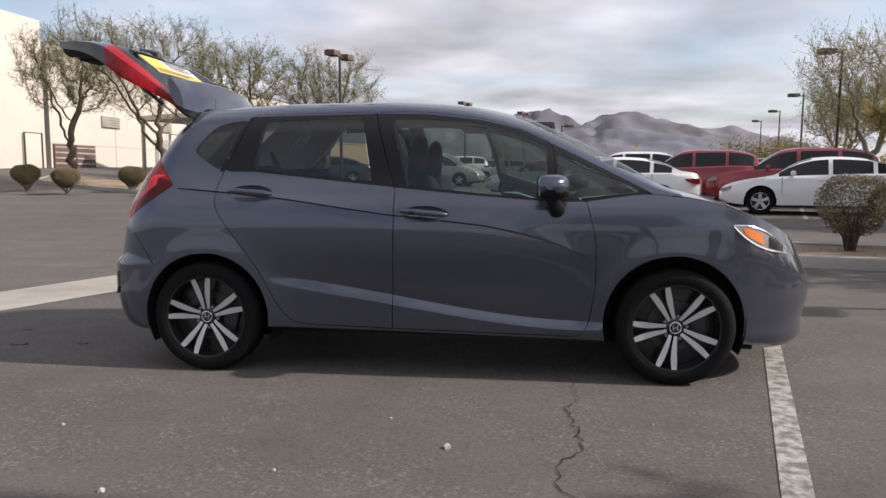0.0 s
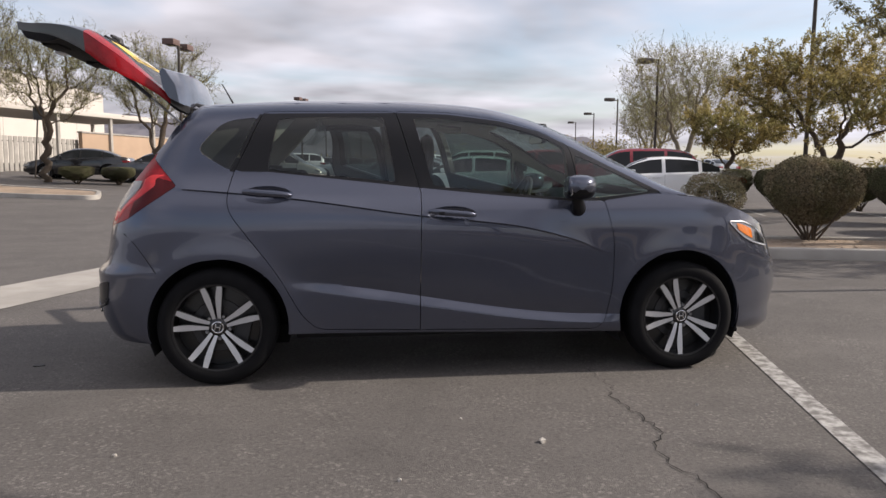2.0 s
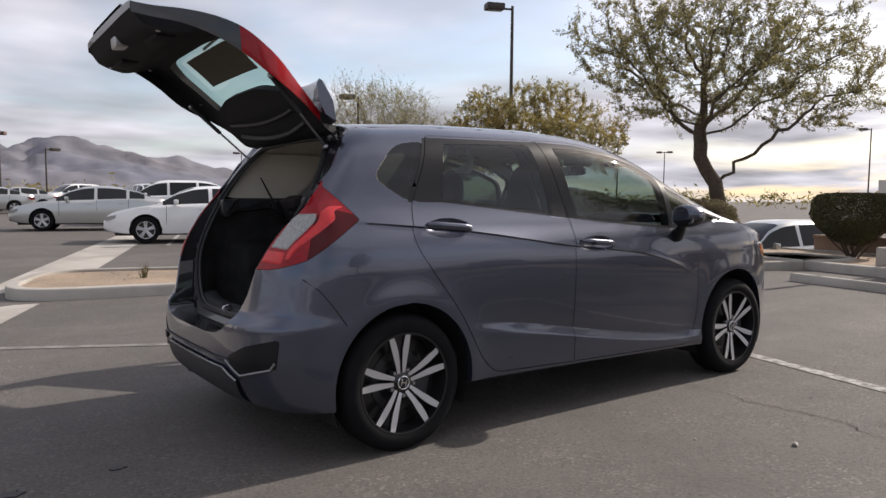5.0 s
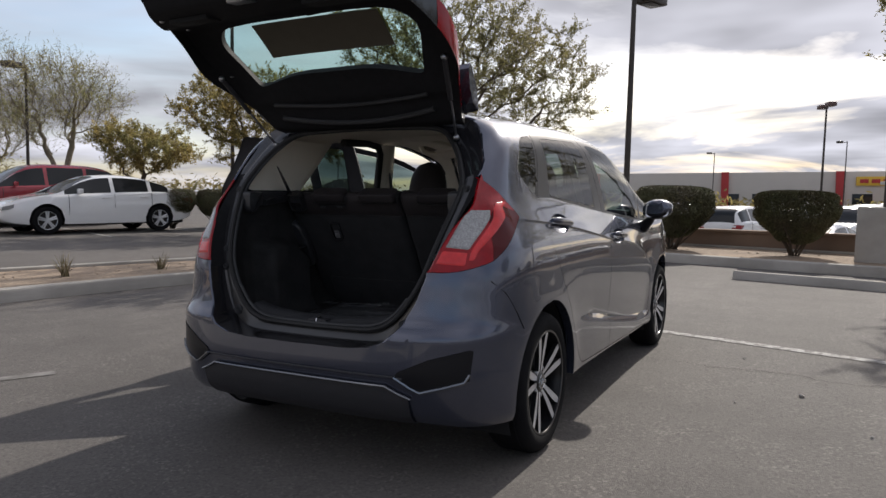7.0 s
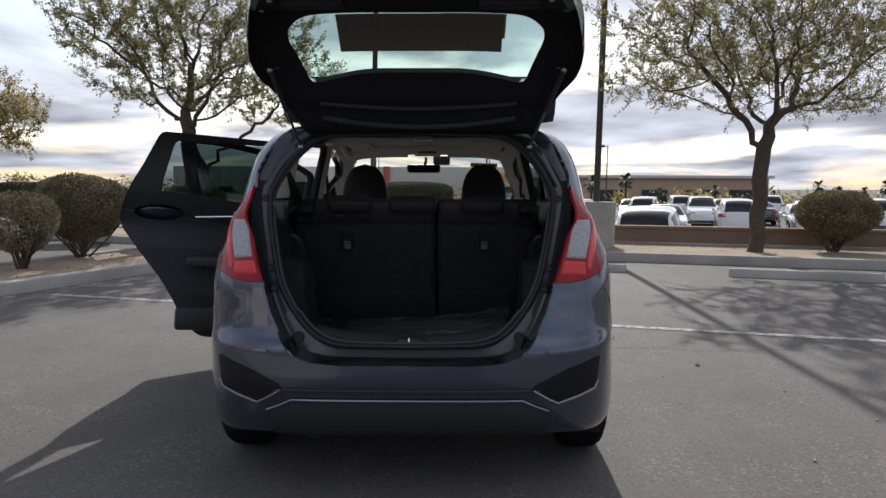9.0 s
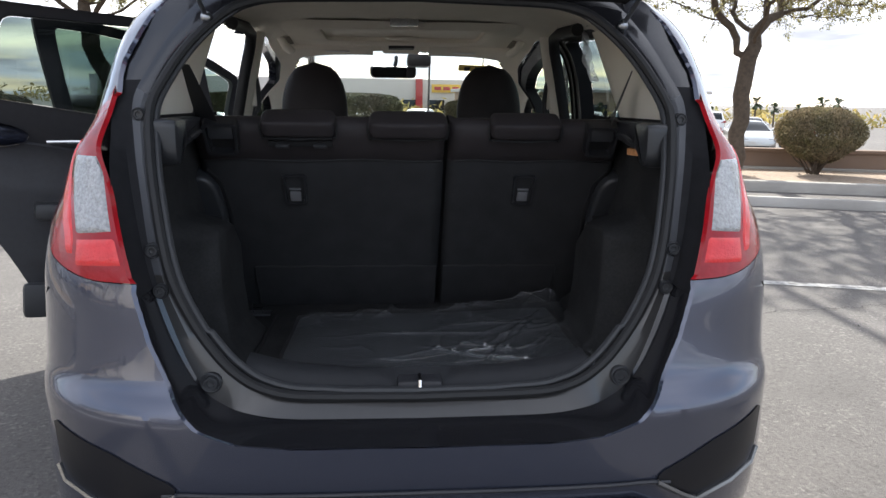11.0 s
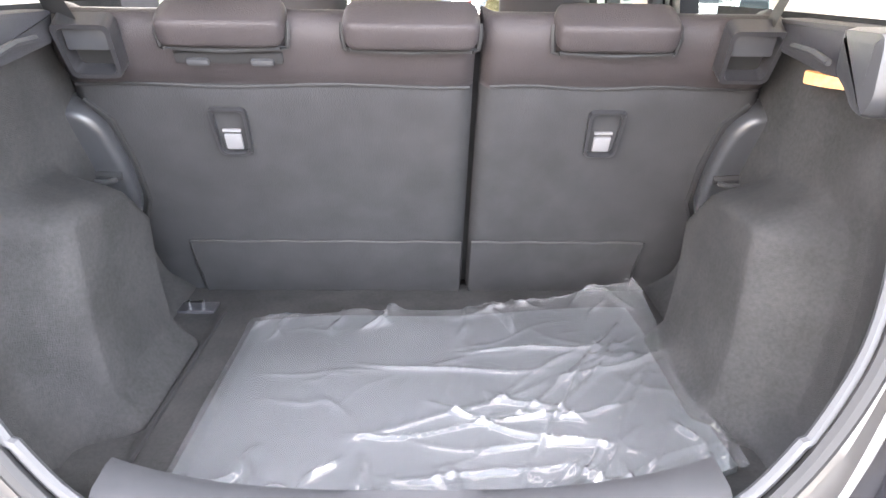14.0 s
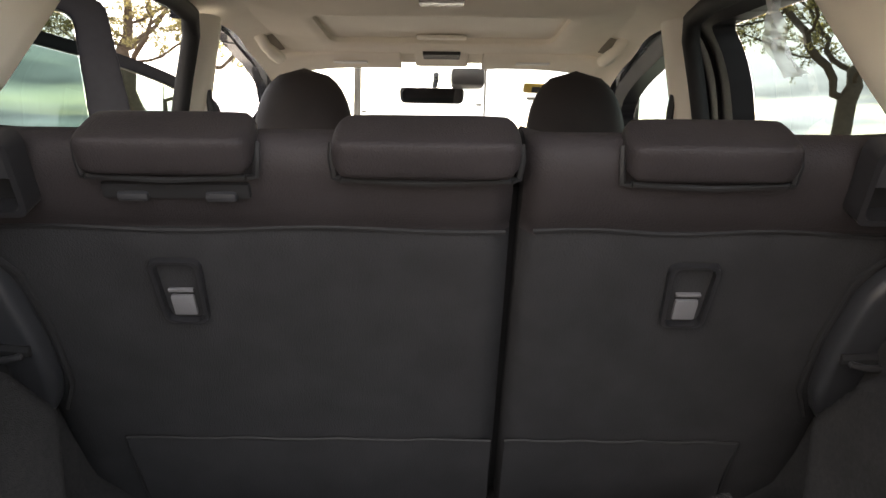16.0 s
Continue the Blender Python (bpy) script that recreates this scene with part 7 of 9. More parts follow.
# door mirrors
for s in (-1, 1):
    parent = car if s < 0 else CAR_DOORS["left", "front"]
    bm = bmesh.new()
    rows = []
    for i in range(13):
        t = i / 12
        yy = 0.845 + 0.185 * t
        k = math.sin(math.pi * min(1, max(0, t * 0.90 + 0.08))) ** 0.45
        ring = []
        for j in range(20):
            a = 2 * math.pi * j / 20
            cx, cz = math.cos(a), math.sin(a)
            px = 0.092 * k * (abs(cx) ** 0.7) * (1 if cx > 0 else -1)
            pz = 0.066 * k * (abs(cz) ** 0.75) * (1 if cz > 0 else -1)
            if px < -0.070:
                px = -0.070
            ring.append(Vector((0.605 + px + 0.02 * (1 - t), s * yy, 1.022 + pz + 0.012 * t)))
        rows.append(ring)
    vs = add_grid(bm, rows, close_v=True)
    bm.faces.new(vs[0]), bm.faces.new(vs[-1])
    bmesh.ops.recalc_face_normals(bm, faces=bm.faces)
    for f in bm.faces:
        if f.calc_center_median().z < 1.008:
            f.material_index = 1
    mir = part("door_mirror", bm, (PAINT, BLACK_GLOSS), parent, "grey door mirror on a black stalk")
    bm = bmesh.new()
    add_tube(bm, [(0.66, s * 0.80, 0.905), (0.645, s * 0.845, 0.915), (0.625, s * 0.885, 0.955), (0.615, s * 0.90, 0.99)], [0.045, 0.045, 0.035, 0.04], 14, squash=(0.9, 0.6, 1))
    part("mirror_stalk", bm, BLACK_GLOSS, mir)
    bm = bmesh.new()
    add_prism(bm, round_poly([(s * 0.865, 0.975), (s * 1.012, 0.985), (s * 1.012, 1.065), (s * 0.87, 1.07)], 0.025), 0.552, 0.5575, "x")
    part("mirror_glass", bm, MIRROR, mir)

# door handles with their bowls, and the black weather strips round the panes
for s in (-1, 1):
    for key, (cx, zc, ha, hb) in HANDLES.items():
        d = CAR_DOORS["right" if s < 0 else "left", key]
        bm = bmesh.new()
        rows = []
        for i in range(21):
            t = i / 20
            x = cx + (ha - 0.004) * (2 * t - 1)
            e = 1 - (2 * t - 1) ** 6
            lift = 0.006 + 0.020 * e
            z = zc + 0.008 - 0.010 * (2 * t - 1)
            hw = 0.008 + 0.008 * e
            y = side_y(x, z)
            rows.append([Vector((x, s * -(y - lift - 0.008 * math.cos(a)), z + hw * math.sin(a))) for a in [2 * math.pi * k / 12 for k in range(12)]])
        vs = add_grid(bm, rows, close_v=True)
        bm.faces.new(vs[0]), bm.faces.new(vs[-1])
        bmesh.ops.recalc_face_normals(bm, faces=bm.faces)
        dh = part("door_handle", bm, PAINT, d, angle=50)
        if key == "front":
            bm = bmesh.new()
            add_box(bm, (cx - 0.075, s * -(side_y(cx, zc) - 0.034), zc - 0.002), (cx - 0.045, s * -(side_y(cx, zc) - 0.030), zc + 0.016), 0.001)
            part("lock_button", bm, BLACK_GLOSS, dh)
        bm = bmesh.new()
        rows = []
        for i in range(9):
            t = i / 8
            dip = 0.028 * (1 - t ** 3)
            rows.append([Vector((x, s * -(side_y(x, z) + dip - 0.001), z)) for x, z in [(cx + (ha + 0.002) * t * math.cos(a), zc + (hb + 0.002) * t * math.sin(a)) for a in [2 * math.pi * k / 36 for k in range(36)]]])
        add_grid(bm, rows, close_v=True)
        bmesh.ops.remove_doubles(bm, verts=bm.verts, dist=0.0004)
        bmesh.ops.recalc_face_normals(bm, faces=bm.faces)
        bm.normal_update()
        if sum(f.normal.y for f in bm.faces) * s < 0:
            bmesh.ops.reverse_faces(bm, faces=bm.faces)
        part("handle_bowl", bm, PAINT, d, "dished bowl behind the handle", angle=60)

# tailgate, built shut and then swung up about its hinge
HINGE = Vector((-1.43, 0, 1.475))
SWING = Matrix.Translation(HINGE) @ Matrix.Rotation(math.radians(86), 4, "Y") @ Matrix.Translation(-HINGE)
gate = new("tailgate")
gate.parent = car
tagged(gate, "raised grey tailgate with black plastic lining")
gate.matrix_basis = Matrix.Translation((0, -0.03, 0)) @ SWING
GZ, GY = [0.52, 0.55, 0.577, 0.632, 0.722, 0.822, 0.962, 1.092, 1.15, 1.27, 1.38, 1.442, 1.50], [0.34, 0.324, 0.39, 0.444, 0.494, 0.539, 0.590, 0.622, 0.615, 0.562, 0.515, 0.492, 0.48]
GLASS_HOLE = round_poly([(0.40, 1.005), (0.2, 0.995), (-0.2, 0.995), (-0.40, 1.005), (-0.492, 1.09), (-0.42, 1.25), (-0.2, 1.215), (0.2, 1.215), (0.42, 1.25), (0.492, 1.09)], [0.05, 0.05, 0.05, 0.05, 0.05, 0.02, 0.08, 0.08, 0.02, 0.05])
GLASS_SEE = [(y * 1.03, z + 0.035) for y, z in GLASS_HOLE]
GLASS_OUT = round_poly([(0.50, 0.98), (-0.50, 0.98), (-0.56, 1.12), (-0.46, 1.36), (0.46, 1.36), (0.56, 1.12)], [0.05, 0.05, 0.05, 0.05, 0.05, 0.05])


def gate_row(z, inset=0.0, n=56):
    w = smooth_table(z, GZ, GY) - inset
    return [-w + 2 * w * i / n for i in range(n + 1)]


def lamp_bulge(y, z):
    """The lamp bars stand proud beside the window."""
    return 0.045 * math.exp(-((z - 1.02) / 0.20) ** 2) + 0.035 * math.exp(-((z - 1.14) / 0.15) ** 2) * max(0.0, min(1.0, (abs(y) - 0.38) / 0.14))


def gate_inner_x(y, z):
    """The lining: deeper towards the foot, with a step under the window."""
    d = smooth_table(z, [0.645, 0.69, 0.80, 0.90, 1.0, 1.05, 1.24, 1.30, 1.34, 1.40, 1.47], [0.03, 0.085, 0.10, 0.065, 0.035, 0.035, 0.05, 0.07, 0.06, 0.07, 0.045])
    return tail_x(y, z) + d - 0.022 * (abs(y) / 0.6) ** 3 - 0.7 * lamp_bulge(y, z)


zs = [0.645 + (1.475 - 0.645) * i / 74 for i in range(75)]
bm = bmesh.new()
add_grid(bm, [[Vector((tail_x(y, z) - 0.004 - lamp_bulge(y, z) - (0.012 if z < 0.66 and abs(y) < 0.3 else 0.0), y, z)) for y in gate_row(z)] for z in zs])
fs = {f for f in snap(bm, GLASS_OUT, "yz")}
pane_bm = take(bm, fs)
bmesh.ops.delete(bm, geom=list(fs), context="FACES")
bm.normal_update()
if sum(f.normal.x for f in bm.faces) > 0:
    bmesh.ops.reverse_faces(bm, faces=bm.faces)
GATE_LAMPS = []
for sgn in (-1, 1):
    lp = round_poly([(sgn * 0.645, 1.13), (sgn * 0.66, 1.19), (sgn * 0.55, 1.40), (sgn * 0.455, 1.40), (sgn * 0.55, 1.14), (sgn * 0.54, 1.06), (sgn * 0.50, 1.04), (sgn * 0.50, 1.015), (sgn * 0.63, 1.015)], 0.01)
    fl = snap(bm, lp, "yz")
    GATE_LAMPS.append(take(bm, fl))
    bmesh.ops.delete(bm, geom=list(fl), context="FACES")
skin = part("outer_skin", bm, PAINT, gate, "grey metallic outer skin")
for bmx in GATE_LAMPS:
    part("tail_lamp", bmx, RED_LENS, gate, "red lamp bar along the gate's edge")
bm = bmesh.new()
add_grid(bm, [[Vector((gate_inner_x(y, z), y, z)) for y in gate_row(z, 0.012)] for z in zs], flip=True)
fs = snap(bm, GLASS_HOLE, "yz")
bmesh.ops.delete(bm, geom=list(fs), context="FACES")
# depth of the window opening
rim = [e for e in bm.edges if e.is_boundary and all(0.94 < v.co.z < 1.28 and abs(v.co.y) < 0.53 for v in e.verts)]
made = {}
for e in rim:
    for v in e.verts:
        if v not in made:
            made[v] = bm.verts.new((tail_x(v.co.y, v.co.z + 0.035) - lamp_bulge(v.co.y, v.co.z + 0.035) - 0.0035, v.co.y * 1.03, v.co.z + 0.035))
for e in rim:
    bm.faces.new((e.verts[0], e.verts[1], made[e.verts[1]], made[e.verts[0]]))
bmesh.ops.recalc_face_normals(bm, faces=bm.faces)
lining = part("inner_lining", bm, LINING, gate, "black plastic lining", angle=40)
# edge between skin and lining
for sgn in (-1, 1):
    # lower gate edge takes the shade-darkened paint
    for z0, z1, mat, nm in ((0.64, 1.025, PAINT_SHADED, "gate_edge"), (1.015, 1.395, RED_LENS, "lamp_side"), (1.385, 1.48, PAINT_INNER, "gate_edge")):
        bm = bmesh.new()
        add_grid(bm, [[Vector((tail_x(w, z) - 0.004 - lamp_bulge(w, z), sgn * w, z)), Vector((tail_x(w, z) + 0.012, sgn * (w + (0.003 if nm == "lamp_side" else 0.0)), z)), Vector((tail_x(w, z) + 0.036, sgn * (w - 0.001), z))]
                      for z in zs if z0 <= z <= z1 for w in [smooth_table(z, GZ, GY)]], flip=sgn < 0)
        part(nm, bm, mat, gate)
    bm = bmesh.new()
    add_grid(bm, [[Vector((tail_x(w, z) + 0.036, sgn * (w - 0.001), z)), Vector((gate_inner_x(w - 0.012, z), sgn * (w - 0.012), z))]
                  for z in zs for w in [smooth_table(z, GZ, GY)]], flip=sgn < 0)
    part("edge_lining", bm, LINING, gate)
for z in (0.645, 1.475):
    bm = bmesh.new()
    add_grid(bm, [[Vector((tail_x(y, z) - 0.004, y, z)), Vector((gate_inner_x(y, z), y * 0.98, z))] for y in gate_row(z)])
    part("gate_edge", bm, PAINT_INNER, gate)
# black border printed on the glass, then the pane
fs = snap(pane_bm, GLASS_SEE, "yz")
inner_pane = take(pane_bm, fs)
bmesh.ops.delete(pane_bm, geom=list(fs), context="FACES")
part("glass_border", pane_bm, BLACK_GLOSS, gate, "black printed glass border")
rear_pane = part("rear_window", inner_pane, glass("green_rear_glass", (0.50, 0.66, 0.60)), gate, "green-tinted rear window pane")
rear_pane.visible_shadow = False
# paper notice stuck on the glass: yellow and white with unreadable lines
PAPER_W = material("white_paper", (0.72, 0.70, 0.64), rough=0.8, vary=0.03, scale=30)
PAPER_Y = material("yellow_paper", (0.66, 0.48, 0.13), rough=0.7, vary=0.04, scale=30)
PAPER_BACK = material("paper_back", (0.10, 0.09, 0.07), rough=0.9, vary=0.05, scale=20)
INK = material("dark_ink", (0.03, 0.03, 0.035), rough=0.8)


def on_glass(y, z, d):
    return Vector((tail_x(y, z) - lamp_bulge(y, z) - d, y, z))


def glass_patch(y0, y1, z0, z1, d, n=10):
    b = bmesh.new()
    add_grid(b, [[on_glass(y0 + (y1 - y0) * i / n, z0 + (z1 - z0) * j / 3, d) for i in range(n + 1)] for j in range(4)], flip=False)
    b.normal_update()
    if sum(f.normal.x for f in b.faces) > 0:
        bmesh.ops.reverse_faces(b, faces=b.faces)
    return b


notice = part("paper_notice", glass_patch(-0.325, 0.295, 1.066, 1.192, 0.003), PAPER_BACK, gate, "paper notice stuck on the rear window")
part("notice_face", glass_patch(-0.325, 0.295, 1.066, 1.192, 0.005), PAPER_W, notice, "white printed sheet")
part("notice_band", glass_patch(-0.325, 0.295, 1.150, 1.192, 0.0065), PAPER_Y, notice, "yellow heading band")
part("notice_band", glass_patch(-0.335, -0.10, 1.066, 1.150, 0.0065), PAPER_Y, notice, "yellow panel")
for k in range(4):
    part("notice_line", glass_patch(-0.07, 0.27 - 0.06 * (k % 2), 1.078 + 0.017 * k, 1.085 + 0.017 * k, 0.008), INK, notice)
for k in range(2):
    part("notice_line", glass_patch(-0.30, 0.20 - 0.1 * k, 1.160 + 0.015 * k, 1.167 + 0.015 * k, 0.008), INK, notice)

# roof spoiler on the gate's upper edge
bm = bmesh.new()
rows = []
for i in range(33):
    t = -1 + 2 * i / 32
    y = 0.565 * t
    e = abs(t) ** 4
    L = 0.215 - 0.03 * abs(t) ** 2
    base = Vector((-1.405 - 0.02 * e, y, 1.487 - 0.028 * abs(t) ** 2 - 0.02 * e))
    tip = base + Vector((-L, 0, -0.055 - 0.015 * e))
    rows.append([base, base + Vector((-L * 0.5, 0, -0.010)), tip + Vector((0.01, 0, 0.016)), tip, tip + Vector((0.02, 0, -0.014)), base + Vector((-L * 0.45, 0, -0.075)), base + Vector((-0.03, 0, -0.05))])
vs = add_grid(bm, rows, close_v=True)
bm.faces.new(vs[0]), bm.faces.new(vs[-1])
bmesh.ops.recalc_face_normals(bm, faces=bm.faces)
part("spoiler", bm, PAINT, gate, "grey roof spoiler")
bm = bmesh.new()
# high stop lamp
add_box(bm, (-1.628, -0.13, 1.412), (-1.606, 0.13, 1.428), 0.005)
part("stop_lamp", bm, RED_DARK, gate, "dark red high stop lamp")
# rear wiper on the outside of the glass
bm = bmesh.new()
arm = [on_glass(0.02 - 0.0 * k, 1.005, 0.03) for k in (0,)] + [on_glass(-0.10 - 0.06 * k, 1.02 + 0.012 * k, 0.032) for k in range(4)]
add_tube(bm, arm, [0.018, 0.012, 0.010, 0.009, 0.007], 8)
add_lathe(bm, [(0, -0.045), (0.022, -0.042), (0.028, -0.03), (0.028, 0)], 20, m=Matrix.Translation(on_glass(0.02, 1.005, 0.0)) @ Matrix.Rotation(math.radians(90), 4, "Z") @ Matrix.Rotation(math.pi, 4, "Z"))
wiper = part("wiper", bm, BLACK_PLASTIC, gate, "black rear wiper arm")
bm = bmesh.new()
add_tube(bm, [on_glass(-0.40 + 0.08 * k, 1.052 + 0.004 * abs(k - 2), 0.014) for k in range(6)], 0.007, 6)
part("wiper_blade", bm, RUBBER, wiper)
# pads and clips on the lining
for sgn in (-1, 1):
    bm = bmesh.new()
    z, y = 0.78, sgn * 0.32
    add_box(bm, (gate_inner_x(y, z) - 0.01, y - 0.10, z - 0.04), (gate_inner_x(y, z) + 0.012, y + 0.10, z + 0.04), 0.012)
    part("grip_recess", bm, UNDER, gate)
    for zz in (1.20, 0.95, 0.74):
        w = smooth_table(zz, GZ, GY) - 0.05
        bm = bmesh.new()
        add_lathe(bm, [(0, 0.006), (0.008, 0.005), (0.011, 0)], 12, m=Matrix.Translation((gate_inner_x(w, zz), sgn * w, zz)) @ Matrix.Rotation(-math.pi / 2, 4, "Z"))
        part("clip", bm, STEEL, gate)
for z, r in ((1.335, 0.009), (1.395, 0.012)):
    bm = bmesh.new()
    add_tube(bm, [(gate_inner_x(0.40 * t, z - 0.03 * t * t) + 0.004, 0.40 * t, z - 0.03 * t * t) for t in [-1 + k / 8 for k in range(17)]], r, 8)
    part("lining_rib", bm, GREY_PLASTIC, gate)
bm = bmesh.new()
add_box(bm, (-1.86, -0.05, 0.665), (-1.80, 0.05, 0.72), 0.01)
part("gate_lock", bm, STEEL, gate)
# gas struts between body and raised gate
for sgn in (-1, 1):
    a = Vector((-1.47, sgn * 0.487 - 0.008, 1.36))
    b = Vector((-1.768, sgn * 0.562 - 0.03, 1.635))
    bm = bmesh.new()
    add_tube(bm, [a, a + (b - a) * 0.52], 0.0055, 8)
    st = part("gas_strut", bm, STEEL, car, "gas strut holding the tailgate")
    bm = bmesh.new()
    add_tube(bm, [a + (b - a) * 0.50, b], 0.0105, 10)
    part("strut_tube", bm, BLACK_PLASTIC, st)
    for p in (a, b):
        bm = bmesh.new()
        bmesh.ops.create_icosphere(bm, subdivisions=2, radius=0.014, matrix=Matrix.Translation(p))
        part("ball_joint", bm, STEEL, st)
    # hinge
    bm = bmesh.new()
    add_tube(bm, [(-1.35, sgn * 0.36, 1.455), (-1.42, sgn * 0.36, 1.475), (-1.47, sgn * 0.36, 1.45)], 0.016, 8)
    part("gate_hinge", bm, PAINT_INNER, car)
# roof aerial
bm = bmesh.new()
add_tube(bm, [(-1.27, 0, 1.512), (-1.34, 0, 1.64)], [0.006, 0.003], 8)
add_box(bm, (-1.30, -0.02, 1.485), (-1.20, 0.02, 1.515), 0.012)
part("roof_aerial", bm, BLACK_PLASTIC, car)


# ---- inside of the car ----
def seat_x(z):
    """The slanting back of the rear seat."""
    return -1.037 - 0.556 * (z - 0.663)


SEAT_N = Vector((-1, 0, -0.556)).normalized()     # out of the seat back, towards the tail
SEAT_U = Vector((-0.556, 0, 1)).normalized()      # up along it


def on_seat(y, z, d=0.0):
    return Vector((seat_x(z), y, z)) + SEAT_N * d


def seat_frame(y, z, d=0.0):
    """A pose on the seat back: local x along y (to the car's left), local z up the seat, local y out of it towards the tail."""
    m = Matrix.Identity(4)
    p = on_seat(y, z, d)
    for i, v in enumerate((Vector((0, 1, 0)), SEAT_N, SEAT_U)):
        m[0][i], m[1][i], m[2][i] = v
    m[0][3], m[1][3], m[2][3] = p
    return m


# headliner and pillar trims: the shell of the cabin once more, a little smaller
inner = bmesh.new()
add_grid(inner, cabin(shrink=0.034))
INNER_REAR = round_poly([(-0.84, 1.415), (-0.95, 1.285), (-1.125, 1.11)] + [(-1.215, 0.93), (-1.10, 0.77), (-0.96, 0.59), (-0.835, 0.36), (-0.755, 0.285), (-0.215, 0.270), (-0.205, 1.0), (-0.33, 1.435)], 0.02)
for poly in (INNER_REAR, FRONT_DOOR):
    small = poly
    fs = {f for f in snap(inner, small) if f.calc_center_median().y < -0.25}
    bmesh.ops.delete(inner, geom=list(fs), context="FACES")
gone = []
for f in inner.faces:
    c = f.calc_center_median()
    if c.x < smooth_table(c.z, *PLANE) + 0.012 or c.x > 1.10:
        gone.append(f)
    elif 0.40 < c.x and c.y > -(0.645 - 0.16 * max(0, (0.9 - c.x) / 0.5)) and c.z > smooth_table(c.x, *BELT) + 0.02:
        gone.append(f)
bmesh.ops.delete(inner, geom=gone, context="FACES")
fs = {f for f in snap(inner, FRONT_QUARTER_PANE) if f.calc_center_median().y < -0.25}
bmesh.ops.delete(inner, geom=list(fs), context="FACES")
lm = mirrored(inner)
tmp = bpy.data.meshes.new("tmp")
lm.to_mesh(tmp)
lm.free()
inner.from_mesh(tmp)
bpy.data.meshes.remove(tmp)
bmesh.ops.remove_doubles(inner, verts=inner.verts, dist=0.003)
from_below = BVHTree.FromBMesh(inner)


def liner_z(x, y):
    """Height of the headliner over a place in the cabin."""
    p = from_below.ray_cast(Vector((x, y, 1.2)), Vector((0, 0, 1)))[0]
    return p.z if p else 1.40


part("headliner", inner, HEADLINER, car, "beige cloth headliner and pillar trim", angle=60)

# door linings
for (side, key), d in CAR_DOORS.items():
    s = -1 if side == "right" else 1
    bm = bmesh.new()
    bm.from_mesh(d.data)
    bm.normal_update()
    bmesh.ops.delete(bm, geom=[f for f in bm.faces if abs(f.normal.y) < 0.35], context="FACES")
    for v in bm.verts:
        z = v.co.z
        v.co.y -= s * (0.046 + 0.03 * max(0.0, min(1.0, (0.95 - z) / 0.15)))
    bmesh.ops.reverse_faces(bm, faces=bm.faces)
    for f in bm.faces:
        f.material_index = 0
    lin = part("door_lining", bm, BLACK_PLASTIC, d, "black plastic door lining", angle=50)
    x0, x1 = (-0.92, -0.30) if key == "rear" else (-0.12, 0.70)
    bm = bmesh.new()
    yy = s * 0.70
    add_box(bm, (x0 + 0.06, yy - 0.045, 0.70), (x1, yy + 0.045, 0.76), 0.02)
    part("armrest", bm, GREY_PLASTIC, d)
    bm = bmesh.new()
    zb = 0.985 if key == "rear" else 0.90
    add_tube(bm, [(x0 + 0.10, s * 0.700, zb - 0.01), (x0 + 0.3, s * 0.697, zb + 0.005), (x1 - 0.05, s * 0.70, zb - 0.035)], 0.008, 8)
    part("trim_strip", bm, CHROME, d, "bright trim strip")
    bm = bmesh.new()
    for a, b in (((x0 + 0.04, 0.62), (x0 + 0.05, 0.62)),):
        add_box(bm, (x0 + 0.02, yy - 0.03, 0.34), (x1 - 0.06, yy + 0.02, 0.47), 0.03)
    part("door_pocket", bm, GREY_PLASTIC, d)

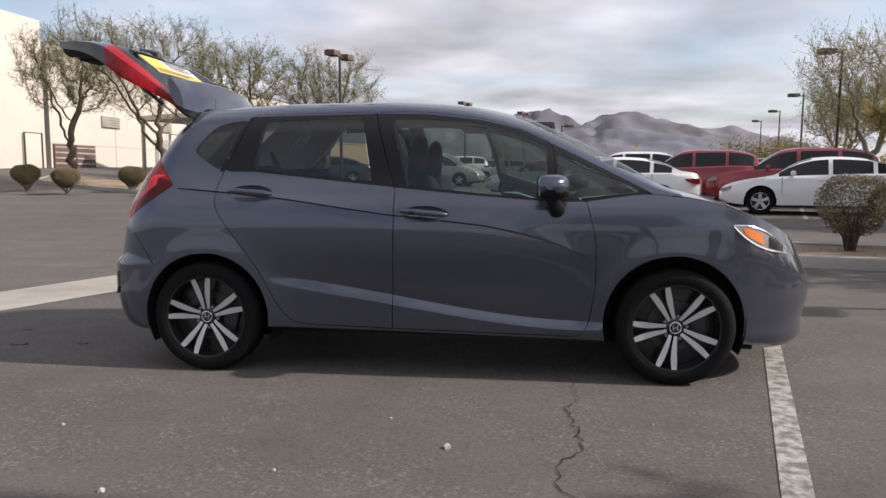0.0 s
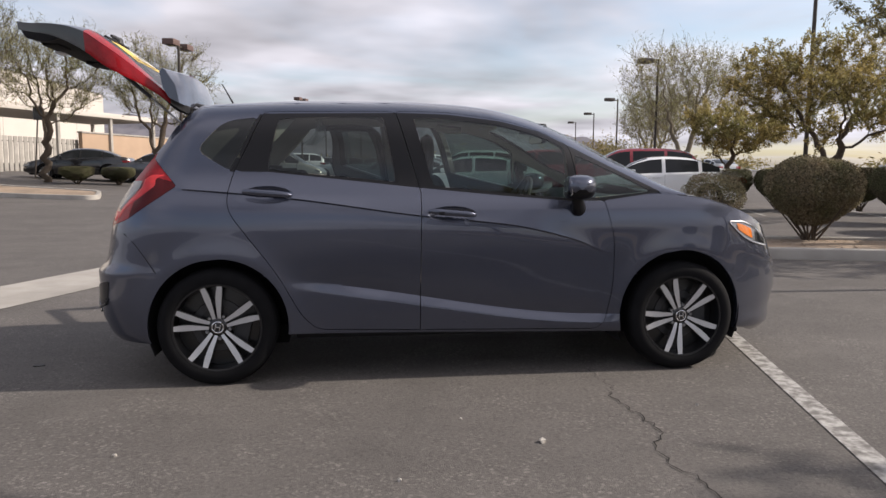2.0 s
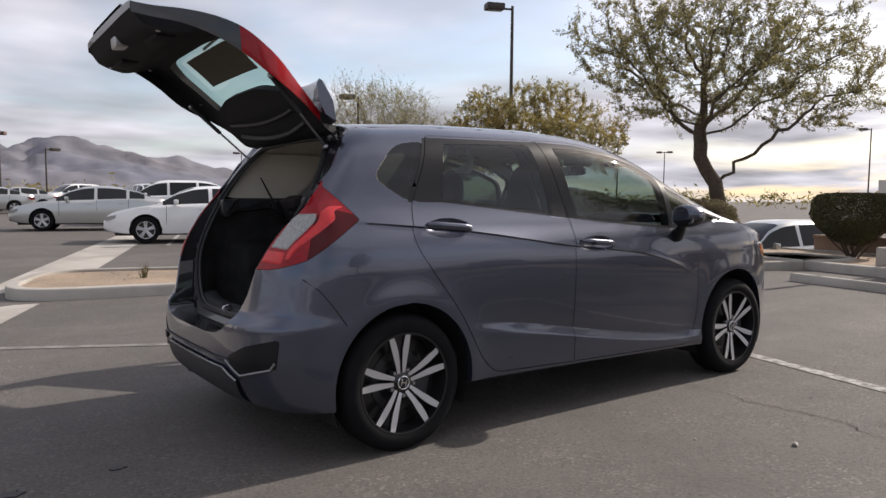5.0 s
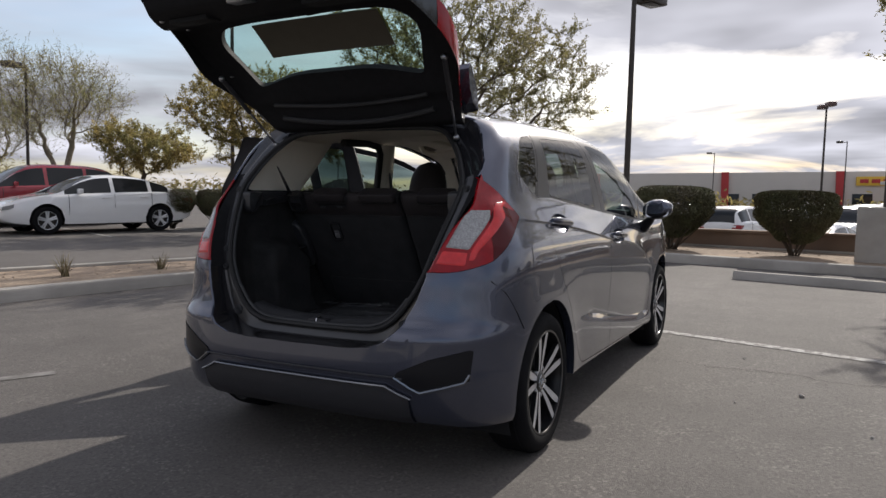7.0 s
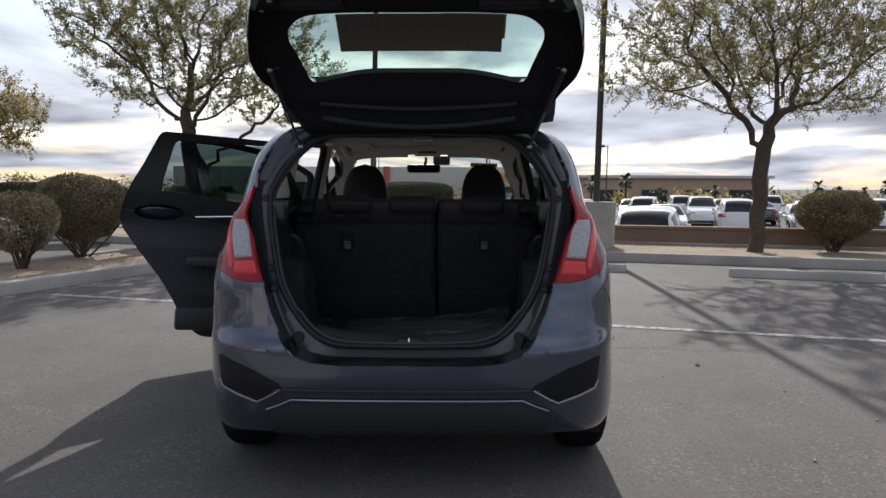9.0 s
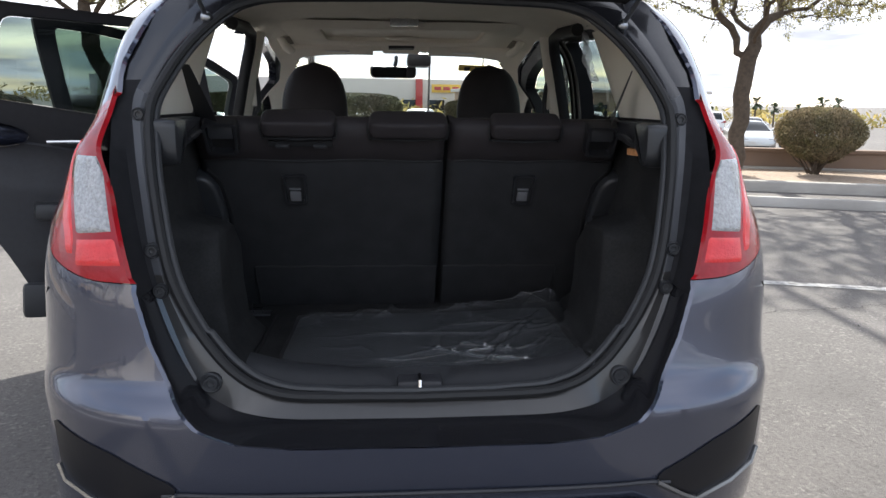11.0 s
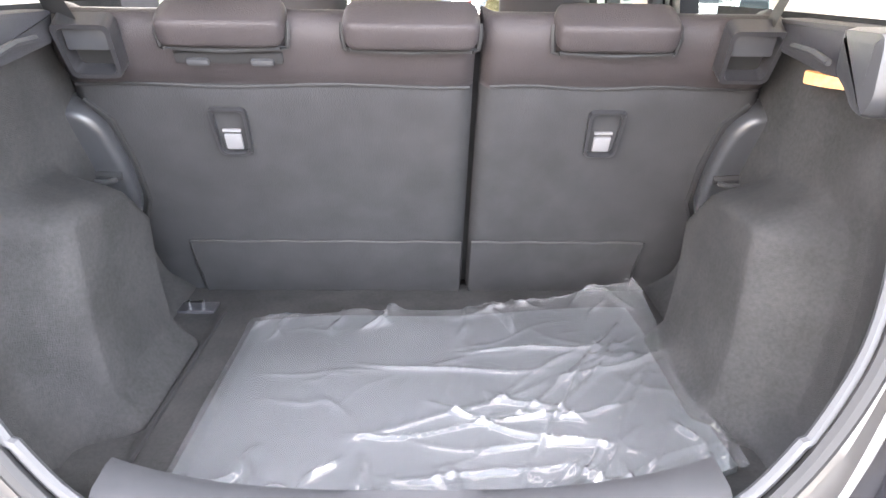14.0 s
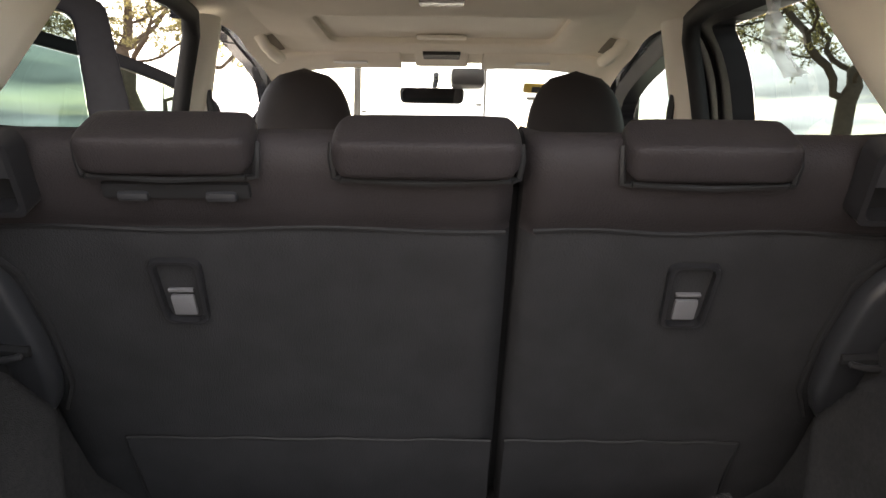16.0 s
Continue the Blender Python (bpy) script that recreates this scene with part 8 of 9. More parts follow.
# B pillar trims with belts
for s in (-1, 1):
    bm = bmesh.new()
    rows = []
    for k in range(13):
        z = 0.72 + (1.43 - 0.72) * k / 12
        xc = -0.215 - 0.085 * max(0, (z - 1.0)) / 0.43
        y = s * (0.672 if z < 0.95 else 0.672 - 0.115 * (z - 0.95) / 0.48)
        w = 0.075 - 0.02 * max(0, z - 1.0) / 0.43
        rows.append([Vector((xc - w, y + s * 0.03, z)), Vector((xc - w * 0.8, y - s * 0.012, z)), Vector((xc, y - s * 0.022, z)), Vector((xc + w * 0.8, y - s * 0.012, z)), Vector((xc + w, y + s * 0.03, z))])
    add_grid(bm, rows, flip=s > 0)
    pil = part("pillar_trim", bm, PILLAR, car, "beige pillar trim", angle=70)
    bm = bmesh.new()
    add_prism(bm, round_poly([(-0.262, 1.15), (-0.238, 1.15), (-0.262, 1.30), (-0.286, 1.30)], 0.008), s * 0.585, s * 0.612, "y", bevel=0.004)
    part("belt_guide", bm, PILLAR, pil)
    bm = bmesh.new()
    add_tube(bm, [(-0.250, s * 0.585, 1.13), (-0.252, s * 0.578, 1.17), (-0.262, s * 0.578, 1.22), (-0.270, s * 0.583, 1.26)], 0.010, 8)
    part("belt_loop", bm, GREY_PLASTIC, pil)
    # rubber seal round the front and the top of the rear door's opening
    bm = bmesh.new()
    add_tube(bm, [(-0.300, s * 0.690, 0.85), (-0.302, s * 0.678, 0.98), (-0.322, s * 0.648, 1.12), (-0.350, s * 0.610, 1.28), (-0.375, s * 0.582, 1.375), (-0.42, s * 0.568, 1.415), (-0.55, s * 0.562, 1.425), (-0.80, s * 0.560, 1.415)], 0.021, 10)
    part("door_seal", bm, RUBBER, car, "black rubber door seal", angle=80)
    # belt of the rear seat on the rear pillar
    bm = bmesh.new()
    a, b = Vector((-1.37, s * 0.560, 1.26)), Vector((-1.31, s * 0.530, 1.125))
    w = Vector((0.016, 0.026, 0.004)) if s > 0 else Vector((0.022, -0.005, 0.004))
    add_grid(bm, [[a - w * 0.5, a + w * 0.5], [(a + b) / 2 - w * 0.9, (a + b) / 2 + w * 0.9], [b - w * 1.2, b + w * 1.2]])
    part("seat_belt", bm, RUBBER, car, "black seat belt")

# inner trim of the rear pillars, between the side windows and the tail opening
for s in (-1, 1):
    front = lambda z: lerp_table(z, [1.10, 1.13, 1.21, 1.30, 1.40], [-1.15, -1.12, -1.03, -0.94, -0.85])
    bm = bmesh.new()
    rows = []
    for j in range(13):
        z = 1.105 + 0.295 * j / 12
        y = 0.612 - 0.022 * (j / 12) ** 2
        xf, xr = front(z), smooth_table(z, *PLANE) + 0.03
        rows.append([Vector((xf, s * (y + 0.05), z)), Vector((xf - 0.008, s * (y + 0.012), z))] + [Vector((xf - 0.02 + (xr - xf + 0.02) * k / 10, s * (y - 0.01 * math.sin(math.pi * k / 10) - 0.02 * (k / 10) ** 2), z)) for k in range(11)])
    add_grid(bm, rows, flip=s > 0)
    part("rear_pillar_trim", bm, PILLAR, car, "beige rear pillar trim", angle=60)

# roof fittings
bm = bmesh.new()
fr = round_poly([(-0.17, -0.345), (0.145, -0.335), (0.145, 0.335), (-0.17, 0.345)], 0.05)
cx = -0.01
rows = []
for out_, dz in ((-0.004, 0.003), (0.0, -0.020), (0.008, -0.025), (0.03, -0.025), (0.07, -0.020), (0.11, -0.008), (0.15, 0.004)):
    row = []
    for x, y in fr:
        x2, y2 = x + math.copysign(out_, x - cx), y + math.copysign(out_, y)
        row.append(Vector((x2, y2, liner_z(x2, y2) + dz)))
    rows.append(row)
add_grid(bm, rows, close_v=True)
bmesh.ops.recalc_face_normals(bm, faces=bm.faces)
part("sunroof_frame", bm, HEADLINER, car, "beige surround of the sunroof", angle=50)
bm = bmesh.new()
add_grid(bm, [[Vector((x, y, liner_z(x, y) - 0.004)) for y in [-0.33 + 0.66 * k / 16 for k in range(17)]] for x in [-0.165 + 0.305 * k / 8 for k in range(9)]], flip=True)
part("sunroof_blind", bm, PILLAR, car, "beige sunroof blind in its frame", angle=60)
bm = bmesh.new()
add_box(bm, (0.092, -0.075, 1.447), (0.122, 0.075, 1.458), 0.004)
part("blind_grip", bm, PILLAR, car)
for s in (-1, 1):
    bm = bmesh.new()
    rows = []
    for x, dz in ((0.262, 0.004), (0.262, -0.012), (0.268, -0.017), (0.30, -0.019), (0.385, -0.017), (0.398, -0.010), (0.398, 0.006)):
        rows.append([Vector((x, s * y, liner_z(0.275, s * y) - 0.27 * (x - 0.275) + dz)) for y in [0.135 + 0.375 * k / 10 for k in range(11)]])
    vs = add_grid(bm, rows)
    bm.faces.new([r[0] for r in vs]), bm.faces.new([r[-1] for r in vs])
    bmesh.ops.recalc_face_normals(bm, faces=bm.faces)
    sv = part("sun_visor", bm, HEADLINER, car, "beige sun visor folded against the roof", angle=50)
    bm = bmesh.new()
    zv = liner_z(0.275, s * 0.30) - 0.27 * 0.05 - 0.0215
    add_box(bm, (0.315, s * 0.30 - 0.055, zv - 0.003), (0.345, s * 0.30 + 0.055, zv + 0.003), 0.001)
    part("visor_label", bm, material("label_white", (0.8, 0.8, 0.78), rough=0.5) if "label_white" not in MATS else MATS["label_white"], sv, "pale warning label")
    bm = bmesh.new()
    add_tube(bm, [(0.05, s * 0.530, 1.445), (0.055, s * 0.512, 1.412), (0.08, s * 0.500, 1.402), (0.18, s * 0.498, 1.398), (0.205, s * 0.508, 1.398), (0.21, s * 0.535, 1.415)], 0.017, 10)
    gh = part("grab_handle", bm, PILLAR, car, "beige grab handle", angle=80)
    bm = bmesh.new()
    add_grid(bm, [[Vector((x, s * y, liner_z(x, s * y) - 0.004)) for y in (0.490, 0.505, 0.52, 0.535)] for x in [0.045 + 0.17 * k / 6 for k in range(7)]], flip=s > 0)
    part("handle_recess", bm, HANDLE_RECESS, gh)
bm = bmesh.new()
add_box(bm, (0.20, -0.09, 1.425), (0.42, 0.09, 1.455), 0.014, Matrix.Translation((0.31, 0, 1.44)) @ Matrix.Rotation(math.radians(13), 4, "Y") @ Matrix.Translation((-0.31, 0, -1.44)))
con = part("roof_console", bm, HEADLINER, car)
bm = bmesh.new()
for k in range(4):
    add_box(bm, (0.235 + 0.03 * k, -0.06, 1.418), (0.250 + 0.03 * k, 0.06, 1.432), 0.003)
part("console_slats", bm, GREY_PLASTIC, con)
bm = bmesh.new()
add_box(bm, (-0.345, -0.055, 1.462), (-0.285, 0.055, 1.492), 0.006)
part("dome_lamp", bm, CLEAR_LENS, car, "clear dome lamp")
# inner mirror and sensor housing
bm = bmesh.new()
mm = Matrix.Translation((0.64, 0.035, 1.325)) @ Matrix.Rotation(math.radians(6), 4, "Z") @ Matrix.Rotation(math.radians(-8), 4, "Y")
add_prism(bm, round_poly([(-0.118, -0.030), (0.118, -0.030), (0.122, 0.030), (-0.122, 0.030)], 0.022), -0.006, 0.024, "x", mm, bevel=0.006)
im = part("inner_mirror", bm, BLACK_PLASTIC, car, "rear-view mirror on the windscreen")
bm = bmesh.new()
add_prism(bm, round_poly([(-0.110, -0.025), (0.110, -0.025), (0.113, 0.025), (-0.113, 0.025)], 0.02), -0.0085, -0.0065, "x", mm)
part("mirror_glass", bm, MIRROR, im)
bm = bmesh.new()
add_tube(bm, [(0.66, 0.03, 1.345), (0.66, 0.02, 1.385), (0.62, 0.02, 1.40)], 0.010, 8)
part("mirror_arm", bm, BLACK_PLASTIC, im)
bm = bmesh.new()
add_box(bm, (0.50, -0.155, 1.35), (0.66, -0.035, 1.415), 0.018)
part("sensor_housing", bm, BLACK_PLASTIC, car)
# stickers on the windscreen's upper edge
bm = bmesh.new()
add_prism(bm, round_poly([(-0.49, 1.315), (-0.30, 1.325), (-0.30, 1.375), (-0.49, 1.365)], 0.01), 0.575, 0.577, "x", Matrix.Translation((0.575, 0, 1.35)) @ Matrix.Rotation(math.radians(-55), 4, "Y") @ Matrix.Translation((-0.575, 0, -1.35)))
st = part("screen_sticker", bm, PAPER_Y, car, "yellow price sticker with dark bars")
for k in range(3):
    bm = bmesh.new()
    add_prism(bm, [(-0.47 + 0.055 * k, 1.33), (-0.44 + 0.055 * k, 1.33), (-0.44 + 0.055 * k, 1.36), (-0.47 + 0.055 * k, 1.36)], 0.571, 0.573, "x", Matrix.Translation((0.575, 0, 1.35)) @ Matrix.Rotation(math.radians(-55), 4, "Y") @ Matrix.Translation((-0.575, 0, -1.35)))
    part("sticker_bar", bm, INK, st)

# dashboard, wheel, front seats
bm = bmesh.new()
rows = []
for i in range(17):
    y = -0.70 + 1.40 * i / 16
    h = 0.05 if 0.2 < y < 0.52 else 0.0
    rows.append([Vector(p) for p in ((1.12, y, 0.97), (0.98, y, 0.975 + h * 0.6), (0.86, y, 0.955 + h), (0.78, y, 0.90 + h * 0.6), (0.77, y, 0.78), (0.84, y, 0.62), (1.12, y, 0.50))])
add_grid(bm, rows, flip=True)
part("dashboard", bm, BLACK_PLASTIC, car, "black plastic dashboard", angle=60)
bm = bmesh.new()
mw = Matrix.Translation((0.60, 0.36, 0.90)) @ Matrix.Rotation(math.radians(-66), 4, "Y")
add_tube(bm, [mw @ Vector((0.185 * math.cos(a), 0.185 * math.sin(a), 0)) for a in [2 * math.pi * k / 36 for k in range(37)]], 0.016, 8, caps=False)
sw = part("steering_wheel", bm, BLACK_PLASTIC, car)
bm = bmesh.new()
add_lathe(bm, [(0, 0.02), (0.05, 0.018), (0.07, 0.0), (0.06, -0.06)], 20, axis="z", m=mw)
for a in (0, 2.0, -2.0, math.pi):
    add_tube(bm, [mw @ Vector((0.06 * math.cos(a), 0.06 * math.sin(a), 0)), mw @ Vector((0.18 * math.cos(a), 0.18 * math.sin(a), 0))], 0.014, 6)
part("wheel_hub", bm, BLACK_PLASTIC, sw)


def cushion(bm, size, m, r=0.5, bulge=0.0, n=10):
    """A soft block: a box whose faces swell and whose edges round off."""
    b = bmesh.new()
    bmesh.ops.create_cube(b, size=2.0)
    bmesh.ops.subdivide_edges(b, edges=b.edges, cuts=n, use_grid_fill=True)
    for v in b.verts:
        x, y, z = v.co
        l = (abs(x) ** 6 + abs(y) ** 6 + abs(z) ** 6) ** (1 / 6)
        k = (1 - r) + r / l
        q = Vector((x * k, y * k, z * k))
        q += Vector((q.x * bulge * (1 - y * y) * (1 - z * z), q.y * bulge * (1 - x * x) * (1 - z * z), q.z * bulge * (1 - x * x) * (1 - y * y)))
        v.co = m @ Vector((q.x * size[0] / 2, q.y * size[1] / 2, q.z * size[2] / 2))
    tmp = bpy.data.meshes.new("tmp")
    b.to_mesh(tmp)
    b.free()
    bm.from_mesh(tmp)
    bpy.data.meshes.remove(tmp)


for y, nm in ((0.368, "driver"), (-0.362, "passenger")):
    fs = new("front_seat")
    fs.parent = car
    tagged(fs, "black cloth front seat")
    bm = bmesh.new()
    lean = Matrix.Translation((-0.045, y, 0.79)) @ Matrix.Rotation(math.radians(-16), 4, "Y")
    cushion(bm, (0.15, 0.48, 0.58), lean, 0.9, 0.08)
    part("backrest", bm, FABRIC, fs, angle=80)
    bm = bmesh.new()
    cushion(bm, (0.50, 0.50, 0.16), Matrix.Translation((0.22, y, 0.50)), 0.9, 0.06)
    part("seat_cushion", bm, FABRIC, fs, angle=80)
    # tall domed head restraint
    bm = bmesh.new()
    rows = []
    for k in range(15):
        t = k / 14
        hw = 0.137 * (1 - t ** 3.2) ** 0.45 if t < 1 else 0.0
        dp = 0.055 * (1 - t ** 4) ** 0.5 if t < 1 else 0.0
        z = 1.06 + 0.272 * t
        x = -0.155 + 0.03 * t
        rows.append([Vector((x + dp * math.cos(a), y + max(hw, 0.001) * math.copysign(abs(math.sin(a)) ** 0.8, math.sin(a)), z)) for a in [2 * math.pi * j / 24 for j in range(24)]])
    vs = add_grid(bm, rows, close_v=True)
    bmesh.ops.recalc_face_normals(bm, faces=bm.faces)
    part("head_restraint", bm, FABRIC, fs, angle=80)

# rear seat: two backs, three head restraints
rear_seat = new("rear_seat")
rear_seat.parent = car
tagged(rear_seat, "split rear seat back in black cloth and felt")


def seat_back(y0, y1):
    """A slab with a rounded upper edge; felt below, woven cloth above the seam."""
    bm = bmesh.new()
    prof = [(0.49, 0.0), (0.60, 0.0), (0.70, 0.001), (0.80, 0.003), (0.90, 0.005), (0.98, 0.005), (1.012, 0.003), (1.018, 0.0005), (1.024, 0.004), (1.05, 0.010), (1.085, 0.011), (1.107, 0.005), (1.119, -0.010), (1.119, -0.03), (1.10, -0.07), (1.08, -0.10), (1.04, -0.125), (0.9, -0.13), (0.5, -0.13)]
    n = 26
    rows = []
    for i in range(n + 1):
        t = i / n
        y = y0 + (y1 - y0) * t
        e = min(1.0, min(t, 1 - t) * (y1 - y0) / 0.022)
        drop = 0.018 * (1 - math.sqrt(max(0, 1 - (1 - e) ** 2)))
        rows.append([on_seat(y, z, d - drop) - Vector((0, 0, drop * 0.6 if z > 1.1 else 0)) for z, d in prof])
    vs = add_grid(bm, rows)
    bm.faces.new(vs[0]), bm.faces.new(vs[-1])
    bmesh.ops.recalc_face_normals(bm, faces=bm.faces)
    for f in bm.faces:
        c = f.calc_center_median()
        f.material_index = 0 if c.z < 1.018 else 1
    return bm


for y0, y1 in ((-0.088, 0.575), (-0.575, -0.100)):
    part("seat_back", seat_back(y0, y1), (FABRIC_BACK, FABRIC), rear_seat, "grey-black felt back under woven cloth", angle=60)
for yc, hw, dz, tail in ((0.300, 0.094, 0.008, 0.012), (0.012, 0.100, 0.008, 0.016), (-0.304, 0.093, 0.004, 0.010)):
    bm = bmesh.new()
    cushion(bm, (2 * hw, 0.074, 0.046), seat_frame(yc, 1.108 + dz, -0.014 + tail), 0.62, 0.05)
    hr = part("head_restraint", bm, FABRIC, rear_seat, "lowered black cloth head restraint", angle=80)
    bm = bmesh.new()
    add_tube(bm, [on_seat(yc - hw * 0.93, 1.083 + dz, 0.018 + tail * 0.5), on_seat(yc, 1.081 + dz, 0.022 + tail * 0.5), on_seat(yc + hw * 0.93, 1.083 + dz, 0.018 + tail * 0.5)], 0.0035, 6)
    part("piping", bm, RUBBER, hr)
    for e in (-1, 1):
        bm = bmesh.new()
        add_tube(bm, [on_seat(yc + e * (hw * 0.93), 1.083 + dz, 0.018 + tail * 0.5), on_seat(yc + e * (hw * 1.03), 1.080 + dz, 0.016), on_seat(yc + e * (hw * 1.06), 1.10 + dz, 0.012), on_seat(yc + e * (hw * 1.05), 1.118, 0.0)], 0.0042, 6)
        part("piping", bm, RUBBER, hr)
# near-black block stands in for the shadow beneath this head restraint
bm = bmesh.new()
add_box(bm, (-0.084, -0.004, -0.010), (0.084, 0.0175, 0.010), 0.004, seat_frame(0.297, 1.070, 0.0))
part("restraint_slot_shadow", bm, UNDER, rear_seat, "shadow below the head restraint, made as a dark block")
for yy in (0.345, 0.245):
    bm = bmesh.new()
    add_box(bm, (-0.018, -0.01, -0.006), (0.018, 0.012, 0.006), 0.005, seat_frame(yy, 1.066, 0.012))
    part("post_guide", bm, GREY_PLASTIC, rear_seat)
# added filler, keeps light from leaking between the two seat backs
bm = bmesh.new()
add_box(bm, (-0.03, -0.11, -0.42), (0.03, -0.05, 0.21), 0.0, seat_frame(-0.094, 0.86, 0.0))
part("gap_light_block", bm, UNDER, rear_seat, "black filler added behind the gap to block light")
# seams and the stitched flap at the foot
for y0, y1, z0, z1 in ((0.56, -0.082, 1.016, 1.018), (-0.115, -0.56, 1.018, 1.018)):
    bm = bmesh.new()
    add_tube(bm, [on_seat(y0 + (y1 - y0) * k / 12, z0 + (z1 - z0) * k / 12 + 0.003 * math.sin(k), 0.003) for k in range(13)], 0.0028, 6)
    part("seam", bm, RUBBER, rear_seat)
for y0, y1 in ((0.47, -0.083), (-0.104, -0.46)):
    bm = bmesh.new()
    rows = []
    for j in range(9):
        z = 0.678 - (0.678 - 0.535) * j / 8
        rows.append([on_seat(y0 + (y1 - y0) * k / 20, z, 0.0065 + 0.0012 * math.sin(k * 1.3 + j)) for k in range(21)])
    vs = add_grid(bm, rows)
    flap = part("lower_flap", bm, FABRIC_BACK, rear_seat, "felt flap stitched along its upper edge")
    bm = bmesh.new()
    ye = y0 if abs(y0) > abs(y1) else y1
    add_tube(bm, [on_seat(ye, 0.677, 0.005), on_seat(ye + 0.002, 0.61, 0.006), on_seat(ye, 0.54, 0.005)], 0.0028, 6)
    part("seam", bm, RUBBER, flap)
    bm = bmesh.new()
    add_tube(bm, [on_seat(y0 + (y1 - y0) * k / 12, 0.678 + 0.0015 * math.sin(k * 2), 0.005) for k in range(13)], 0.0026, 6)
    part("seam", bm, RUBBER, rear_seat)
# tether anchors: plastic frames with grey straps
for yc in (0.325, -0.320):
    bm = bmesh.new()
    fr_o = round_poly([(-0.029, -0.052), (0.029, -0.052), (0.033, 0.052), (-0.033, 0.052)], 0.015)
    fr_i = [(x * 0.76, z * 0.86) for x, z in fr_o]
    mm = seat_frame(yc, 0.935, 0.006)
    a = [bm.verts.new(mm @ Vector((x, 0.0, z))) for x, z in fr_o]
    b = [bm.verts.new(mm @ Vector((x * 0.97, 0.008, z * 0.97))) for x, z in fr_o]
    c = [bm.verts.new(mm @ Vector((x * 1.05, 0.008, z * 1.05))) for x, z in fr_i]
    d = [bm.verts.new(mm @ Vector((x, -0.004, z))) for x, z in fr_i]
    for i in range(len(fr_o)):
        j = (i + 1) % len(fr_o)
        bm.faces.new((a[i], a[j], b[j], b[i])), bm.faces.new((b[i], b[j], c[j], c[i])), bm.faces.new((c[i], c[j], d[j], d[i]))
    bm.faces.new(d)
    bmesh.ops.recalc_face_normals(bm, faces=bm.faces)
    an = part("tether_anchor", bm, HANDLE, rear_seat, "charcoal plastic tether frame")
    # thin near-black sheet imitates the shade inside the tether frame
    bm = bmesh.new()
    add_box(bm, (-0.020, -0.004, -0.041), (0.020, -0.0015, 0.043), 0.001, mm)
    part("recess_shade", bm, UNDER, an)
    bm = bmesh.new()
    add_box(bm, (-0.015, -0.001, -0.038), (0.015, 0.006, -0.006), 0.003, mm)
    add_box(bm, (-0.016, -0.001, 0.0), (0.016, 0.005, 0.004), 0.001, mm)
    part("strap", bm, material("grey_webbing", (0.13, 0.13, 0.137), rough=0.8, bump=0.3, bump_scale=600) if "grey_webbing" not in MATS else MATS["grey_webbing"], an, "pale grey webbing strap")
# release levers at the outer upper corners
for yc in (0.496, -0.508):
    bm = bmesh.new()
    mm = seat_frame(yc, 1.092, 0.031)
    fr_o = round_poly([(-0.040, -0.047), (0.040, -0.047), (0.045, 0.050), (-0.045, 0.050)], 0.014)
    a = [bm.verts.new(mm @ Vector((x, -0.02, z))) for x, z in fr_o]
    b = [bm.verts.new(mm @ Vector((x * 0.97, 0.012, z * 0.97))) for x, z in fr_o]
    c = [bm.verts.new(mm @ Vector((x * 0.80, 0.012, z * 0.82))) for x, z in fr_o]
    d = [bm.verts.new(mm @ Vector((x * 0.76, -0.017, z * 0.78))) for x, z in fr_o]
    for i in range(len(fr_o)):
        j = (i + 1) % len(fr_o)
        bm.faces.new((a[i], a[j], b[j], b[i])), bm.faces.new((b[i], b[j], c[j], c[i])), bm.faces.new((c[i], c[j], d[j], d[i]))
    bm.faces.new(d)
    bmesh.ops.recalc_face_normals(bm, faces=bm.faces)
    rl = part("seat_release", bm, HANDLE, rear_seat, "charcoal plastic release handle")
    bm = bmesh.new()
    add_box(bm, (-0.032, -0.010, 0.000), (0.032, 0.009, 0.040), 0.005, mm @ Matrix.Rotation(math.radians(12), 4, "X"))
    part("lever", bm, SATIN, rl)
    # shade in the handle's hollow is a near-black sheet on its floor
    bm = bmesh.new()
    add_box(bm, (-0.031, -0.0165, -0.037), (0.031, -0.0145, 0.037), 0.001, mm)
    part("recess_shade", bm, UNDER, rl)

# boot floor, sill, side trims
bm = bmesh.new()
rows = []
for i in range(29):
    y = -0.60 + 1.20 * i / 28
    rows.append([Vector((-1.74 + 0.86 * j / 20, y, 0.532 - (0.006 if abs(y - 0.41) < 0.02 and j > 2 else 0.0))) for j in range(21)])
add_grid(bm, rows, flip=True)
part("boot_floor", bm, FELT, car, "charcoal felt boot floor")
bm = bmesh.new()
add_tube(bm, [(-1.60, 0.41, 0.533), (-1.09, 0.405, 0.533)], 0.006, 6)
part("floor_seam", bm, UNDER, car)
W_IN = [(0.0, 0.535), (0.30, 0.535), (0.42, 0.535), (0.50, 0.54), (0.545, 0.585), (0.562, 0.68), (0.572, 0.80), (0.582, 0.95), (0.588, 1.06), (0.588, 1.14)]
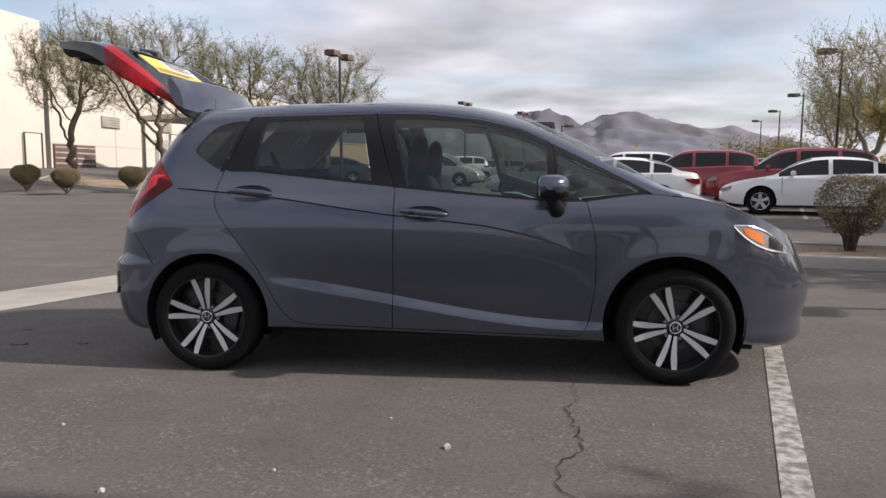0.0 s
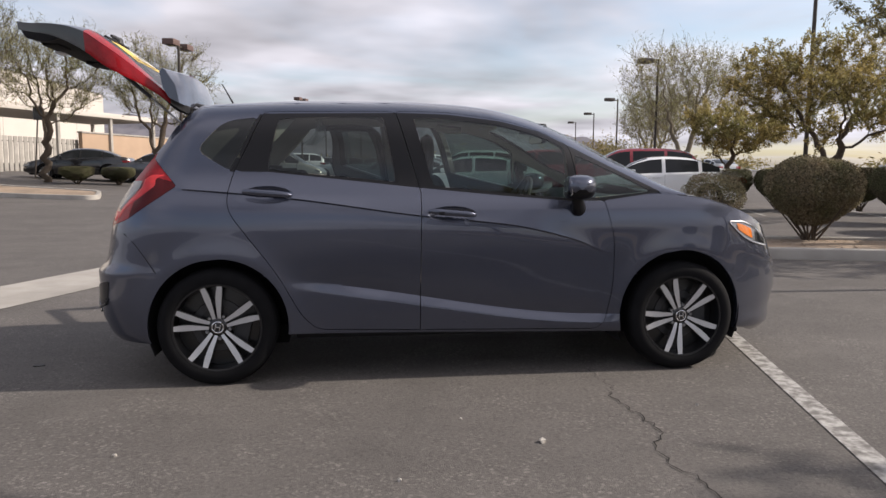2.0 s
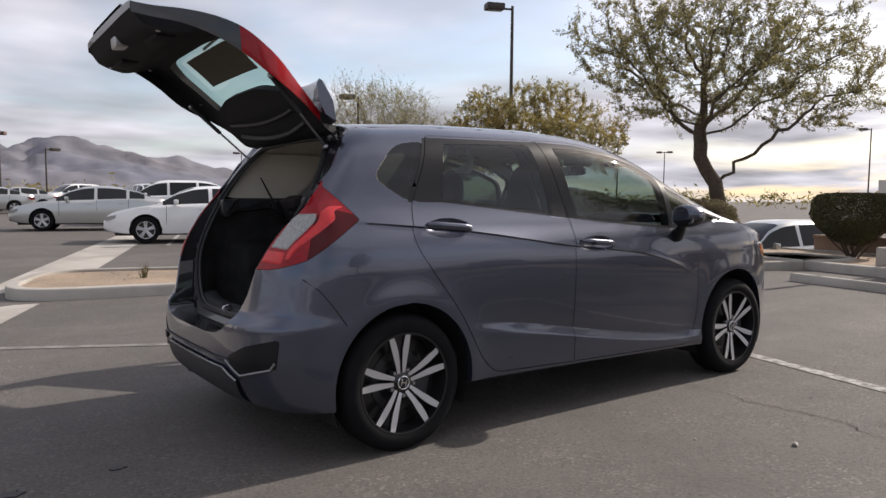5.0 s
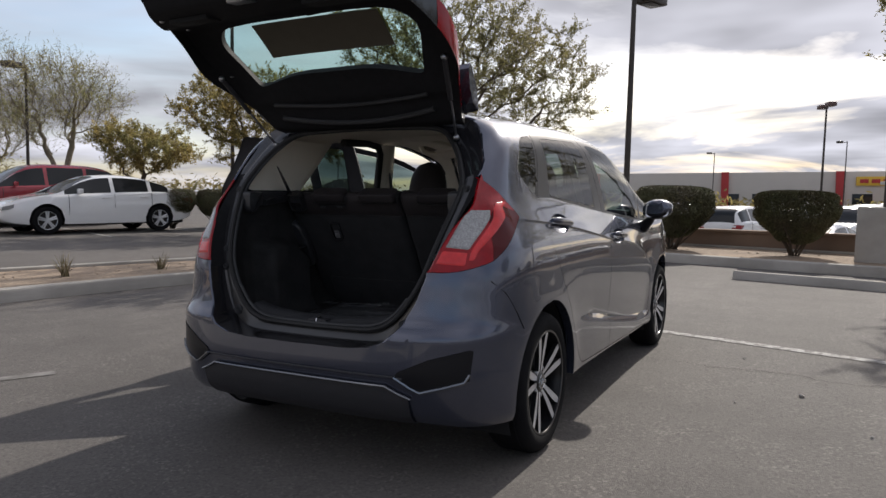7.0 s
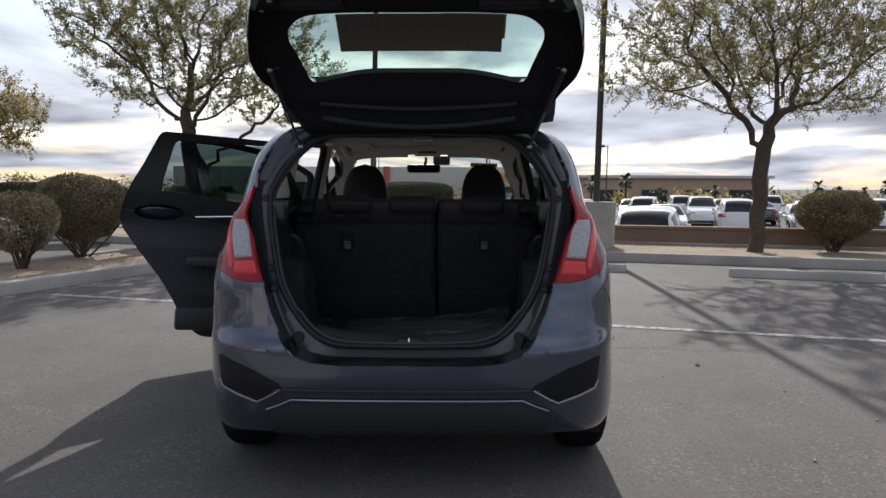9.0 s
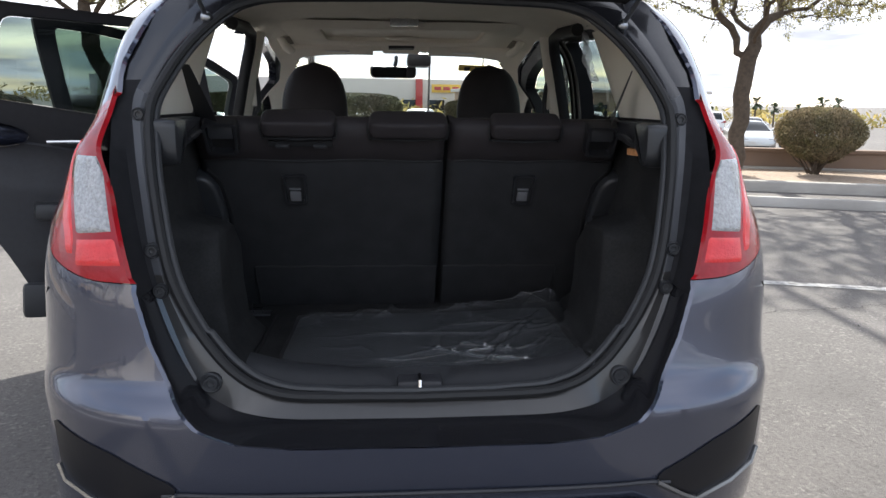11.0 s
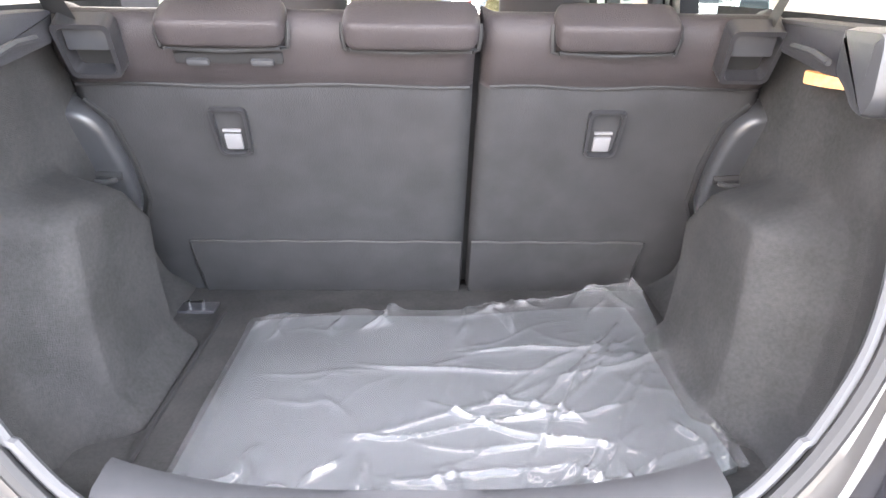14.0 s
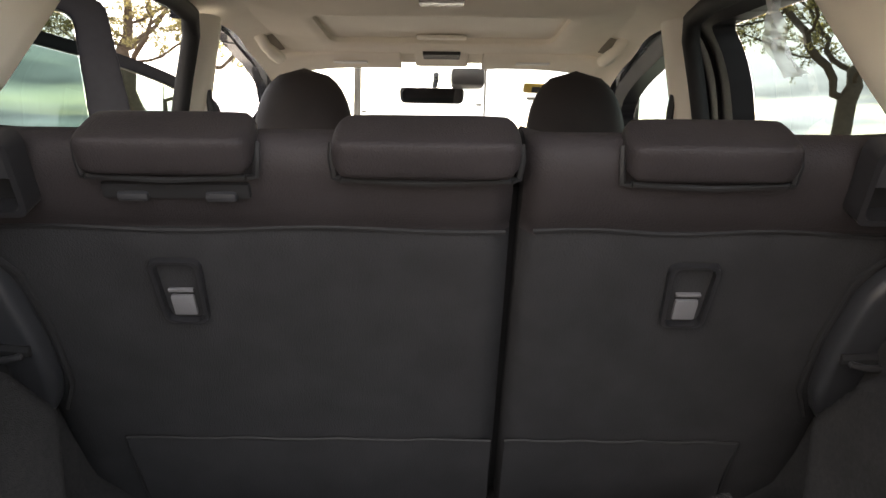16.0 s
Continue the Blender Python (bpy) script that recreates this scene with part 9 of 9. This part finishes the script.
for s in (-1, 1):
    bm = bmesh.new()
    a_pts, b_pts = path_points(F_IN[:10], 48), path_points(W_IN, 48)
    rows = []
    for (ya, za), (yb, zb) in zip(a_pts, b_pts):
        xa = smooth_table(za, *PLANE) + 0.006
        row = []
        for k in range(9):
            t = k / 8
            e = t * t * (3 - 2 * t)
            xx = xa + (-1.60 + 0.25 * max(0, zb - 0.8) - xa) * t
            row.append(Vector((xx, s * (ya + (yb - ya) * e), za + (zb - za) * e)))
        rows.append(row)
    add_grid(bm, rows, flip=s < 0)
    part("opening_lining", bm, FELT, car, "charcoal felt lining of the boot opening", angle=70)
    # side wall with the wheel house
    bm = bmesh.new()
    rows = []
    for j in range(61):
        z = 0.53 + 0.61 * j / 60
        row = []
        for i in range(69):
            x = -1.62 + 0.68 * i / 68
            if z > 0.8:
                x = (-1.62 + 0.25 * (z - 0.8)) + (0.68 - 0.25 * (z - 0.8)) * i / 68
            y = lerp_table(z, [b[1] for b in W_IN[3:]], [b[0] for b in W_IN[3:]])
            r = max(0.0, min(1.0, (x + 1.555) / 0.07))
            q = max(0.0, min(1.0, (x + 1.235) / 0.10))
            top = lerp_table(x, [-1.56, -1.46, -1.31, -1.22, -1.16, -1.00], [0.875, 0.905, 0.895, 0.82, 0.72, 0.60])
            v = max(0.0, min(1.0, (top - z) / 0.045))
            y -= (0.085 + 0.05 * (z - 0.53)) * r * r * (3 - 2 * r) * (1 - q * q * (3 - 2 * q)) * v * v * (3 - 2 * v)
            row.append(Vector((x, s * y, z)))
        rows.append(row)
    add_grid(bm, rows, flip=s > 0)
    part("side_trim", bm, FELT, car, "charcoal felt side trim over the wheel house", angle=60)
    # shelf carrier under the rear pillar
    bm = bmesh.new()
    prof = round_poly([(-1.612, 1.133), (-1.520, 1.133), (-1.515, 1.075), (-1.545, 1.058), (-1.565, 1.038), (-1.592, 1.030), (-1.612, 1.055)], [0.02, 0.01, 0.02, 0.02, 0.01, 0.01, 0.03])
    add_prism(bm, prof, s * 0.522, s * 0.60, "y", bevel=0.016)
    part("shelf_carrier", bm, SATIN, car, "charcoal plastic shelf carrier", angle=50)
    bm = bmesh.new()
    add_prism(bm, round_poly([(-1.53, 1.133), (-1.30, 1.133), (-1.31, 1.085), (-1.45, 1.066), (-1.53, 1.066)], 0.01), s * 0.545, s * 0.60, "y", bevel=0.008)
    part("carrier_rail", bm, BLACK_PLASTIC, car, "black plastic shelf rail", angle=50)
    bm = bmesh.new()
    add_tube(bm, [(-1.51, s * 0.520, 1.088), (-1.47, s * 0.517, 1.098), (-1.41, s * 0.520, 1.10)], 0.005, 6)
    part("carrier_lip", bm, GREY_PLASTIC, car)
    # striker cover beside the seat
    bm = bmesh.new()
    cov = round_poly([(s * y, (z - 0.86) / SEAT_U.z) for y, z in ((0.61, 0.985), (0.560, 0.984), (0.533, 0.95), (0.522, 0.87), (0.526, 0.79), (0.545, 0.745), (0.58, 0.75), (0.61, 0.77))], [0, 0.03, 0.03, 0.03, 0.02, 0.015, 0.02, 0])
    add_prism(bm, cov, -0.03, 0.034, "y", seat_frame(0, 0.86, 0.0), bevel=0.014)
    sc = part("striker_cover", bm, SATIN, car, "charcoal plastic cover beside the seat", angle=60)
    bm = bmesh.new()
    add_tube(bm, [on_seat(s * 0.532, 0.862, 0.034), on_seat(s * 0.565, 0.866, 0.036), on_seat(s * (0.59 if s > 0 else 0.615), 0.862, 0.034)], 0.009, 8)
    part("striker_slot", bm, UNDER, sc)
    bm = bmesh.new()
    add_tube(bm, [on_seat(s * 0.540, 0.862, 0.030), on_seat(s * 0.543, 0.862, 0.046), on_seat(s * 0.556, 0.863, 0.052), on_seat(s * 0.585, 0.863, 0.052), on_seat(s * 0.602, 0.863, 0.048)], 0.0052, 8)
    part("striker_loop", bm, DARK_STEEL, sc, "dark steel striker loop")
    bm = bmesh.new()
    add_tube(bm, [on_seat(s * y, z, 0.008) for y, z in ((0.556, 0.994), (0.522, 0.957), (0.511, 0.87), (0.515, 0.785), (0.538, 0.738))], 0.004, 6)
    part("cover_gap", bm, UNDER, sc)
    # lashing hook on the floor
    if s > 0:
        bm = bmesh.new()
        add_tube(bm, [(-1.072, 0.450, 0.534), (-1.077, 0.450, 0.553), (-1.077, 0.478, 0.553), (-1.072, 0.478, 0.534)], 0.0035, 8)
        hk = part("lashing_hook", bm, CHROME, car)
        bm = bmesh.new()
        add_box(bm, (-1.092, 0.425, 0.530), (-1.045, 0.515, 0.538), 0.003)
        part("hook_base", bm, BLACK_PLASTIC, hk)
# boot lamp (lit)
LIT = material("lit_boot_lamp", (0.55, 0.27, 0.13), rough=0.3, emit=(1.0, 0.42, 0.12), emit_strength=0.010, vary=0.3, scale=120)
bm = bmesh.new()
add_prism(bm, round_poly([(-1.470, -0.574), (-1.445, -0.556), (-1.40, -0.548), (-1.385, -0.558), (-1.41, -0.574)], 0.006), 1.048, 1.0655, "z", bevel=0.003)
part("boot_lamp", bm, LIT, car, "small lit orange boot lamp")
# sill plate with latch
SILL = material("dark_sill_plastic", (0.028, 0.0285, 0.031), rough=0.55, spec=0.12, vary=0.08, scale=25, bump=0.2, bump_scale=1100)
bm = bmesh.new()
rows = []
for i in range(41):
    y = -0.365 + 0.73 * i / 40
    e = abs(y) / 0.365
    dip = 0.012 if abs(y) < 0.055 else (0.006 if abs(y) < 0.085 else 0.0)
    up_ = 0.010 * e ** 3
    sh = 0.022 * e ** 3
    lift = 0.032 * e ** 3
    rows.append([Vector(p) for p in ((-1.786, y, 0.568 + up_), (-1.780, y, 0.586 - dip + lift), (-1.772, y, 0.598 - dip + lift), (-1.761, y, 0.605 - dip * 1.3 + lift), (-1.740 + sh, y, 0.608 - dip * 0.8 + lift), (-1.726 + sh, y, 0.605 + lift), (-1.718 + sh, y, 0.595 + lift * 0.6), (-1.714 + sh, y, 0.53))])
add_grid(bm, rows, flip=True)
sill = part("sill_plate", bm, SILL, car, "charcoal plastic loading sill", angle=40)
bm = bmesh.new()
add_box(bm, (-1.792, -0.047, 0.573), (-1.744, 0.047, 0.596), 0.006)
part("latch_housing", bm, BLACK_PLASTIC, sill)
bm = bmesh.new()
add_tube(bm, [(-1.750, 0.0, 0.594), (-1.768, 0.0, 0.603), (-1.792, 0.0, 0.598), (-1.798, 0.0, 0.576)], 0.0042, 8)
part("latch_striker", bm, CHROME, sill)

# bag of papers on the boot floor: a thing of its own
PAPERS = material("grey_papers", (0.050, 0.056, 0.063), rough=0.6, vary=0.08, scale=5)
BAG = bpy.data.materials.new("clear_plastic_film")
BAG.use_nodes = True
bn, bl = BAG.node_tree.nodes, BAG.node_tree.links
bn.clear()
b_out, b_clear, b_milk, b_gloss = bn.new("ShaderNodeOutputMaterial"), bn.new("ShaderNodeBsdfTransparent"), bn.new("ShaderNodeBsdfDiffuse"), bn.new("ShaderNodeBsdfGlossy")
b_milk.inputs[0].default_value = (0.54, 0.55, 0.575, 1)
b_gloss.inputs["Roughness"].default_value = 0.15
b_m1, b_m2, b_lw, b_f = bn.new("ShaderNodeMixShader"), bn.new("ShaderNodeMixShader"), bn.new("ShaderNodeLayerWeight"), bn.new("ShaderNodeMath")
b_m1.inputs[0].default_value = 0.10
b_lw.inputs["Blend"].default_value = 0.35
b_f.operation = "MULTIPLY_ADD"
b_f.inputs[1].default_value, b_f.inputs[2].default_value = 0.85, 0.03
bl.new(b_lw.outputs["Facing"], b_f.inputs[0])
bl.new(b_clear.outputs[0], b_m1.inputs[1])
bl.new(b_milk.outputs[0], b_m1.inputs[2])
bl.new(b_f.outputs[0], b_m2.inputs[0])
bl.new(b_m1.outputs[0], b_m2.inputs[1])
bl.new(b_gloss.outputs[0], b_m2.inputs[2])
bl.new(b_m2.outputs[0], b_out.inputs[0])
bag = thing("plastic_bag", "grey papers in a crumpled clear plastic bag", "bag")
c00, c10, c01, c11 = Vector((-1.66, 0.345, 0.548)), Vector((-1.615, -0.470, 0.552)), Vector((-1.145, 0.335, 0.548)), Vector((-1.085, -0.442, 0.575))
nu, nv = 250, 172
U, V = np.meshgrid(np.linspace(0, 1, nu + 1), np.linspace(0, 1, nv + 1), indexing="ij")
rs = np.random.RandomState(5)
Zc = np.zeros_like(U)


def fold(u0, v0, u1, v1, h, w):
    """Adds a sharp fold between two places of the sheet, in shares of its sides."""
    ax, ay = (u1 - u0) * 0.80, (v1 - v0) * 0.56
    L = max(1e-6, (ax * ax + ay * ay) ** 0.5)
    px, py = (U - u0) * 0.80, (V - v0) * 0.56
    s = np.clip((px * ax + py * ay) / (L * L), 0, 1)
    wob = 0.006 * np.sin(s * 9 + u0 * 30)
    d = np.abs((px * -ay + py * ax) / L + wob)
    along_ = (px * ax + py * ay) / (L * L)
    fade = np.clip(along_ / 0.2, 0, 1) * np.clip((1 - along_) / 0.2, 0, 1)
    return h * np.exp(-d / w) * fade


for k in range(34):        # long folds running in from the loose side
    u0, v0 = rs.uniform(0.72, 1.05), rs.uniform(-0.02, 1.0)
    ang, L = rs.uniform(2.2, 4.3), rs.uniform(0.15, 0.5)
    Zc += fold(u0, v0, u0 + L * math.cos(ang), v0 + L * 1.2 * math.sin(ang), rs.uniform(0.004, 0.011), rs.uniform(0.0025, 0.006))
for k in range(44):        # short folds along the near and far edges
    u0, v0 = rs.uniform(0.0, 1.0), rs.choice([-0.02, 1.02])
    Zc += fold(u0, v0, u0 + rs.uniform(-0.14, 0.14), v0 + (0.5 - v0) * rs.uniform(0.15, 0.5), rs.uniform(0.005, 0.013), rs.uniform(0.0025, 0.006))
for k in range(26):        # faint creases over the whole sheet
    u0, v0, ang, L = rs.uniform(0.05, 0.9), rs.uniform(0.05, 0.9), rs.uniform(0, 6.3), rs.uniform(0.1, 0.4)
    Zc += fold(u0, v0, u0 + L * math.cos(ang), v0 + L * math.sin(ang), rs.uniform(0.001, 0.003), rs.uniform(0.003, 0.006))


def bag_point(u, v):
    p = (c00 * (1 - u) + c10 * u) * (1 - v) + (c01 * (1 - u) + c11 * u) * v
    p.x -= 0.115 * math.sin(math.pi * u) * (1 - v) ** 1.5
    p.x += 0.012 * math.sin(7 * u + 1) * (1 - v) + 0.010 * math.sin(9 * u) * v
    return p


rows = []
for i in range(nu + 1):
    row = []
    for j in range(nv + 1):
        u, v = U[i, j], V[i, j]
        p = bag_point(u, v)
        edge_ = min(u, v, 1 - u, 1 - v)
        p.z += 0.006 + Zc[i, j] + 0.035 * max(0, u - 0.8) * 5 * v ** 4 + 0.006 * noise.noise(Vector((u * 5, v * 4, 1.7))) - 0.008 * max(0, 1 - edge_ / 0.04)
        p.z = max(p.z, 0.5375)
        row.append(p)
    rows.append(row)
bm = bmesh.new()
add_grid(bm, rows)
bm.normal_update()
if sum(f.normal.z for f in bm.faces) < 0:
    bmesh.ops.reverse_faces(bm, faces=bm.faces)
part("plastic_film", bm, BAG, bag, "crumpled glossy clear plastic", angle=60)
bm = bmesh.new()
top = [[bag_point(0.012 + 0.965 * i / 12, 0.012 + 0.972 * j / 8) for j in range(9)] for i in range(13)]
for r in top:
    for p in r:
        p.z = min(p.z, 0.552) - 0.004
add_grid(bm, top)
bm.normal_update()
if sum(f.normal.z for f in bm.faces) < 0:
    bmesh.ops.reverse_faces(bm, faces=bm.faces)
ext = bmesh.ops.extrude_face_region(bm, geom=list(bm.faces))
for v in [g for g in ext["geom"] if isinstance(g, bmesh.types.BMVert)]:
    v.co.z = 0.5350
bmesh.ops.recalc_face_normals(bm, faces=bm.faces)
part("papers", bm, PAPERS, bag, "stack of grey papers")

# protective film hanging inside the rear door pane
FILM = material("white_plastic_film", (0.75, 0.77, 0.78), rough=0.25, alpha=0.45, coat=0.4)
bm = bmesh.new()
rows = []
for i in range(13):
    t = i / 12
    rows.append([Vector((-0.80 + 0.10 * t + 0.03 * math.sin(5 * t) + (0.02 + 0.07 * (1 - t)) * (k / 6 - 0.5), -0.60 - 0.03 * (1 - t) + 0.012 * math.sin(9 * t + k * 1.7), 1.42 - 0.17 * (1 - t) ** 1.0)) for k in range(7)])
add_grid(bm, rows)
part("protective_film", bm, FILM, CAR_DOORS["right", "rear"], "loose white protective film", angle=80)
